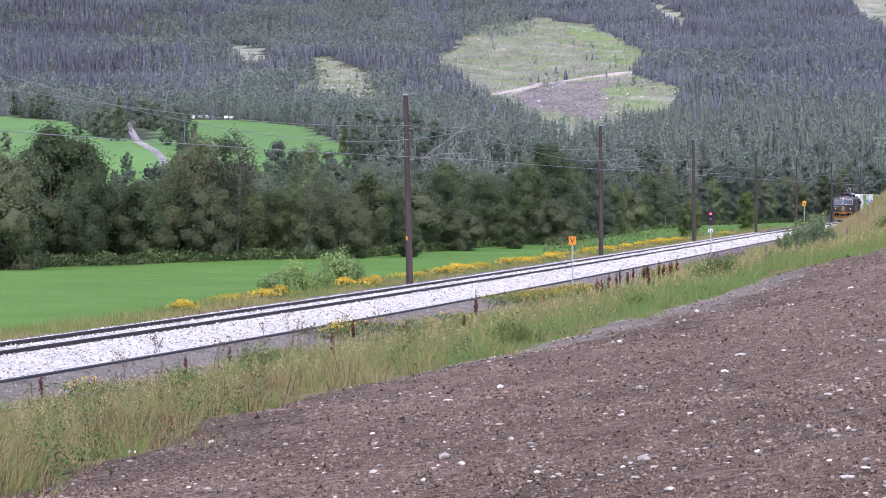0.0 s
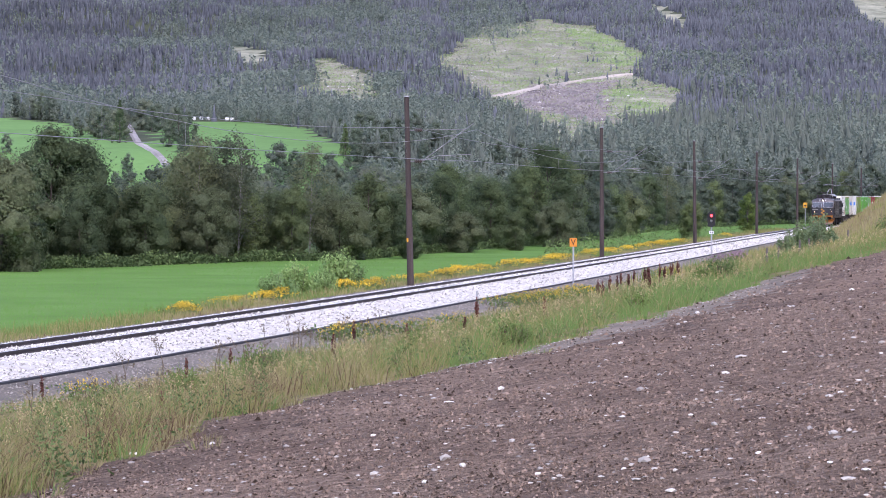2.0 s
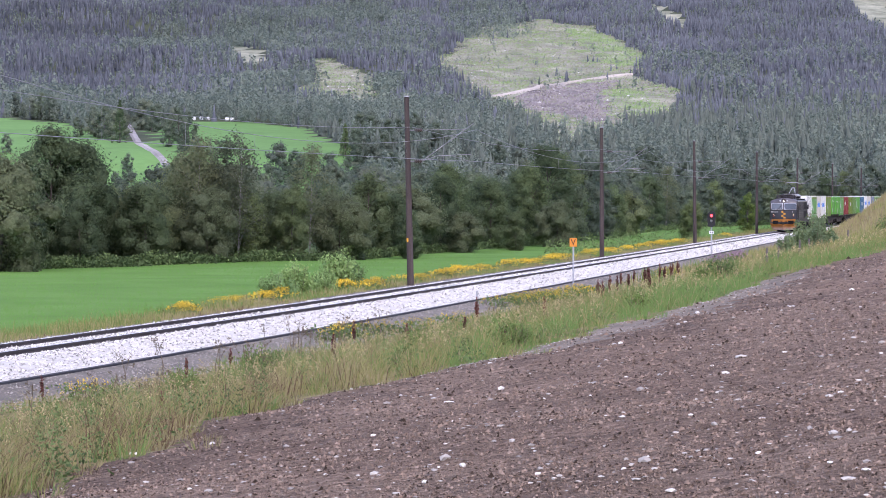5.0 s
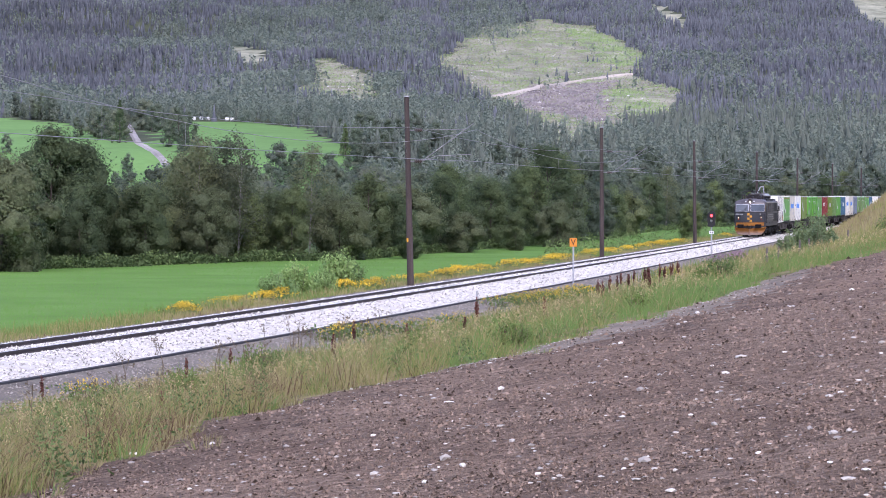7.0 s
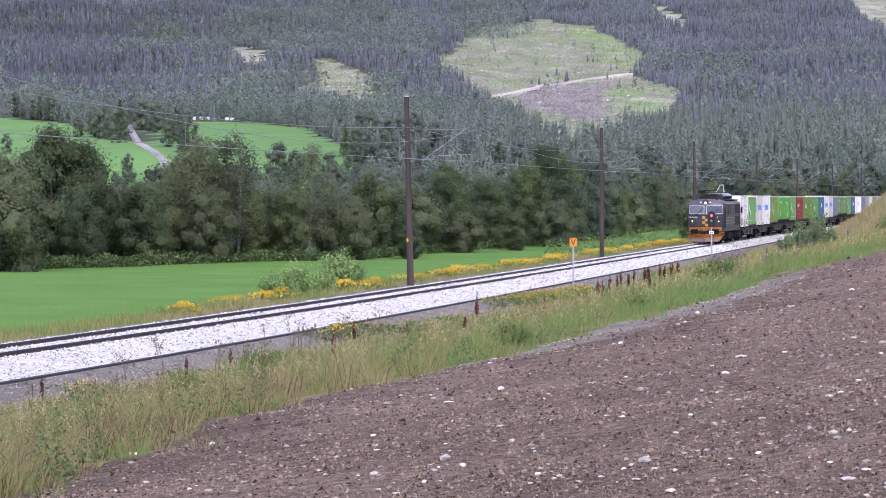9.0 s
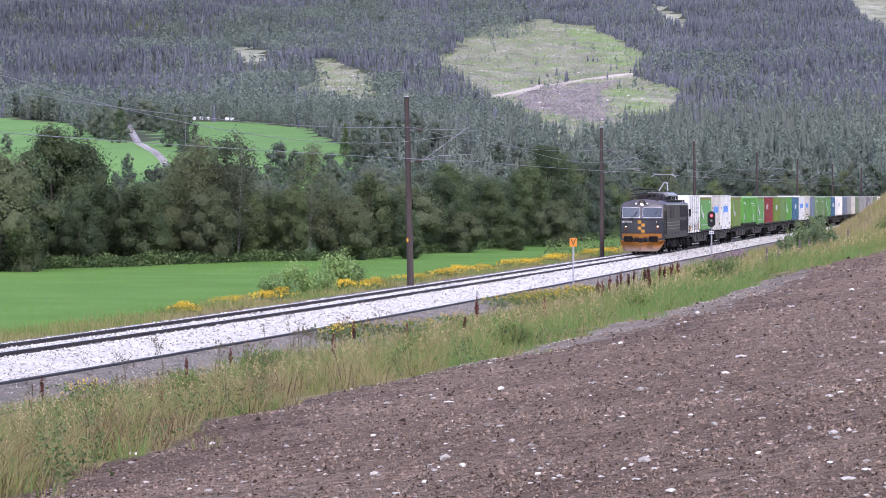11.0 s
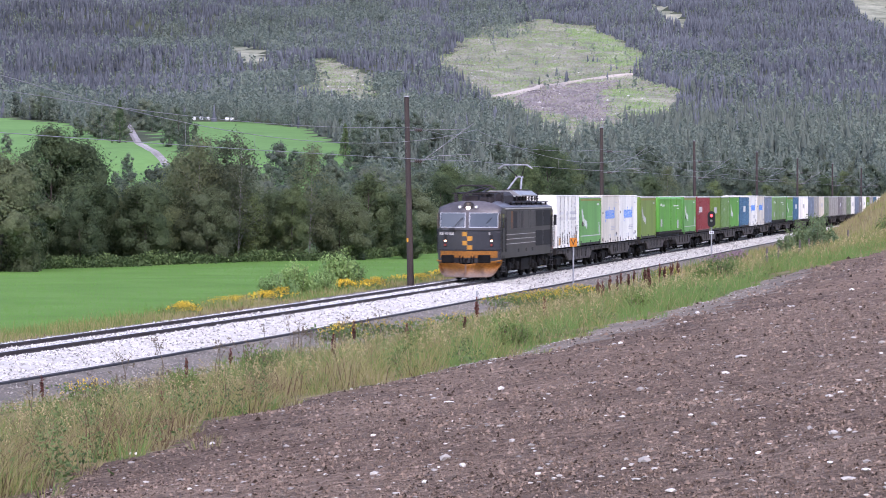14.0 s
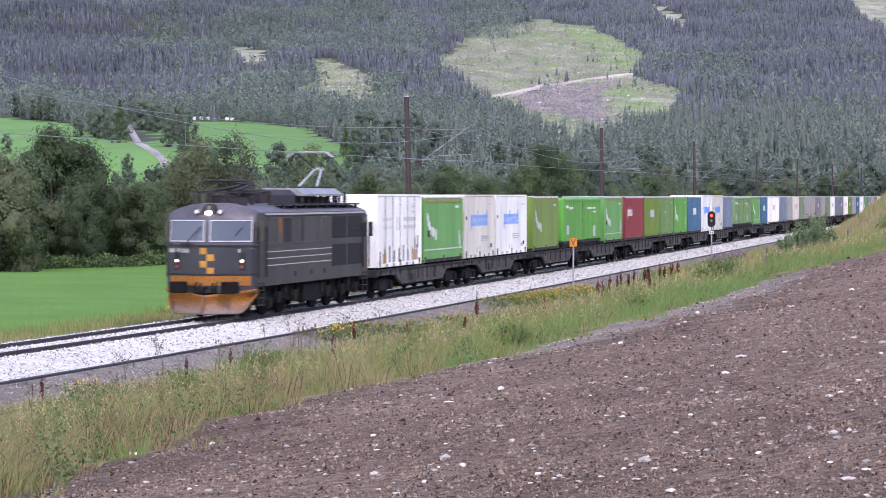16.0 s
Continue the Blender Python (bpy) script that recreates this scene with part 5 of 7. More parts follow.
        part("frame", boxes((x0 - 0.03, 1.5, 2.42, x0, 1.545, 3.31), (x1, 1.5, 2.42, x1 + 0.03, 1.545, 3.31), (x0, 1.5, 3.28, x1, 1.545, 3.31), (x0, 1.5, 2.42, x1, 1.545, 2.45)), MAT["loco_roof"], p)
    part("rust_streak", boxes((4.1, 1.5, 2.75, 4.35, 1.528, 3.3), (4.16, 1.5, 2.45, 4.24, 1.528, 2.75)), MAT["plough"], L, "ochre streak of bare undercoat")
    for z0 in (1.7, 1.93, 2.15):
        part("side_stripe", boxes((-1.95, 1.5, z0, 5.65, 1.53, z0 + 0.03), (-1.95, -1.53, z0, 5.65, -1.5, z0 + 0.03)), MAT["stripe"], L, "thin pale stripe")
    for x0, x1 in ((-3.95, -2.05), (-6.1, -4.15)):
        for z0, z1 in ((2.5, 3.3), (1.5, 2.28)):
            g = part("grille", side_panel(x0, x1, z0, z1, 0.01), MAT["grille"], L, "dark louvred grille")
            sl = bmesh.new()
            for k in range(15):
                zz = z0 + 0.05 + k * (z1 - z0 - 0.08) / 15
                boxes((x0 + 0.04, 1.525, zz, x1 - 0.04, 1.54, zz + 0.025), bm=sl)
            part("louvre", sl, MAT["grille"], g)
    for xv in (-1.2, 0.45, 2.4):
        part("hatch", side_panel(xv, xv + 0.2, 1.28, 1.45, 0.02), MAT["black"], L)
    part("red_tag", boxes((-6.8, 1.5, 1.25, -6.62, 1.535, 1.42)), MAT["red_diamond"], L, "small red tag")
    part("mirror", boxes((-6.95, 1.58, 2.5, -6.8, 1.72, 3.05), bevel=0.02), MAT["black"], L)
    # roof: walkway, hood, insulators, both pantographs
    part("roof_walkway", boxes((-6.4, 1.0, 3.7, 3.4, 1.36, 3.75), (-6.4, -1.36, 3.7, 3.4, -1.0, 3.75)), MAT["roof_gear"], L)
    feet = bmesh.new()
    for k in range(8):
        for sg in (-1, 1):
            boxes((-6.2 + k * 1.32, sg * 1.28 - 0.04, 3.45, -6.02 + k * 1.32, sg * 1.28 + 0.04, 3.71), bm=feet, bevel=0.01)
    part("walkway_bracket", feet, MAT["roof_gear"], L)
    hood = prism([(-0.7, 3.72), (-0.7, 4.06), (-0.5, 4.24), (0.5, 4.24), (0.7, 4.06), (0.7, 3.72)], -0.3, 2.4, "x", bevel=0.04)
    part("roof_hood", hood, MAT["roof_gear"], L)
    part("resistor_top", prism([(-0.85, 4.14), (-0.6, 4.3), (0.6, 4.3), (0.95, 4.08), (0.95, 4.02), (-0.85, 4.1)], -5.6, -0.6, "x"), MAT["silver"], L, "silver roof cover")
    frame_bm = bmesh.new()
    for k in range(7):
        xv = -5.5 + k * 0.8
        boxes((xv, 0.78, 3.78, xv + 0.06, 0.86, 4.1), (xv, -0.86, 3.78, xv + 0.06, -0.78, 4.1), bm=frame_bm)
    boxes((-5.5, -0.4, 3.75, -0.7, 0.4, 4.0), bm=frame_bm)
    part("roof_frame", frame_bm, MAT["roof_gear"], L)
    for xv, yv, h in ((6.3, -0.8, 0.42), (5.9, -0.5, 0.3), (5.5, -0.9, 0.3), (5.1, 0.8, 0.3), (3.4, 0.9, 0.4), (3.2, -0.9, 0.4), (-5.8, 0.6, 0.42), (-6.2, 0.2, 0.42), (-6.45, 0.75, 0.4), (4.4, -0.3, 0.4)):
        bm = bmesh.new()
        for k in range(5):
            rod((xv, yv, 3.72 + k * h / 5), (xv, yv, 3.72 + (k + 0.6) * h / 5), 0.09, 0.06, 10, bm)
        rod((xv, yv, 3.68), (xv, yv, 3.72 + h + 0.05), 0.045, 0.045, 8, bm)
        part("roof_insulator", bm, MAT["roof_gear"], L)
    part("roof_switchgear", boxes((4.6, -0.55, 3.7, 5.3, 0.1, 4.05), (3.0, -0.6, 3.72, 3.5, 0.5, 4.12), (5.4, 0.25, 3.7, 5.8, 0.7, 3.98), bevel=0.04), MAT["roof_gear"], L, "sooty boxes of roof switchgear")
    part("roof_horn", rod((6.2, 0.85, 3.62), (6.2, 0.85, 3.95), 0.13, 0.15, 12), MAT["roof_gear"], L)
    bm = bmesh.new()
    for a, b in (((3.2, -0.9, 4.2), (6.1, -1.0, 4.15)), ((3.4, 0.9, 4.2), (5.1, 0.8, 4.1)), ((-6.2, 0.2, 4.2), (-5.8, 0.6, 4.2)), ((2.6, 0, 4.2), (4.4, -0.3, 4.2))):
        rod(a, b, 0.025, bm=bm)
    part("busbar", bm, MAT["roof_gear"], L)
    folded = part("folded_pantograph", boxes((3.5, -0.8, 4.1, 5.9, -0.72, 4.16), (3.5, 0.72, 4.1, 5.9, 0.8, 4.16), (3.5, -0.8, 4.1, 3.6, 0.8, 4.16), (5.8, -0.8, 4.1, 5.9, 0.8, 4.16)), MAT["roof_gear"], L)
    bm = rod((5.7, -0.35, 4.18), (3.0, -0.15, 4.4), 0.05)
    rod((5.7, 0.35, 4.18), (3.0, 0.15, 4.4), 0.05, bm=bm)
    rod((3.0, 0, 4.4), (5.4, 0, 4.5), 0.035, bm=bm)
    rod((5.6, -0.5, 3.8), (5.6, -0.5, 4.12), 0.05, bm=bm)
    rod((5.6, 0.5, 3.8), (5.6, 0.5, 4.12), 0.05, bm=bm)
    rod((3.7, 0.5, 3.8), (3.7, 0.5, 4.12), 0.05, bm=bm)
    part("arm", bm, MAT["roof_gear"], folded)
    bm = bmesh.new()
    for xv in (5.6, 5.25):
        rod((xv, -0.7, 4.52), (xv, 0.7, 4.52), 0.04, bm=bm)
        for sg in (-1, 1):
            rod((xv, sg * 0.7, 4.52), (xv, sg * 0.95, 4.36), 0.03, bm=bm)
    part("collector_head", bm, MAT["roof_gear"], folded)
    up = part("raised_pantograph", boxes((-5.2, -0.6, 4.3, -3.9, -0.52, 4.36), (-5.2, 0.52, 4.3, -3.9, 0.6, 4.36), (-4.0, -0.6, 4.3, -3.9, 0.6, 4.36), (-5.2, -0.6, 4.3, -5.1, 0.6, 4.36)), MAT["roof_gear"], L)
    bm = rod((-4.1, -0.35, 4.36), (-5.5, -0.12, 5.02), 0.045)
    rod((-4.1, 0.35, 4.36), (-5.5, 0.12, 5.02), 0.045, bm=bm)
    rod((-5.5, -0.2, 5.02), (-5.5, 0.2, 5.02), 0.06, bm=bm)
    part("lower_arm", bm, MAT["grey_post"], up)
    bm = rod((-5.5, -0.1, 5.02), (-4.4, -0.5, 5.6), 0.025)
    rod((-5.5, 0.1, 5.02), (-4.4, 0.5, 5.6), 0.025, bm=bm)
    part("upper_arm", bm, MAT["roof_gear"], up)
    bm = bmesh.new()
    for xv in (-4.55, -4.25):
        rod((xv, -0.62, 5.63), (xv, 0.62, 5.63), 0.03, bm=bm)
        for sg in (-1, 1):
            rod((xv, sg * 0.62, 5.63), (xv, sg * 0.88, 5.45), 0.025, bm=bm)
    part("collector_head", bm, MAT["grey_post"], up)
    # running gear
    part("underframe", boxes((-6.6, -1.25, 0.75, 6.6, 1.25, 1.08), (-1.3, -1.35, 0.35, 1.0, 1.35, 0.95), bevel=0.04), MAT["under"], L)
    for xb in (-3.9, 3.9):
        side = bmesh.new()
        for yv in (-1.18, 1.18):
            prism([(xb - 2.5, 0.5), (xb - 2.3, 0.78), (xb + 2.3, 0.78), (xb + 2.5, 0.5), (xb + 2.2, 0.42), (xb + 1.0, 0.55), (xb - 1.0, 0.55), (xb - 2.2, 0.42)], yv - 0.08, yv + 0.08, "y", bm=side)
        part("side_frame", side, MAT["under"], L)
        for dx in (-1.9, 0.0, 1.9):
            wheelset(L, xb + dx, 0.6)
            for yv in (-1.3, 1.3):
                ax = bmesh.new()
                boxes((xb + dx - 0.2, yv - 0.1, 0.42, xb + dx + 0.2, yv + 0.1, 0.8), bm=ax, bevel=0.03)
                rod((xb + dx - 0.35, yv, 0.62), (xb + dx - 0.35, yv, 0.98), 0.1, 0.1, 10, ax)
                rod((xb + dx + 0.35, yv, 0.62), (xb + dx + 0.35, yv, 0.98), 0.1, 0.1, 10, ax)
                part("axle_box", ax, MAT["brake_dust"] if dx else MAT["under"], L)
        for box in ((xb + 2.5, 1.05, 0.55, xb + 2.85, 1.4, 1.0), (xb - 0.95, 1.1, 0.7, xb - 0.55, 1.42, 1.05), (xb + 0.6, 1.1, 0.3, xb + 0.9, 1.35, 0.6)):
            part("sand_box", boxes(box, bevel=0.04), MAT["brake_dust"], L)
    return L


# ---- wagons ----
MAT["wagon"] = mottled("grimy_brown_wagon_steel", (0.027, 0.023, 0.021), 1.2, 0.5, 10, 0.8, 0.2, 0.01)
MAT["wagon_pale"] = mottled("dusty_grey_wagon_web", (0.08, 0.07, 0.063), 2.2, 0.75, 9, 0.85, stretch=(1, 1, 0.35))


def wagon(length, bogies):
    w = empty("container_wagon", "grimy brown flat container wagon with fish-bellied sills", "wagon", "container wagons")
    h = length / 2
    n = max(1, round(length / 15))
    seg = length / n
    for yv in (-1.2, 1.2):
        bm = bmesh.new()
        for k in range(n):
            a = -h + k * seg
            prism([(a + 0.15, 1.12), (a + seg - 0.15, 1.12), (a + seg - 0.15, 0.92), (a + seg - 3.2, 0.88), (a + seg - 4.2, 0.48), (a + 4.2, 0.48), (a + 3.2, 0.88), (a + 0.15, 0.92)], yv - 0.05, yv + 0.05, "y", bm=bm)
        part("side_sill", bm, MAT["wagon_pale"], w, "dusty grey web of the side sill")
        bm = boxes((-h + 0.1, yv - 0.1, 1.08, h - 0.1, yv + 0.1, 1.14))
        x = -h + 0.8
        while x < h - 0.5:
            boxes((x - 0.05, yv - 0.09, 0.62 if abs(((x + h) % seg) - seg / 2) < seg / 2 - 4 else 0.9, x + 0.05, yv + 0.09, 1.1), bm=bm)
            x += 1.55
        part("top_flange", bm, MAT["wagon"], w)
    bm = boxes((-h + 0.05, -0.3, 0.75, h - 0.05, 0.3, 1.05))
    x = -h + 0.2
    while x < h:
        boxes((x - 0.12, -1.15, 0.9, x + 0.12, 1.15, 1.1), bm=bm)
        x += 2.4
    part("centre_sill", bm, MAT["wagon"], w)
    bm = bmesh.new()
    x = -h + 0.5
    while x < h:
        for yv in (-1.12, 1.12):
            boxes((x - 0.1, yv - 0.12, 1.13, x + 0.1, yv + 0.12, 1.2), bm=bm)
        x += 1.45
    part("twist_locks", bm, MAT["wagon"], w)
    for sg in (-1, 1):
        for yv in (-0.88, 0.88):
            bm = rod((sg * (h - 0.05), yv, 1.02), (sg * (h + 0.38), yv, 1.02), 0.1)
            rod((sg * (h + 0.3), yv, 1.02), (sg * (h + 0.36), yv, 1.02), 0.22, 0.22, 12, bm)
            part("buffer", bm, MAT["wagon"], w)
        part("end_beam", boxes((sg * h - 0.08, -1.3, 0.85, sg * h + 0.08, 1.3, 1.15), bevel=0.02), MAT["wagon"], w)
    for xb in bogies:
        bm = bmesh.new()
        for yv in (-1.0, 1.0):
            prism([(xb - 1.35, 0.42), (xb - 1.25, 0.68), (xb - 0.4, 0.75), (xb + 0.4, 0.75), (xb + 1.25, 0.68), (xb + 1.35, 0.42), (xb + 0.5, 0.3), (xb - 0.5, 0.3)], yv - 0.07, yv + 0.07, "y", bm=bm)
            for dx in (-0.9, 0.9):
                boxes((xb + dx - 0.16, yv - 0.16, 0.32, xb + dx + 0.16, yv + 0.16, 0.62), bm=bm)
        part("bogie_frame", bm, MAT["under"], w)
        for dx in (-0.9, 0.9):
            wheelset(w, xb + dx, 0.46)
    for xv in (-2.4, 1.6):
        part("brake_gear", boxes((xv, -0.9, 0.55, xv + 0.8, 0.9, 0.85), (xv + 0.2, 1.05, 0.58, xv + 0.45, 1.3, 0.88), bevel=0.03), MAT["wagon"], w)
    # brake pipe, plus dark boxes added to stand in for the shade beneath
    bm = boxes((-h + 3.2, -0.25, 0.28, h - 3.2, 0.25, 0.75), (-h + 1.0, -0.6, 0.3, -h + 3.1, 0.6, 0.62), (h - 3.1, -0.6, 0.3, h - 1.0, 0.6, 0.62))
    rod((-h + 2, 0.7, 0.36), (h - 2, 0.7, 0.36), 0.04, bm=bm)
    part("brake_rigging", bm, MAT["under"], w)
    return w


# ---- swap bodies ----
PAINT = {
    "white": (0.86, 0.85, 0.79), "ivory": (0.68, 0.64, 0.55), "green": (0.125, 0.34, 0.09), "bright_green": (0.1, 0.34, 0.048), "olive": (0.165, 0.255, 0.05), "dull_green": (0.16, 0.28, 0.1),
    "red": (0.27, 0.05, 0.055), "blue": (0.07, 0.17, 0.27), "grey_blue": (0.19, 0.235, 0.3), "pale_grey": (0.36, 0.355, 0.335), "grey": (0.24, 0.23, 0.235), "sage": (0.21, 0.27, 0.17),
}
for k, c in PAINT.items():
    MAT["box_" + k] = mottled(k + "_container_paint", c, 1.1, 0.2, 9, 0.5, 0, 0, 0.35, stretch=(1, 1, 0.25))
MAT["blue_mark"] = mottled("blue_lettering_shape", (0.12, 0.29, 0.7), 4, 0.1, 30, 0.5)
MAT["white_mark"] = mottled("white_lettering_shape", (0.68, 0.7, 0.68), 4, 0.15, 30, 0.5)
MAT["grey_mark"] = mottled("faded_grey_lettering_shape", (0.5, 0.5, 0.53), 4, 0.15, 30, 0.5)
MAT["dull_rail"] = mottled("dull_yellow_rail", (0.27, 0.25, 0.06), 3, 0.3, 20, 0.6)
MAT["seam"] = mottled("grey_door_seam", (0.24, 0.23, 0.22), 3, 0.4, 20, 0.7)
MAT["pale_edge"] = mottled("worn_pale_edge", (0.6, 0.6, 0.58), 3, 0.3, 20, 0.6)
MAT["dark_gap"] = mottled("grimy_corner_casting", (0.07, 0.065, 0.06), 3, 0.4, 20, 0.8)
WORDS = {"white": "white", "ivory": "ivory", "green": "green", "bright_green": "bright green", "olive": "olive green", "dull_green": "faded green", "red": "dark red", "blue": "blue",
         "grey_blue": "greyish blue", "pale_grey": "pale grey", "grey": "grey", "sage": "sage green"}
box_rng = random.Random(8)


def mark_bars(parent, mat, items, out=1.283):
    """Plain shapes where the side carries writing: (x0, z0, x1, z1) seen from outside, on both sides."""
    bm = bmesh.new()
    for x0, z0, x1, z1 in items:
        boxes((-x1, out - 0.02, z0, -x0, out + 0.004, z1), (x0, -out - 0.004, z0, x1, -out + 0.02, z1), bm=bm)
    tagged(part("marking", bm, mat, parent), kind="stuff")


def word_shapes(x0, z0, width, height, n):
    """A row of upright shapes for the letters of a word."""
    out = []
    w = width / n
    for k in range(n):
        up, low = (0.4 if k in (3, 7) else 0.0), (0.4 if k == 0 else 0.0)
        out.append((x0 + k * w, z0 - low * height, x0 + k * w + w * 0.16, z0 + height * (1 + (up if k == 3 else 0))))
        out.append((x0 + k * w + w * 0.16, z0 + height * 0.72, x0 + k * w + w * 0.46, z0 + height))
        if k % 3 != 2:
            out.append((x0 + k * w + w * 0.16, z0, x0 + k * w + w * 0.46, z0 + height * 0.25))
        out.append((x0 + k * w + w * 0.46, z0, x0 + k * w + w * 0.62, z0 + height * (1 + (up if k == 7 else 0))))
    return out


def swap_body(length, paint, style, top=4.02, floor=1.2):
    h = length / 2
    text = {"ribbed": "box container with ribbed door panels", "curtain": "curtain-sided swap body with faded white marks", "plain": "box swap body with blue word shapes", "box": "box container",
            "reefer": "refrigerated container with rounded edges"}[style]
    c = empty("swap_body", f"{WORDS[paint]} {text} on a wagon", "container", "containers on the train")
    mat = MAT["box_" + paint]
    part("shell", boxes((-h, -1.27, floor + 0.12, h, 1.27, top - 0.02), bevel=0.12 if style == "reefer" else 0.025), mat, c)
    if style != "reefer":
        part("roof", boxes((-h + 0.01, -1.29, top - 0.09, h - 0.01, 1.29, top), bevel=0.02), MAT["pale_edge"] if paint not in ("white", "ivory") else mat, c, "pale roof edge")
        first = None
        for x in (-h, h - 0.1):
            for yv in (-1.29, 1.21):
                if first is None:
                    first = part("corner_post", boxes((0, 0, floor + 0.02, 0.1, 0.08, top - 0.09)), mat, c)
                    first.matrix_basis = pose(x, yv, 0)
                else:
                    share(first, "corner_post", c, pose(x, yv, 0))
    bm = boxes((-h, -1.285, floor + 0.02, h, 1.285, floor + 0.16), bevel=0.01)
    part("base_frame", bm, mat if style in ("plain", "ribbed") else MAT["wagon"], c)
    bm = bmesh.new()
    for k in range(7):
        x = -h + 0.25 + k * (length - 0.7) / 6
        boxes((x, -1.292, floor + 0.03, x + 0.22, 1.292, floor + 0.15 + 0.12 * (k % 3 == 0)), bm=bm)
    for x in (-h + 0.05, h - 0.2):
        boxes((x, -1.2, floor - 0.02, x + 0.15, -1.0, floor + 0.05), (x, 1.0, floor - 0.02, x + 0.15, 1.2, floor + 0.05), bm=bm)
    part("lock_brackets", bm, MAT["dark_gap"], c)
    if style == "ribbed":
        bm = bmesh.new()
        for k in range(1, 6):
            x = -h + k * length / 6
            boxes((x - 0.02, -1.29, floor + 0.2, x + 0.02, 1.29, top - 0.1), bm=bm)
        part("door_seam", bm, MAT["seam"], c)
        mark_bars(c, MAT["grey_mark"], [(-h + 0.9 + k * 0.24, 2.7 + 0.32 * r, -h + 1.05 + k * 0.24, 2.85 + 0.32 * r) for k in range(5) for r in (0, 1) if k != 3] +
                  [(0.6 + k * 0.26, 2.7 + 0.32 * r, 0.76 + k * 0.26, 2.85 + 0.32 * r) for k in range(8) for r in (0, 1)] + [(-0.6, 2.65, -0.52, 3.2), (-0.2, 2.65, -0.12, 3.2), (2.0, 3.55, 2.5, 3.65), (2.0, 3.35, 2.5, 3.42)])
        mark_bars(c, MAT["dark_gap"], [(-h + 0.3 + k * 0.75, 1.4, -h + 0.42 + k * 0.75, 1.85 + 0.1 * (k % 3)) for k in range(9)] + [(h - 1.2, 1.9, h - 1.05, 2.3), (h - 0.7, 1.9, h - 0.58, 2.4)])
        mark_bars(c, MAT["ochre"], [(-h + 0.8, 1.36, -h + 1.3, 1.75), (h - 1.3, 1.4, h - 0.95, 1.85)], 1.281)
    elif style == "curtain":
        part("curtain_hem", boxes((-h + 0.08, -1.283, floor + 0.52, h - 0.1, 1.283, floor + 0.57)), MAT["pale_edge"] if paint == "green" else mat, c)
        part("curtain_rail", boxes((-h + 0.1, -1.285, top - 0.26, h - 0.1, 1.285, top - 0.14)), MAT["dull_rail"] if paint in ("green", "olive") else mat, c, "dull yellow top rail")
        x0 = -h + 0.6
        mark_bars(c, MAT["white_mark"] if paint != "olive" else MAT["grey_mark"],
                  [(x0, 3.0, x0 + 0.12, 3.3), (x0 + 0.12, 2.75, x0 + 0.3, 3.2), (x0 + 0.3, 2.6, x0 + 0.55, 2.95), (x0 + 0.55, 2.4, x0 + 0.75, 2.75), (x0 + 0.95, 2.3, x0 + 1.1, 2.7), (x0 + 1.2, 2.3, x0 + 1.32, 2.65), (x0 + 1.5, 2.15, x0 + 1.75, 2.6),
                   (h - 1.4, 3.5, h - 0.8, 3.6)])
        if paint in ("green", "bright_green"):
            mark_bars(c, MAT["dark_gap"] if paint == "green" else MAT["grey_mark"], [(x0 + 0.08, 2.3, x0 + 0.5, 2.55)], 1.284)
            mark_bars(c, MAT["grey_mark"], [(h - 0.75, 1.9, h - 0.6, 2.5), (h - 0.5, 1.7, h - 0.4, 2.3)], 1.281)
    elif style == "plain":
        mark_bars(c, MAT["blue_mark"], word_shapes(-1.9, 2.66, 3.7, 0.5, 8))
        mark_bars(c, MAT["grey_mark"], [(0.2, 2.15, 1.9, 2.2), (0.2, 2.05, 1.9, 2.1), (0.2, 1.95, 1.6, 2.0), (h - 1.5, 1.55, h - 0.9, 1.72), (-0.6, 1.45, -0.52, 1.7), (0.0, 1.45, 0.08, 1.7), (h - 1.3, 3.6, h - 0.6, 3.66)])
        mark_bars(c, MAT["dark_gap"], [(-h + 0.3, 2.95, -h + 0.5, 3.1), (-h + 0.3, 1.4, -h + 0.45, 1.55), (h - 1.0, 1.62, h - 0.6, 1.8)])
    elif style == "reefer":
        bm = bmesh.new()
        for x in (-h + 0.12, -h * 0.52, -0.25, 0.25, h * 0.5, h - 0.2):
            boxes((x, -1.3, floor + 0.15, x + 0.07, 1.3, top - 0.06), bm=bm)
        boxes((-h + 0.1, -1.3, top - 0.2, h - 0.1, 1.3, top - 0.12), (-h + 0.1, -1.3, floor + 0.2, h - 0.1, 1.3, floor + 0.28), bm=bm)
        part("door_frame", bm, mat, c)
        part("door_gap", boxes((0.0, -1.281, floor + 0.2, 0.18, 1.281, top - 0.2), (-0.45, -1.281, floor + 0.25, -0.35, 1.281, top - 0.2)), MAT["dark_gap"], c, "dark gap between doors")
        mark_bars(c, MAT["white_mark"], [(-h + 0.8, 3.35, -h + 1.6, 3.5), (-h + 1.9, 3.25, -h + 2.3, 3.42), (-h + 2.5, 3.3, -h + 3.0, 3.42), (1.6, 3.28, 4.4, 3.38), (3.4, 3.08, 4.6, 3.16)], 1.281)
        mark_bars(c, MAT["grey_mark"], [(-h + 1.0, 1.9, -h + 1.7, 2.4), (3.6, 1.7, 4.4, 2.3)], 1.281)
    elif style == "box":
        bm = bmesh.new()
        n = int(length / 0.32)
        for k in range(1, n):
            x = -h + k * length / n
            boxes((x - 0.05, -1.288, floor + 0.22, x + 0.05, 1.288, top - 0.14), bm=bm)
        part("side_corrugation", bm, mat, c)
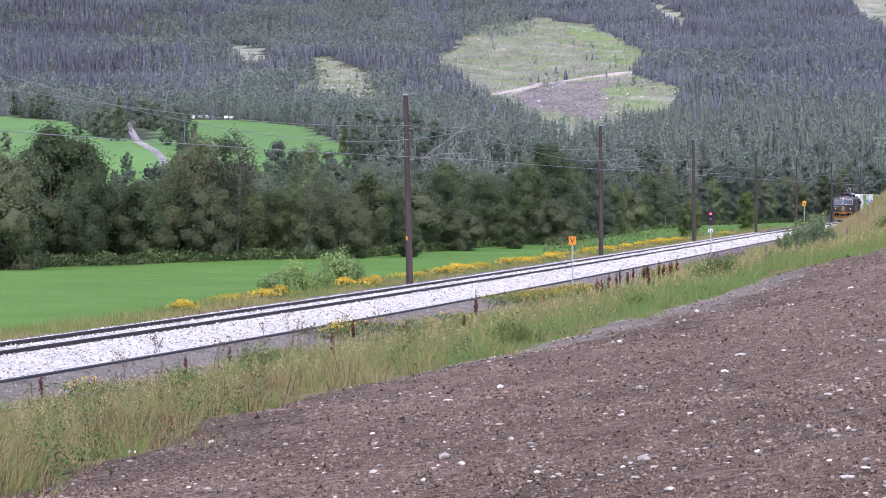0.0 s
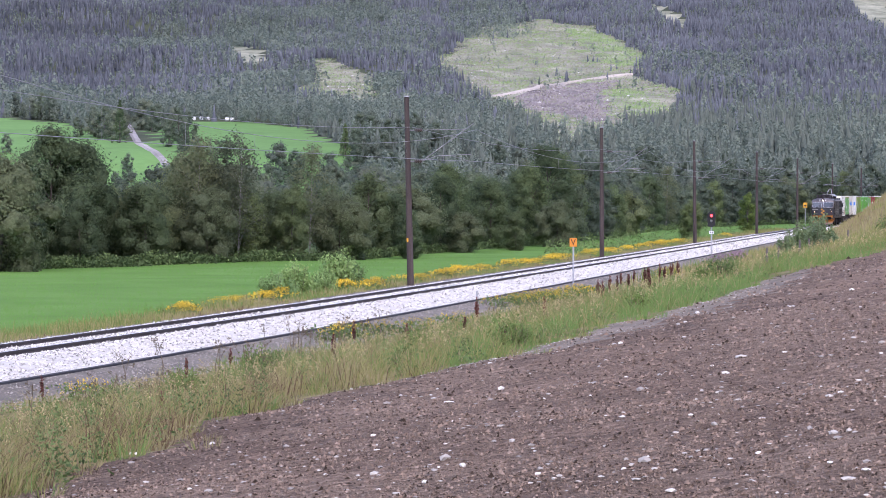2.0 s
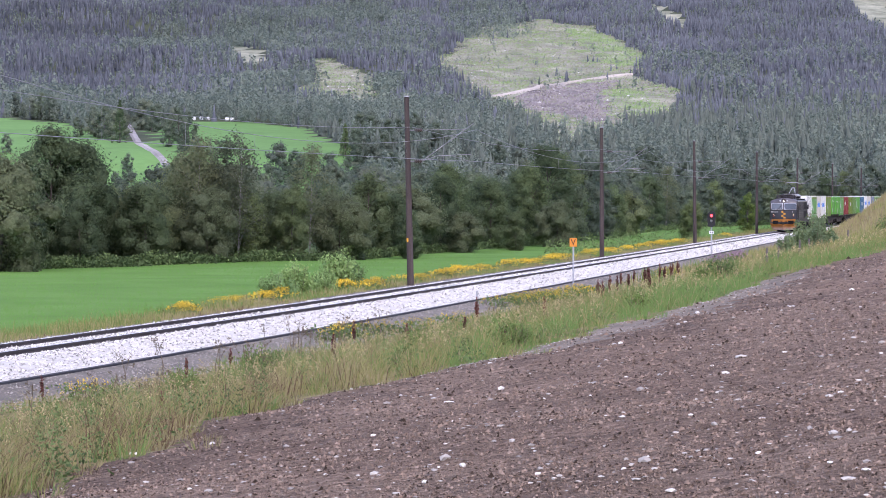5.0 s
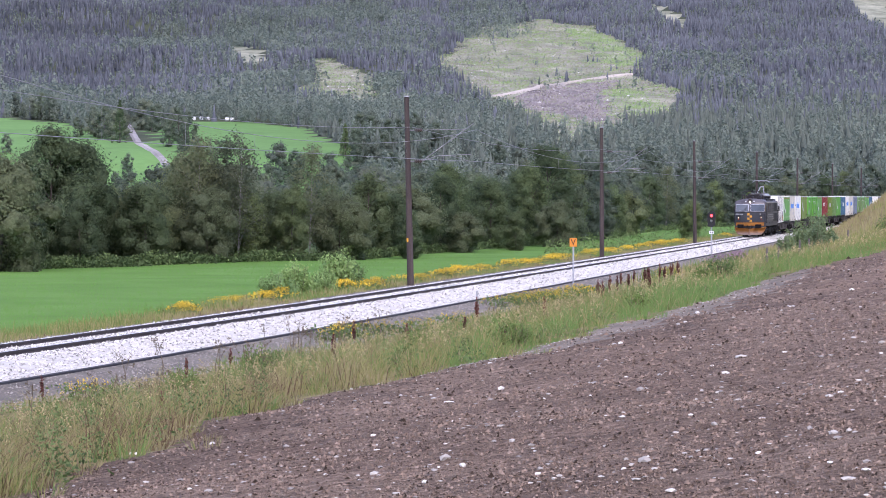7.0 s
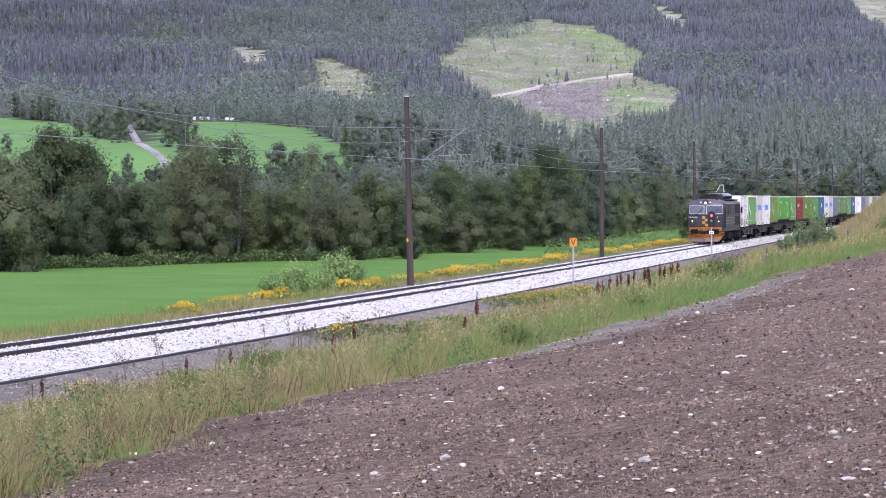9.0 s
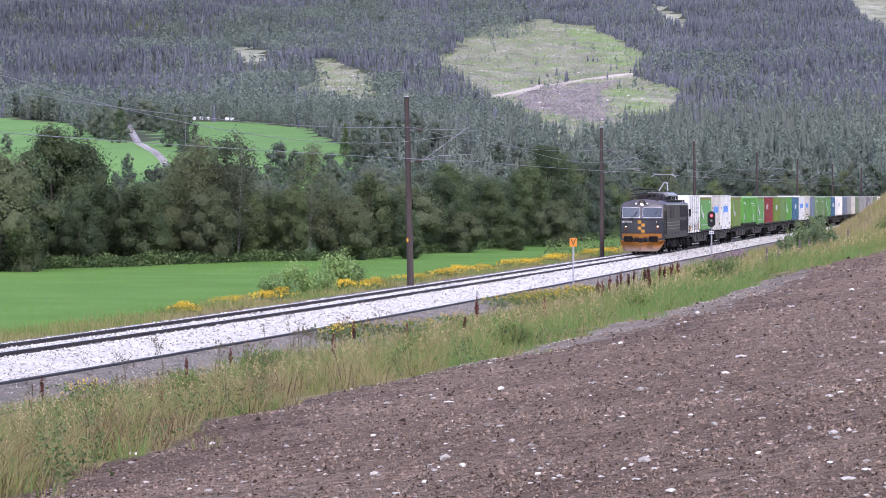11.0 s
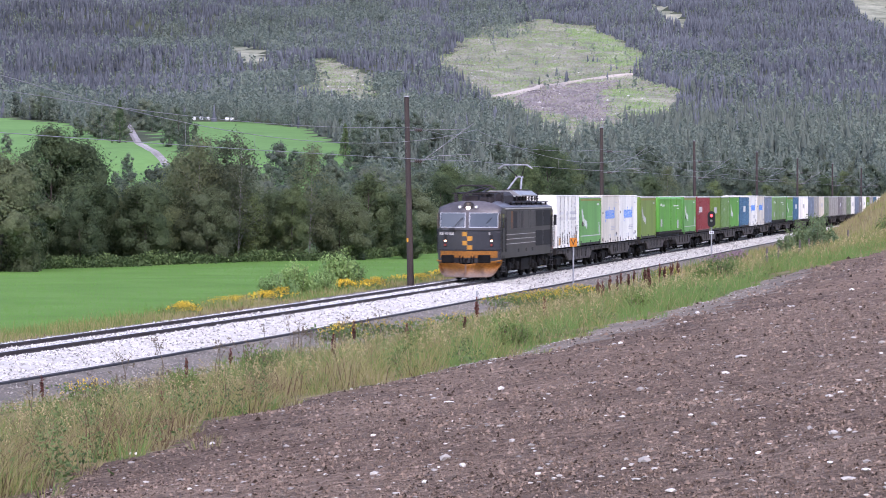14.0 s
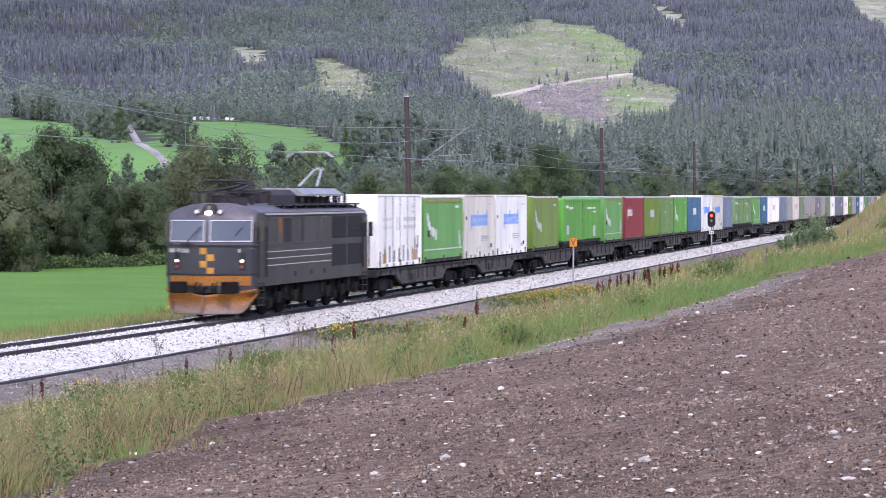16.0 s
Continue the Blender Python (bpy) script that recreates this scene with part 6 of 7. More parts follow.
        mk = MAT["white_mark"] if paint in ("red", "blue") else MAT["grey_mark"]
        mark_bars(c, mk, word_shapes(-h + 1.0, 2.75, 2.2, 0.42, 5) if paint == "red" else [(-1.0, 2.6, 0.9, 3.1)] if box_rng.random() < 0.6 else [(-1.2, 2.8, -0.9, 3.0), (h - 1.1, 3.5, h - 0.6, 3.6)], 1.289)
    return c


LOCO_S = 72.2          # where the locomotive's middle stands at the end
SPEED = 19.3
TRAIN = [(locomotive(), 0.0)]
LOAD = [(81.6, 88.75, "white", "ribbed"), (89.2, 96.6, "green", "curtain"), (97.05, 103.6, "ivory", "plain"), (104.0, 111.6, "white", "plain"), (113.4, 120.7, "olive", "curtain"), (122.4, 135.1, "bright_green", "reefer"),
        (136.6, 143.7, "green", "curtain"), (145.0, 153.3, "red", "box"), (153.9, 161.2, "olive", "box"), (161.9, 168.6, "dull_green", "box"), (169.2, 176.7, "bright_green", "curtain"), (177.6, 185.8, "blue", "box"),
        (186.8, 193.6, "white", "plain"), (194.4, 201.6, "ivory", "plain"), (202.6, 209.8, "grey_blue", "box"), (211.6, 227.2, "dull_green", "reefer"), (228.3, 235.8, "green", "curtain"), (236.8, 243.6, "blue", "box"),
        (244.6, 257.2, "white", "box")]
rest = ["grey_blue", "pale_grey", "ivory", "sage", "pale_grey", "pale_grey", "grey", "pale_grey", "sage", "white", "grey_blue", "grey", "white", "olive", "pale_grey", "blue", "white", "green", "grey", "pale_grey", "sage", "white", "green", "pale_grey", "grey", "green", "white", "pale_grey",
        "green", "olive", "pale_grey", "white", "green", "sage", "grey"]
s = 259.0
for k, paint in enumerate(rest):
    LOAD.append((s, s + 7.2, paint, "curtain" if "green" in paint else "box"))
    s += 7.75 if k % 2 == 0 else 8.6
SETS = [2, 2, 3, 2, 2, 2, 2, 2, 2] + [2] * 17
built = {}
for s0, s1, paint, style in LOAD:
    key = (round(s1 - s0, 1), paint, style)
    tall = 4.08 if style == "ribbed" or (paint in ("white", "ivory") and style == "plain") else 4.0 if style != "reefer" else 3.95
    if key in built:
        c = copy_thing(built[key], Matrix())
    else:
        c = built[key] = swap_body(s1 - s0, paint, style, tall, 1.2 if style != "reefer" else 1.38)
        if style == "reefer":
            part("support_frame", boxes((-(s1 - s0) / 2 + 0.4, -1.1, 1.19, (s1 - s0) / 2 - 0.4, -0.8, 1.42), (-(s1 - s0) / 2 + 0.4, 0.8, 1.19, (s1 - s0) / 2 - 0.4, 1.1, 1.42)), MAT["dark_gap"], c)
    TRAIN.append((c, (s0 + s1) / 2 - LOCO_S))
i = 0
wagons = {}
spots = []
for n in SETS:
    if i + n > len(LOAD):
        break
    a, b = LOAD[i][0] - 0.25, LOAD[i + n - 1][1] + 0.25
    i += n
    key = round((b - a) * 2) / 2
    if key in wagons:
        first = wagons[key]
        w = copy_thing(first, Matrix())
    else:
        w = wagons[key] = wagon(key, [-key / 2 + 2.0, key / 2 - 2.0] if key < 26 else [-key / 2 + 2.0, 0, key / 2 - 2.0])
    TRAIN.append((w, (a + b) / 2 - LOCO_S))


def train_pose(back, t):
    s_now = LOCO_S + SPEED * (16.0 - t) + back
    x_now, y_now = track(s_now, -0.7525)
    return pose(x_now, y_now, 0, 0, 0, 270 - heading(s_now))


# ---- plants and stones near the line ----
def tone_material(name, stops, rough=0.9, through=0.2, spec=0.1):
    """Colour by the tone that each piece carries."""
    m, nt, b = shader(name, stops[0][1], rough, 0, spec)
    at = nt.nodes.new("ShaderNodeAttribute")
    at.attribute_name = "tone"
    col = ramp(nt, at.outputs["Fac"], stops)
    nt.links.new(col.outputs[0], b.inputs["Base Color"])
    if through:
        t = nt.nodes.new("ShaderNodeBsdfTranslucent")
        k = nt.nodes.new("ShaderNodeMixShader")
        k.inputs[0].default_value = through
        nt.links.new(col.outputs[0], t.inputs[0])
        nt.links.new(b.outputs[0], k.inputs[1])
        nt.links.new(t.outputs[0], k.inputs[2])
        nt.links.new(k.outputs[0], nt.nodes["Material Output"].inputs[0])
    return m


MAT["grass"] = tone_material("verge_grass", [(0.0, (0.1, 0.065, 0.04)), (0.2, (0.265, 0.228, 0.125)), (0.4, (0.225, 0.22, 0.085)), (0.65, (0.115, 0.155, 0.045)), (0.86, (0.115, 0.205, 0.06)), (0.93, (0.095, 0.215, 0.045))])
MAT["herb"] = tone_material("tall_herbs", [(0.0, (0.06, 0.095, 0.038)), (0.5, (0.125, 0.18, 0.068)), (1.0, (0.21, 0.285, 0.11))])
MAT["dock"] = leafy("dock_seeds", (0.095, 0.036, 0.032), (0.19, 0.075, 0.06), 0.8, 0.1)
MAT["dry_stem"] = mottled("dry_stem", (0.14, 0.11, 0.07), 5, 0.3, 40, 0.9)
MAT["yellow_flower"] = leafy("yellow_flowers", (0.62, 0.42, 0.04), (0.75, 0.56, 0.09), 0.8, 0.2)
MAT["pink_flower"] = leafy("pink_flowers", (0.3, 0.19, 0.24), (0.42, 0.31, 0.36), 0.8, 0.2)
MAT["bush_leaf"] = leafy("shrub_leaves", (0.17, 0.275, 0.095), (0.33, 0.45, 0.18))
MAT["weed_leaf"] = leafy("weed_leaves", (0.09, 0.145, 0.045), (0.18, 0.25, 0.085))
MAT["sallow_leaf"] = leafy("grey_willow_leaves", (0.1, 0.15, 0.075), (0.21, 0.27, 0.14))
MAT["straw_leaf"] = leafy("straw_seed_heads", (0.3, 0.25, 0.15), (0.42, 0.36, 0.22))
MAT["stone"] = tone_material("field_stones", [(0.0, (0.2, 0.18, 0.16)), (0.6, (0.42, 0.395, 0.345)), (1.0, (0.68, 0.65, 0.58))], 0.9, 0.0, 0.2)
MAT["clod"] = tone_material("soil_clods", [(0.0, (0.035, 0.025, 0.018)), (0.5, (0.18, 0.13, 0.098)), (1.0, (0.29, 0.218, 0.168))], 0.95, 0.0, 0.1)
MAT["ballast_stone"] = tone_material("ballast_stones", [(0.0, (0.09, 0.088, 0.086)), (0.35, (0.34, 0.33, 0.3)), (1.0, (0.76, 0.74, 0.67))], 0.9, 0.0, 0.2)
MAT["straw"] = tone_material("straw_bits", [(0.0, (0.26, 0.2, 0.14)), (1.0, (0.52, 0.44, 0.33))], 0.9, 0.0, 0.1)


def blades(x, y, z, height, width, tone, rng, bend=0.35, lay=(0, 2 * np.pi)):
    """Grass: each blade a bent tapering strip of two faces."""
    n = len(x)
    a = rng.uniform(*lay, n)
    f = rng.normal(0, 0.5, n)
    side = np.stack([np.cos(f), np.sin(f), np.zeros(n)], -1) * (width / 2)[:, None]
    lean = np.stack([np.cos(a), np.sin(a), np.zeros(n)], -1) * (height * rng.uniform(0.05, bend, n))[:, None]
    base = np.stack([x, y, z - 0.03], -1)
    up = np.zeros((n, 3))
    up[:, 2] = height
    mid = base + up * 0.55 + lean * 0.35
    top = base + up * 0.97 + lean
    v = np.stack([base - side, base + side, mid + side * 0.8, mid - side * 0.8, top], 1).reshape(-1, 3)
    i = np.arange(n)[:, None] * 5
    tri = np.concatenate([i + [0, 1, 2], i + [0, 2, 3], i + [3, 2, 4]], 1).reshape(-1, 3)
    return v, tri, np.repeat(tone, 3)


def grass_normals(v, r, up=0.35):
    """Blades take the light of the sward that they stand in."""
    k = np.array([[0.0, -1.0, up]]) + r.normal(0, 0.35, (len(v) // 5, 3))
    return np.repeat(k, 5, 0)


rng = np.random.RandomState(77)


def tussocks(count, s0, s1, per, edge_gap=0.0):
    """Grass in tufts: blades fan out from each tuft, which has its own height and tone."""
    sc = np.exp(rng.uniform(np.log(s0), np.log(s1), count))
    qc = 2.7 + (field_edge(sc) - 2.6 - edge_gap) * rng.rand(count) ** 0.9 + np.where(rng.rand(count) < 0.06, rng.exponential(0.35, count), 0)
    xc, yc = track_many(sc, qc)
    keep = rng.rand(count) < np.clip((qc - 3.3) / 3.6, 0.05, 1.0)
    sc, qc, xc, yc = sc[keep], qc[keep], xc[keep], yc[keep]
    big, mid = waves(xc, yc, 9, 52), waves(xc, yc, 2.6, 58)
    lush = smooth(4.2, 0.8, field_edge(sc) - qc) * smooth(23, 31, sc)
    dead = smooth(45, 36, sc) * smooth(20, 26, sc) * smooth(7, 10, qc) * smooth(-0.4, 0.3, mid)
    tuft = rng.choice([-0.24, 0.0, 0.24], len(sc), p=[0.3, 0.4, 0.3])                  # straw, mixed or leafy tufts
    tone = np.clip(0.47 + tuft + 0.22 * big + 0.3 * mid * (1 - 0.5 * lush) + 0.5 * lush - 0.22 * smooth(6.5, 4.0, qc) - 0.4 * dead - 0.22 * smooth(24, 18, sc) + rng.normal(0, 0.08, len(sc)), 0, 1)
    tall = np.clip(0.41 + 0.14 * big + 0.26 * mid - 0.5 * tuft * (tuft > 0) + 0.1 * smooth(34, 22, sc) + rng.normal(0, 0.15, len(sc)), 0.1, 1.0) * (0.5 + 0.5 * smooth(3, 6.5, qc)) * (1 - 0.55 * smooth(0.7, -0.4, field_edge(sc) - qc))
    m = len(sc)
    wide = 0.06 + 0.1 * rng.rand(m) + tall * 0.12
    n = m * per
    rep = lambda v: np.repeat(v, per)
    a, rad = rng.uniform(0, 6.3, n), np.sqrt(rng.rand(n))
    ox, oy = np.cos(a) * rad * rep(wide), np.sin(a) * rad * rep(wide)
    x, y = rep(xc) + ox, rep(yc) + oy
    s, q = sq_of(x, y)
    stalk = rng.rand(n) < 0.09
    h = rep(tall) * rng.uniform(0.45, 1.1, n) * np.where(stalk, 1.25, 1.0)
    f = rng.normal(0, 0.6, n)
    w = rng.uniform(0.0035, 0.009, n) * (1 + rep(sc) / 60)
    side = np.stack([np.cos(f), np.sin(f), np.zeros(n)], -1) * (w / 2)[:, None]
    out = (h * rng.uniform(0.2, 1.25, n) * (0.4 + rad))[:, None] * np.stack([np.cos(a + rng.normal(0, 0.5, n)), np.sin(a), np.zeros(n)], -1)
    base = np.stack([x, y, ground_z(s, q) - 0.03], -1)
    up = np.zeros((n, 3))
    up[:, 2] = h
    midp, top = base + up * 0.6 + out * 0.3, base + up * rng.uniform(0.8, 1.0, n)[:, None] + out
    v = np.stack([base - side, base + side, midp + side * 0.8, midp - side * 0.8, top], 1).reshape(-1, 3)
    i = np.arange(n)[:, None] * 5
    tri = np.concatenate([i + [0, 1, 2], i + [0, 2, 3], i + [3, 2, 4]], 1).reshape(-1, 3)
    t = np.where(stalk, rng.normal(0.26, 0.08, n), rep(tone) + rng.normal(0, 0.17, n)).clip(0, 0.86)
    return v, tri, np.repeat(t, 3)


v, f, t = tussocks(8200, 9, 150, 22)
tagged(new("verge_grass", mesh_of("verge_grass", v, f, [MAT["grass"]], tone=t, normals=grass_normals(v, np.random.RandomState(3)))), "tufts of mixed green and straw-coloured grass on the verge", "grass", kind="stuff")

# pale seed heads that hang over the grass
m = 2600
sc = np.exp(rng.uniform(np.log(16), np.log(150), m))
qc = 5.6 + (field_edge(sc) - 5.8) * rng.rand(m)
x, y = track_many(sc, qc)
keep = rng.rand(m) < 0.45 + 0.5 * waves(x, y, 6, 57)
sc, qc, x, y = sc[keep], qc[keep], x[keep], y[keep]
m = len(sc)
tips = np.stack([x, y, ground_z(sc, qc) + rng.uniform(0.4, 0.75, m) * (0.55 + 0.45 * smooth(4, 7.5, qc))], -1)
heads = np.repeat(tips, 12, 0) + rng.normal(0, 1, (m * 12, 3)) * np.array([0.025, 0.025, 0.06])
v = leaf_quads(heads, 0.011 * (1 + np.repeat(sc, 12) / 70), rng, 0.8, 2.4)
tagged(new("seed_heads", mesh_of("seed_heads", v, quads(len(heads)), [MAT["straw_leaf"]])), "pale straw-coloured grass seed heads over the verge", "grass", kind="stuff")

# the mown meadow's short grass
n = 36000
y = 1 / rng.uniform(1 / 235, 1 / 70, n)
x = rng.uniform(-0.19, 0.08, n) * y
s, q = sq_of(x, y)
keep = (q < -9.5) & (y < np.interp(x, WOOD_EDGE_X, WOOD_EDGE_Y) - 1)
x, y, s, q = x[keep], y[keep], s[keep], q[keep]
v, f, t = blades(x, y, ground_z(s, q), rng.uniform(0.06, 0.16, len(x)), rng.uniform(0.02, 0.05, len(x)) * (y / 100), np.clip(rng.normal(0.93, 0.05, len(x)) + 0.04 * waves(x, y, 6, 91), 0, 1), rng, 1.6, (0.5, 2.6))
tagged(new("meadow_grass", mesh_of("meadow_grass", v, f, [MAT["grass"]], tone=t, normals=grass_normals(v, np.random.RandomState(3), 2.0))), "short fresh green grass of the mown meadow", "grass", kind="stuff")

# broad-leaved weeds among the tufts: each a stem whose leaves shrink upwards
m, per = 620, 84
sc = np.exp(rng.uniform(np.log(12), np.log(150), m))
qc = 4.4 + (field_edge(sc) - 4.3) * rng.rand(m) ** 0.8
thick = waves(*track_many(sc, qc), 5, 59)
keep = rng.rand(m) < 0.45 + 0.45 * thick + 0.3 * smooth(34, 24, sc)
sc, qc = sc[keep], qc[keep]
m = len(sc)
high = rng.uniform(0.18, 0.75, m) * (0.75 + 0.35 * smooth(40, 22, sc))
x, y = track_many(np.repeat(sc, per), np.repeat(qc, per))
f = rng.rand(m * per) ** 0.8
wide = np.repeat(rng.uniform(0.09, 0.24, m), per) * (1.1 - 0.7 * f)
x, y = x + rng.normal(0, 1, len(x)) * wide, y + rng.normal(0, 1, len(x)) * wide
c = np.stack([x, y, ground_z(*sq_of(x, y)) + f * np.repeat(high, per)], -1)
v = leaf_quads(c, 0.03 * (1.3 - 0.7 * f), rng, -0.1, 2.1)
tagged(new("verge_weeds", mesh_of("verge_weeds", v, quads(len(c)), [MAT["herb"]], tone=np.clip(np.repeat(np.clip(rng.normal(0.5, 0.25, m), 0, 1), per) + rng.normal(0, 0.1, m * per), 0, 1))), "clumps of broad-leaved weeds among the verge grass", "weeds", kind="stuff")

n = 42000
s = rng.uniform(120, 330, n)
q = 4 + rng.rand(n) * 34
x, y = track_many(s, q)
keep = q < field_edge(s)
s, q, x, y = s[keep], q[keep], x[keep], y[keep]
dry = smooth(185, 230, y) * smooth(15, 10, q)
tone = np.clip(0.45 + 0.25 * waves(x, y, 14, 53) - 0.24 * dry + rng.normal(0, 0.13, len(s)), 0.12, 0.8)
v, f, t = blades(x, y, ground_z(s, q), np.clip(rng.normal(0.55, 0.15, len(s)), 0.2, 1.0), rng.uniform(0.03, 0.06, len(s)), tone, rng, 0.5)
tagged(new("bank_grass", mesh_of("bank_grass", v, f, [MAT["grass"]], tone=t, normals=grass_normals(v, np.random.RandomState(3)))), "rough drying grass on the bank by the cutting", "grass", kind="stuff")

n = 52000
s = np.exp(rng.uniform(np.log(36), np.log(330), n))
q = -4.1 - 0.6 * (s > 90) - rng.gamma(2.0, 1.3, n)
x, y = track_many(s, q)
tone = np.clip(0.5 + 0.3 * waves(x, y, 8, 54) + 0.1 * (-q - 6) + rng.normal(0, 0.15, n), 0, 1)
v, f, t = blades(x, y, ground_z(s, q), np.clip(rng.normal(0.3, 0.16, n) + 0.12 * waves(x, y, 3, 56), 0.05, 0.9) * (0.35 + 0.65 * smooth(4.3, 7, -q)), rng.uniform(0.008, 0.018, n) * (1 + s / 110), tone, rng, 0.5)
tagged(new("lineside_grass", mesh_of("lineside_grass", v, f, [MAT["grass"]], tone=t, normals=grass_normals(v, np.random.RandomState(3)))), "tall grass and herbs between the track and the meadow", "grass", kind="stuff")

# herbs and scrub at the foot of the wood and beyond the masts
n = 60000
b = rng.uniform(-0.19, 0.165, n)
y0 = np.full(n, 220.0)
for _ in range(10):
    y0 = np.interp(b * y0, WOOD_EDGE_X, WOOD_EDGE_Y)
y = y0 + rng.normal(-0.5, 1.0, n)
far = rng.rand(n) < 0.5
b[far] = rng.uniform(0.04, 0.16, far.sum())
y[far] = 1 / rng.uniform(1 / 430, 1 / 190, far.sum())
x = b * y
s, q = sq_of(x, y)
lump = waves(x, y, 5, 55)
keep = (q < -9.5) & (~far | (y < np.interp(x, WOOD_EDGE_X, WOOD_EDGE_Y) + 3)) & (~far | (rng.rand(n) < 0.55 + 0.5 * lump) & ((y > 235) | (q > -13)))
x, y, s, q, lump, far = x[keep], y[keep], s[keep], q[keep], lump[keep], far[keep]
z = ground_z(s, q) + rng.rand(len(x)) * np.clip(0.9 + 0.5 * lump, 0.3, 1.6) * np.where(far, 1.0, 0.9)
v = leaf_quads(np.stack([x, y, z], -1), 0.13, rng, 0.2)
tagged(new("herb_scrub", mesh_of("herb_scrub", v, quads(len(x)), [MAT["herb"]], tone=np.clip(0.45 + 0.3 * lump + np.where(far, 0.05, -0.3) + rng.normal(0, 0.2, len(x)), 0, 1))),
       "waist-high green herbs and scrub before the wood", "scrub", kind="stuff")


def dock_plant(seed, height):
    """A dock gone to seed: a ribbed stem with whorls of rust-red seeds and a few low leaves."""
    r = np.random.RandomState(seed)
    tubes = [(np.array([[0, 0, -0.05], [0.02, 0, height * 0.5], [r.normal(0, 0.04), r.normal(0, 0.04), height]]), np.array([0.012, 0.009, 0.005]))]
    pts = []
    for k in range(r.randint(3, 6)):
        z0, a = height * r.uniform(0.4, 0.6), r.uniform(0, 6.3)
        tip = np.array([math.cos(a) * 0.055, math.sin(a) * 0.055, z0 + height * r.uniform(0.25, 0.35)])
        tubes.append((np.array([[0.015, 0, z0], tip]), np.array([0.006, 0.003])))
        t = r.rand(40)[:, None]
        pts.append(np.array([[0.015, 0, z0]]) * (1 - t) + tip * t + r.normal(0, 0.011, (40, 3)))
    t = r.uniform(0.5, 1.02, 110)[:, None]
    pts.append(np.array([[0, 0, height]]) * t + r.normal(0, 0.015, (110, 3)))
    pts = np.concatenate(pts)
    v = leaf_quads(pts, 0.035, r, 0.2, 1.2)
    leaves = leaf_quads(np.stack([r.normal(0, 0.09, 14), r.normal(0, 0.09, 14), r.uniform(0.02, 0.22, 14)], -1), 0.12, r, -0.5, 2.2)
    return tubes_mesh("stem", tubes, MAT["dry_stem"]), mesh_of("seed_head", v, quads(len(pts)), [MAT["dock"]]), mesh_of("leaf", leaves, quads(14), [MAT["weed_leaf"]])


docks = [dock_plant(k, h) for k, h in ((1, 0.85), (2, 1.0), (3, 0.75), (4, 0.9))]
for k, (s_d, q_d) in enumerate(((37.1, 5.6), (22.5, 14.4), (48.5, 5.7), (42.2, 6.9), (55.4, 8.5), (56.6, 6.6), (60.6, 8.9), (82.1, 9.1), (81.4, 9.4), (83.6, 9.6), (84.5, 8.8), (88.5, 8.5), (98.0, 7.8), (99.5, 7.2),
                                 (101.7, 7.2), (103.4, 7.9), (107.5, 6.6), (98.7, 8.4), (105.0, 7.6), (108.6, 7.1), (110.2, 7.7), (102.1, 8.6), (114.8, 7.1), (113.2, 7.6), (118.5, 7.0), (116.6, 7.5), (120.2, 7.1), (69.7, 13.0), (48.7, 8.4), (66.0, 8.0), (74.0, 8.6))):
    x, y = track(s_d, q_d)
    d = empty("dock_plant", "rust-red dock plant gone to seed in the grass", "weed", "dock plants", pose(x, y, float(ground_z(s_d, q_d)), 0, 0, k * 77) @ Matrix.Scale(0.9 if k == 0 else 0.5 if k == 1 else 0.95 if k < 7 else 1.15, 4))
    for name, me in zip(("stem", "seed_head", "leaf"), docks[k % 4]):
        o = new(name, me)
        o.parent = d
        if name != "stem":
            tagged(o, kind="stuff")


def flower_clump(seed, width, height, heads, mat, size=0.05, leaves=260):
    r = np.random.RandomState(seed)
    p = r.normal(0, 0.4, (heads, 2)) * width
    h = height * r.uniform(0.6, 1.05, heads) * np.exp(-0.5 * (p ** 2).sum(1) / width ** 2)
    c = np.repeat(np.stack([p[:, 0], p[:, 1], h], -1), 5, axis=0) + r.normal(0, 0.035, (heads * 5, 3))
    low = np.stack([*(r.normal(0, 0.45, (leaves, 2)) * width).T, r.uniform(0.0, height * 0.75, leaves)], -1)
    v1, v2 = leaf_quads(c, size, r, 0, 1.2), leaf_quads(low, 0.05, r, 0.2, 2.4)
    stems = [(np.array([[a * 0.8, b * 0.8, 0], [a, b, z]]), np.array([0.006, 0.004])) for (a, b), z in list(zip(p, h))[:40]]
    return mesh_of("flower_heads", v1, quads(len(c)), [mat]), mesh_of("leaves", v2, quads(leaves), [MAT["weed_leaf"]]), tubes_mesh("stems", stems, MAT["dry_stem"])


clumps = [flower_clump(k, w, h, n, MAT["yellow_flower"]) for k, w, h, n in ((1, 1.0, 0.55, 130), (2, 0.7, 0.6, 90), (3, 1.3, 0.5, 160))]
thin = [flower_clump(k, 1.0, 0.5, 34, MAT["yellow_flower"], 0.031) for k in (5, 6)]
far_s = (78.1, 79.1, 87.8, 89.8, 92.4, 104.9, 107.7, 110.6, 117.5, 123.7, 129.7, 132.9, 147.3, 150.3, 153.4, 156.7, 160.0, 164.7, 183.4, 186.0, 189.4, 202.6, 210, 221.7, 226, 230.3, 236, 265.4) + tuple(104 + 3.1 * k + 1.2 * math.sin(k * 2.3) for k in range(0, 42, 2))
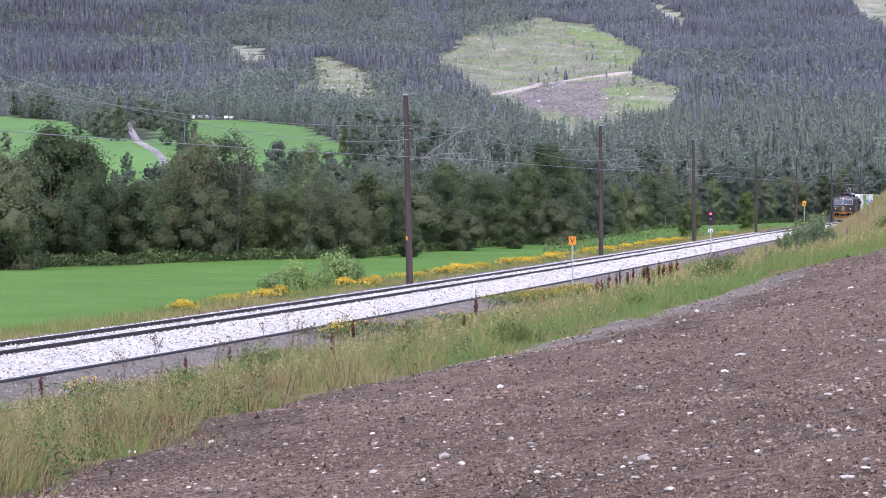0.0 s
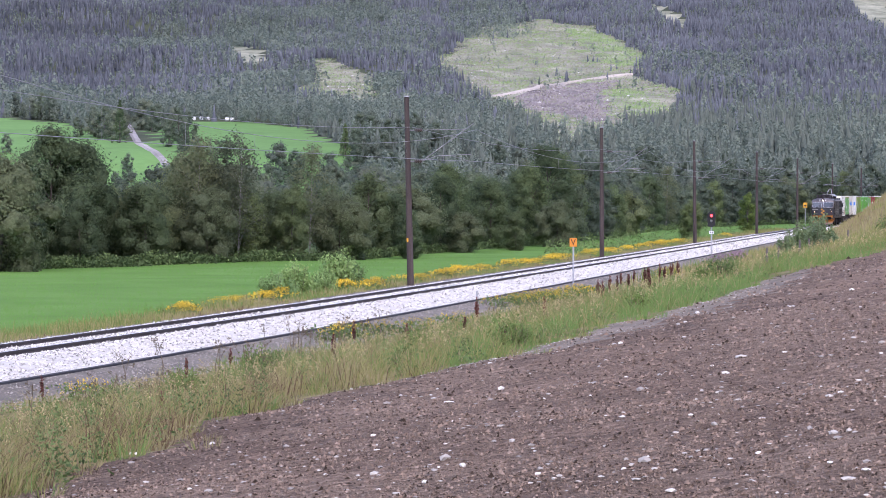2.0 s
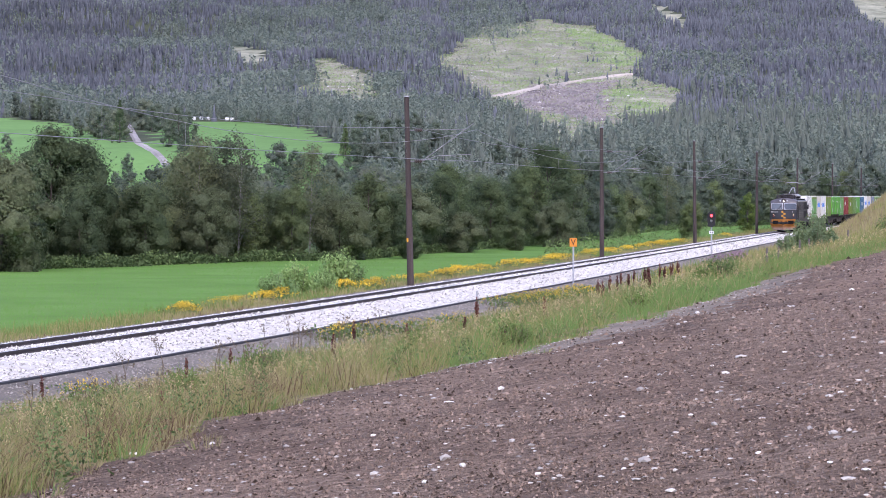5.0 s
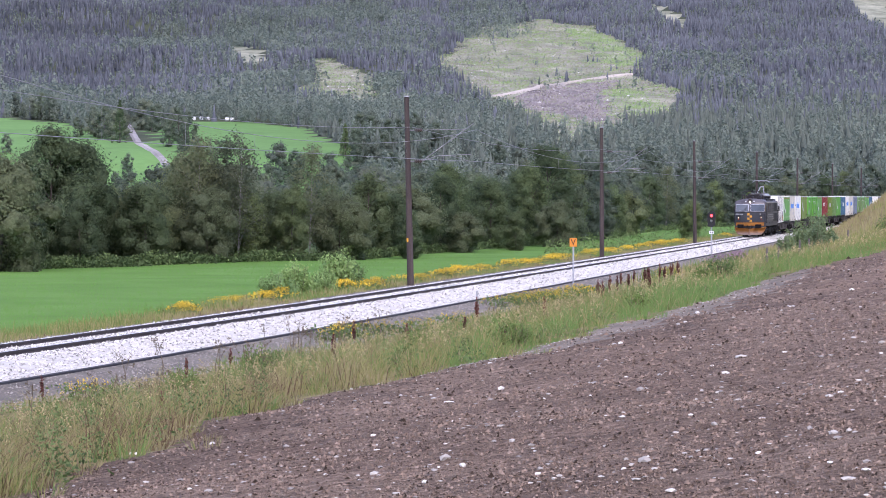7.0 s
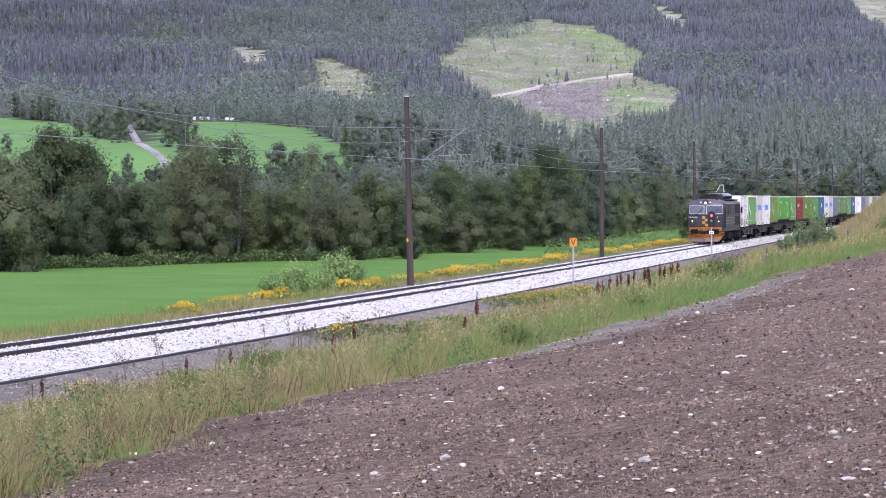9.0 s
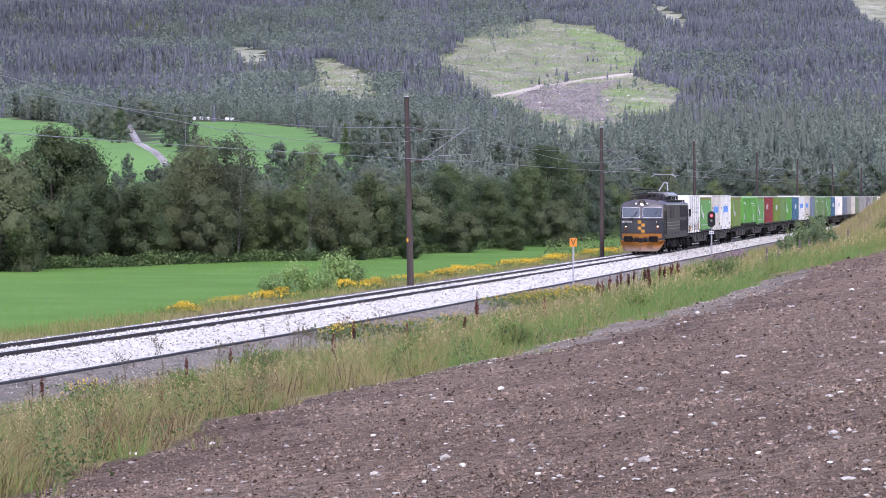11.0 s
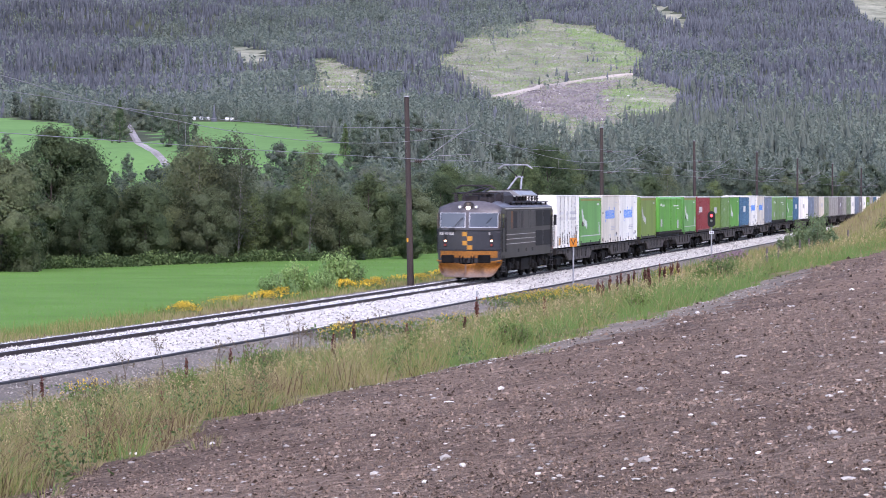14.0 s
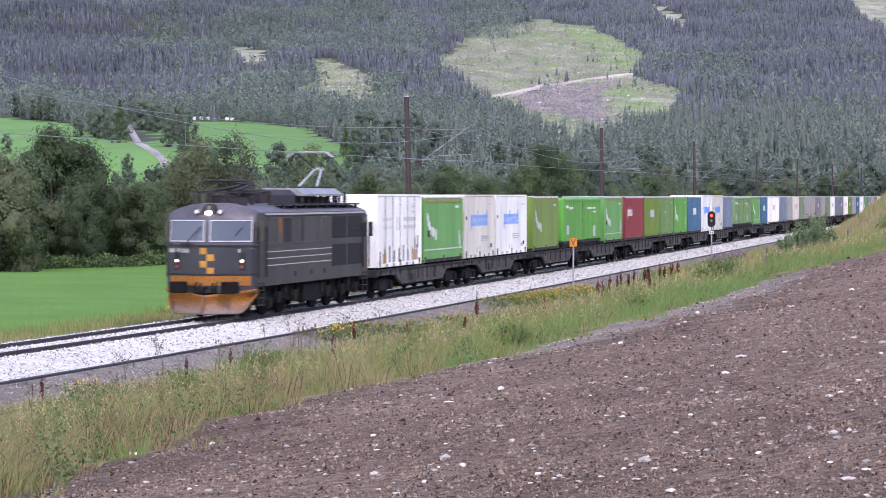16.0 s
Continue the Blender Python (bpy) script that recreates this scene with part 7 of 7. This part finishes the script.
near_sq = ((64.9, 3.0), (70.4, 4.2), (95.0, 3.4), (92, 3.8), (90.4, 4.2), (98.0, 3.9), (101.3, 3.7), (99.5, 4.4), (99.6, 5.0), (102.9, 4.6), (120.4, 6.0), (124, 5.6), (126.5, 5.4), (137.6, 6.4), (40.7, 4.4), (73.8, 4.7), (68.7, 3.5), (90.6, 2.7), (93.3, 2.9), (95.6, 2.8), (97.9, 3.1), (99.1, 3.5), (101.3, 3.8), (105.9, 3.5), (66.4, 2.6), (68.1, 2.6), (132.5, 4.0), (135.9, 3.9), (103.4, 4.2), (96.4, 4.6), (93.8, 4.4))
for k, s_d in enumerate(far_s):
    q_d = -6.3 - 0.5 * (k % 3) + 0.3 * math.sin(k * 1.7)
    x, y = track(s_d, q_d)
    d = empty("flower_clump", "dense clump of yellow flowers along the track", "flowers", "yellow flowers", pose(x, y, float(ground_z(s_d, q_d)), 0, 0, k * 55) @ Matrix.Scale(0.8 + 0.05 * (k % 6), 4))
    for name, me in zip(("bloom", "foliage", "stem"), clumps[k % 3]):
        o = new(name, me)
        o.parent = d
        tagged(o, kind="stuff")
for k, (s_d, q_d) in enumerate(near_sq):
    q_d += 0.7
    x, y = track(s_d, q_d)
    d = empty("flower_clump", "loose clump of yellow flowers at the gravel's edge", "flowers", "yellow flowers", pose(x, y, float(ground_z(s_d, q_d)), 0, 0, k * 55))
    for name, me in zip(("bloom", "foliage", "stem"), thin[k % 2]):
        o = new(name, me)
        o.parent = d
        tagged(o, kind="stuff")
pink = flower_clump(9, 0.9, 0.9, 46, MAT["pink_flower"], 0.07)
for k, (s_d, q_d) in enumerate(((146, 6.2), (150, 6.0), (154, 6.6), (159, 6.2))):
    x, y = track(s_d, q_d)
    d = empty("willowherb_clump", "faded pink willowherb in the verge", "flowers", "willowherb", pose(x, y, float(ground_z(s_d, q_d)), 0, 0, k * 55))
    for name, me in zip(("bloom", "foliage", "stem"), pink):
        o = new(name, me)
        o.parent = d
        tagged(o, kind="stuff")


def bush(seed, height, spread, leaves, mat, leaf=0.08):
    """A shrub: many stems from the ground, each carrying leaves along its upper part."""
    r = np.random.RandomState(seed)
    tubes, pts = [], []
    stems = 26
    for k in range(stems):
        a, out = r.uniform(0, 6.3), spread * math.sqrt(r.rand())
        h = height * (1.05 - 0.5 * (out / spread) ** 2) * r.uniform(0.65, 1.0)
        foot = np.array([math.cos(a) * out * 0.5, math.sin(a) * out * 0.5, -0.05])
        tip = np.array([math.cos(a) * out, math.sin(a) * out, h])
        mid = (foot + tip) / 2 + r.normal(0, 0.06, 3)
        tubes.append((np.array([foot, mid, tip]), np.array([0.018, 0.012, 0.004])))
        t = r.uniform(0.12, 1.0, leaves // stems)[:, None]
        pts.append(foot * (1 - t) + tip * t + r.normal(0, 0.13, (leaves // stems, 3)) * (1.2 - 0.5 * t))
    pts = np.concatenate(pts)
    pts = pts[pts[:, 2] > 0.02]
    return tubes_mesh("stems", tubes, MAT["dry_stem"]), mesh_of("leaves", leaf_quads(pts, leaf, r, -0.2, 2.0), quads(len(pts)), [mat])


shrubs = [bush(1, 1.9, 0.95, 2600, MAT["bush_leaf"], 0.07), bush(2, 1.6, 1.0, 2600, MAT["bush_leaf"], 0.07), bush(3, 2.6, 1.3, 2400, MAT["sallow_leaf"], 0.08), bush(4, 0.5, 0.35, 900, MAT["weed_leaf"], 0.035), bush(5, 0.85, 0.45, 2200, MAT["weed_leaf"], 0.034)]
for kind, s_d, q_d, k in ((1, 96.5, -8.0, 0.95), (0, 99.0, -7.8, 1.0), (1, 102.0, -7.6, 0.85), (0, 106.0, -7.8, 1.15), (0, 108.2, -7.6, 0.9), (1, 104.0, -8.2, 0.8), (2, 148, 10.6, 0.75), (2, 144, 11.7, 0.9), (2, 140, 12.8, 1.0), (2, 152, 10.9, 0.7),
                          (2, 137, 13.2, 0.85), (2, 146, 12.6, 0.9), (3, 78.3, 14.2, 1.6), (3, 51.6, 15.8, 1.0), (3, 37.4, 15.8, 1.1), (3, 42.2, 8.6, 1.1), (3, 33.0, 14.9, 0.9), (3, 176, 15.6, 2.2), (3, 182, 15.8, 2.4), (3, 128, 13, 1.5), (3, 119, 12.2, 1.3),
                          (4, 48.3, 6.5, 1.0), (4, 47.6, 7.2, 0.85), (4, 42.2, 6.8, 0.8), (4, 29.6, 9.3, 0.6), (4, 22.4, 12.0, 0.6), (4, 25.2, 12.6, 0.55), (4, 32.7, 8.6, 0.6), (4, 50.6, 10.1, 0.9), (4, 36.2, 16.3, 0.55), (4, 77.9, 13.8, 1.0), (4, 96.7, 12.6, 1.0),
                          (4, 92, 12.9, 0.9), (4, 88, 13.3, 0.9), (4, 39.1, 6.5, 0.6), (4, 27.0, 10.4, 0.6), (4, 19.5, 13.2, 0.5)):
    x, y = track(s_d, q_d)
    d = empty("shrub" if kind < 3 else "leafy_weed", ("leafy green willow shrub beside the track", "bushy green shrub beside the meadow", "grey-green willow shrub on the bank", "low leafy green weed in the grass", "dense dark green leafy weeds among the verge grass")[kind], "shrub",
              "shrubs by the railway", pose(x, y, float(ground_z(s_d, q_d)), 0, 0, s_d * 31) @ Matrix.Scale(k, 4))
    for name, me in zip(("stem", "foliage"), shrubs[kind]):
        o = new(name, me)
        o.parent = d
        tagged(o, kind="stuff")

# dry umbels and thistles that stand up against the ballast
stalk_tubes, heads = [], []
for k in range(34):
    s_d, q_d = rng.uniform(44, 62), rng.uniform(4.2, 6.6)
    if k > 24:
        s_d, q_d = rng.uniform(30, 44), rng.uniform(5.5, 9)
    x, y = track(s_d, q_d)
    z0, h = float(ground_z(s_d, q_d)), rng.uniform(0.75, 1.25)
    tip = np.array([x + rng.normal(0, 0.12), y, z0 + h])
    stalk_tubes.append((np.array([[x, y, z0 - 0.05], [x + rng.normal(0, 0.03), y, z0 + h * 0.5], tip]), np.array([0.011, 0.008, 0.005])))
    for j in range(5):
        a = rng.uniform(0, 6.3)
        e = tip + np.array([math.cos(a) * 0.14, math.sin(a) * 0.14, rng.uniform(-0.25, 0.08)])
        stalk_tubes.append((np.array([tip - [0, 0, 0.35 * h * rng.rand()], e]), np.array([0.005, 0.003])))
        heads.append(e + rng.normal(0, 0.02, (9, 3)))
heads = np.concatenate(heads)
tagged(new("dry_stalks", tubes_mesh("dry_stalks", stalk_tubes, MAT["dry_stem"])), "dark dry stalks standing against the ballast", "weed", kind="stuff")
tagged(new("thistle_heads", mesh_of("thistle_heads", leaf_quads(heads, 0.028, rng, 0, 1.2), quads(len(heads)), [MAT["dry_stem"]])), "small dark seed heads on dry stalks", "weed", kind="stuff")


# ---- stones ----
ICO = bmesh.new()
bmesh.ops.create_icosphere(ICO, subdivisions=1, radius=1.0)
ICO_V = np.array([v.co[:] for v in ICO.verts])
ICO_F = np.array([[v.index for v in f.verts] for f in ICO.faces])
ICO.free()
OCT_V = np.array([(1, 0, 0), (-1, 0, 0), (0, 1, 0), (0, -1, 0), (0, 0, 1), (0, 0, -1)], float)
OCT_F = np.array([(0, 2, 4), (2, 1, 4), (1, 3, 4), (3, 0, 4), (2, 0, 5), (1, 2, 5), (3, 1, 5), (0, 3, 5)])


DOME_V = np.array([(math.cos(a), math.sin(a), -0.1) for a in np.linspace(0, 2 * math.pi, 5, endpoint=False)] + [(0.55 * math.cos(a), 0.55 * math.sin(a), 0.75) for a in np.linspace(0.6, 0.6 + 2 * math.pi, 3, endpoint=False)])
DOME_F = np.array([(0, 1, 5), (1, 6, 5), (1, 2, 6), (2, 3, 6), (3, 7, 6), (3, 4, 7), (4, 5, 7), (4, 0, 5), (5, 6, 7)])


def lumps(x, y, z, size, tone, V, F, r, flat=0.55, rough=0.18):
    """Many uneven stones in one mesh."""
    n = len(x)
    a = r.uniform(0, 6.3, n)
    v = V[None] * (1 + r.normal(0, rough, (n, len(V), 1)))
    k = np.stack([size * r.uniform(0.8, 1.5, n), size * r.uniform(0.7, 1.2, n), size * r.uniform(0.6, 1.3, n) * flat], -1)
    v = v * k[:, None]
    c, s_ = np.cos(a)[:, None], np.sin(a)[:, None]
    v = np.stack([v[..., 0] * c - v[..., 1] * s_ + x[:, None], v[..., 0] * s_ + v[..., 1] * c + y[:, None], v[..., 2] + z[:, None]], -1)
    f = F[None] + (np.arange(n) * len(V))[:, None, None]
    return v.reshape(-1, 3), f.reshape(-1, 3), np.repeat(tone, len(F))


def soil_points(n, s0=-6, s1=112, power=0.8):
    """Plan points on the ploughed field, denser where it is near."""
    yv = 11 * (115 / 11) ** (rng.rand(n) ** power) if power else 1 / rng.uniform(1 / 115, 1 / 10.8, n)
    b = rng.uniform(-0.19, 0.19, n)
    xv = b * yv
    sv, qv = sq_of(xv, yv)
    ok = qv > field_edge(sv) + 0.15
    return xv[ok], yv[ok], sv[ok], qv[ok]


x, y, s, q = soil_points(150000, power=0)
size = np.clip(rng.lognormal(0, 0.45, len(x)), 0.4, 2.6) * (0.0022 + y * 0.00024)
v, f, t = lumps(x, y, ground_z(s, q) + size * 0.15, size, np.clip(rng.normal(0.4, 0.36, len(x)), 0, 1), OCT_V[:5], OCT_F[:4], rng, 0.95, 0.45)
tagged(new("soil_clods", mesh_of("soil_clods", v, f, [MAT["clod"]], tone=t)), "dark crumbs and clods of ploughed soil", "soil", kind="stuff")
x, y, s, q = soil_points(2600)
size = np.clip(rng.lognormal(-4.45, 0.5, len(x)), 0.006, 0.05) * (1 + y / 120)
v, f, t = lumps(x, y, ground_z(s, q) + size * 0.2, size, np.clip(rng.beta(1.6, 2.4, len(x)), 0, 1), ICO_V, ICO_F, rng, 0.55, 0.14)
tagged(new("small_field_stones", mesh_of("small_field_stones", v, f, [MAT["stone"]], tone=t)), "scattered small pale stones in the soil", "stones", kind="stuff")
x, y, s, q = soil_points(40000)
v, f, t = blades(x, y, ground_z(s, q) + 0.02, rng.uniform(0.004, 0.03, len(x)), rng.uniform(0.003, 0.006, len(x)), rng.rand(len(x)), rng, 9.0)
tagged(new("straw_bits", mesh_of("straw_bits", v, f, [MAT["straw"]], tone=t)), "bits of straw and roots on the soil", "straw", kind="stuff")

variants = []
for k in range(6):
    r1 = np.random.RandomState(100 + k)
    vv, ff, tt = lumps(np.zeros(1), np.zeros(1), np.zeros(1), np.ones(1), np.full(1, 0.55 + 0.09 * k), ICO_V, ICO_F, r1, 0.5, 0.12)
    variants.append(mesh_of("field_stone", vv, ff, [MAT["stone"]], tone=tt, smooth_faces=False))
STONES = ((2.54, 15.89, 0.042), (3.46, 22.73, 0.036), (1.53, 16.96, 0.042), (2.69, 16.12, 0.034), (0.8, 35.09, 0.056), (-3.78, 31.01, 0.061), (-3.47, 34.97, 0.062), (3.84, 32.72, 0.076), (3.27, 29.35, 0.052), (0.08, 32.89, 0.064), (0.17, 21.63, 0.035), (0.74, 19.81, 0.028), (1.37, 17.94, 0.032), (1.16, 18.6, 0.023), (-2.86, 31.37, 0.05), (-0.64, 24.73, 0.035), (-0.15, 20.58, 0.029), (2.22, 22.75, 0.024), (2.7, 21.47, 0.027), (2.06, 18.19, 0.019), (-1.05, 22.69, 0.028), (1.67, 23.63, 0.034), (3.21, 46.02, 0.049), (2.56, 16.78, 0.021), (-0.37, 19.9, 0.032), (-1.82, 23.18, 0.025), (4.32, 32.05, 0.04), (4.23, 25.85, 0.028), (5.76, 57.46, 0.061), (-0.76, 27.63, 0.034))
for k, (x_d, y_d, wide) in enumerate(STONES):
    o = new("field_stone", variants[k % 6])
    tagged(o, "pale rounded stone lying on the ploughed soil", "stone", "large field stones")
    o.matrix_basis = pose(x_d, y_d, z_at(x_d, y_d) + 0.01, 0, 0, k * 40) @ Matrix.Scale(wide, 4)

# ballast: single stones over the bed
n = 44000
s = np.exp(rng.uniform(np.log(38), np.log(260), n))
q = rng.uniform(-3.2, 1.97, n)
keep = (np.abs(q) > 0.09) & (np.abs(q + 1.505) > 0.09)
s, q = s[keep], q[keep]
x, y = track_many(s, q)
size = rng.uniform(0.018, 0.036, len(x)) * (0.85 + s / 190)
v, f, t = lumps(x, y, np.interp(q, PROFILE_Q, PROFILE_Z) + size * 0.3, size, np.clip(rng.beta(1.4, 1.35, len(x)), 0, 1), OCT_V[:5], OCT_F[:4], rng, 0.95, 0.32)
tagged(new("ballast_stones", mesh_of("ballast_stones", v, f, [MAT["ballast_stone"]], tone=t)), "sharp pale grey-white crushed ballast stones", "ballast", kind="stuff")
n = 9000
s = np.exp(rng.uniform(np.log(38), np.log(190), n))
q = rng.uniform(2.2, 4.6, n)
x, y = track_many(s, q)
size = rng.uniform(0.015, 0.035, n) * (0.85 + s / 190)
v, f, t = lumps(x, y, ground_z(s, q) + size * 0.2, size, np.clip(rng.normal(0.12, 0.15, n), 0, 1), OCT_V[:5], OCT_F[:4], rng, 0.8, 0.25)
tagged(new("gravel_stones", mesh_of("gravel_stones", v, f, [MAT["stone"]], tone=t)), "loose grey gravel along the cable duct", "gravel", kind="stuff")
n = 1100
s = rng.uniform(24, 62, n)
q = field_edge(s) + rng.exponential(0.6, n) - 0.1
x, y = track_many(s, q)
size = rng.uniform(0.006, 0.016, n) * (0.9 + s / 120)
v, f, t = lumps(x, y, ground_z(s, q) + size * 0.3, size, np.clip(rng.normal(0.3, 0.22, n), 0, 1), OCT_V[:5], OCT_F[:4], rng, 0.9, 0.3)
tagged(new("edge_gravel", mesh_of("edge_gravel", v, f, [MAT["stone"]], tone=t)), "pale gravel spilled along the edge of the soil", "gravel", kind="stuff")
# sleepers: their ends show between the stones
sleeper_mesh = bpy.data.meshes.new("sleeper")
bm = boxes((-1.3, -0.13, -0.2, 1.3, 0.13, 0.0), bevel=0.02)
bm.to_mesh(sleeper_mesh)
bm.free()
sleeper_mesh.materials.append(MAT["sleeper"])
for k in range(300):
    s_d = 40 + k * 0.6
    x, y = track(s_d, -0.7525)
    o = new("sleeper", sleeper_mesh)
    o.parent, o.matrix_basis = railway, pose(x, y, -0.172, 0, 0, -heading(s_d))

# ---- what moves ----
def motions():
    """The train rolls at a steady pace towards and past the camera's left; the nearest wheels turn."""
    for ob, back in TRAIN:
        walk(ob, [(float(t), train_pose(back, t)) for t in range(17)])
    for w, x_w, r in WHEELS[:14]:
        rows = [(k / 30, pose(x_w, 0, r, 0, math.degrees(SPEED * k / 30 / r) % 360, 0)) for k in range(481)]
        walk(w, rows)


motions()
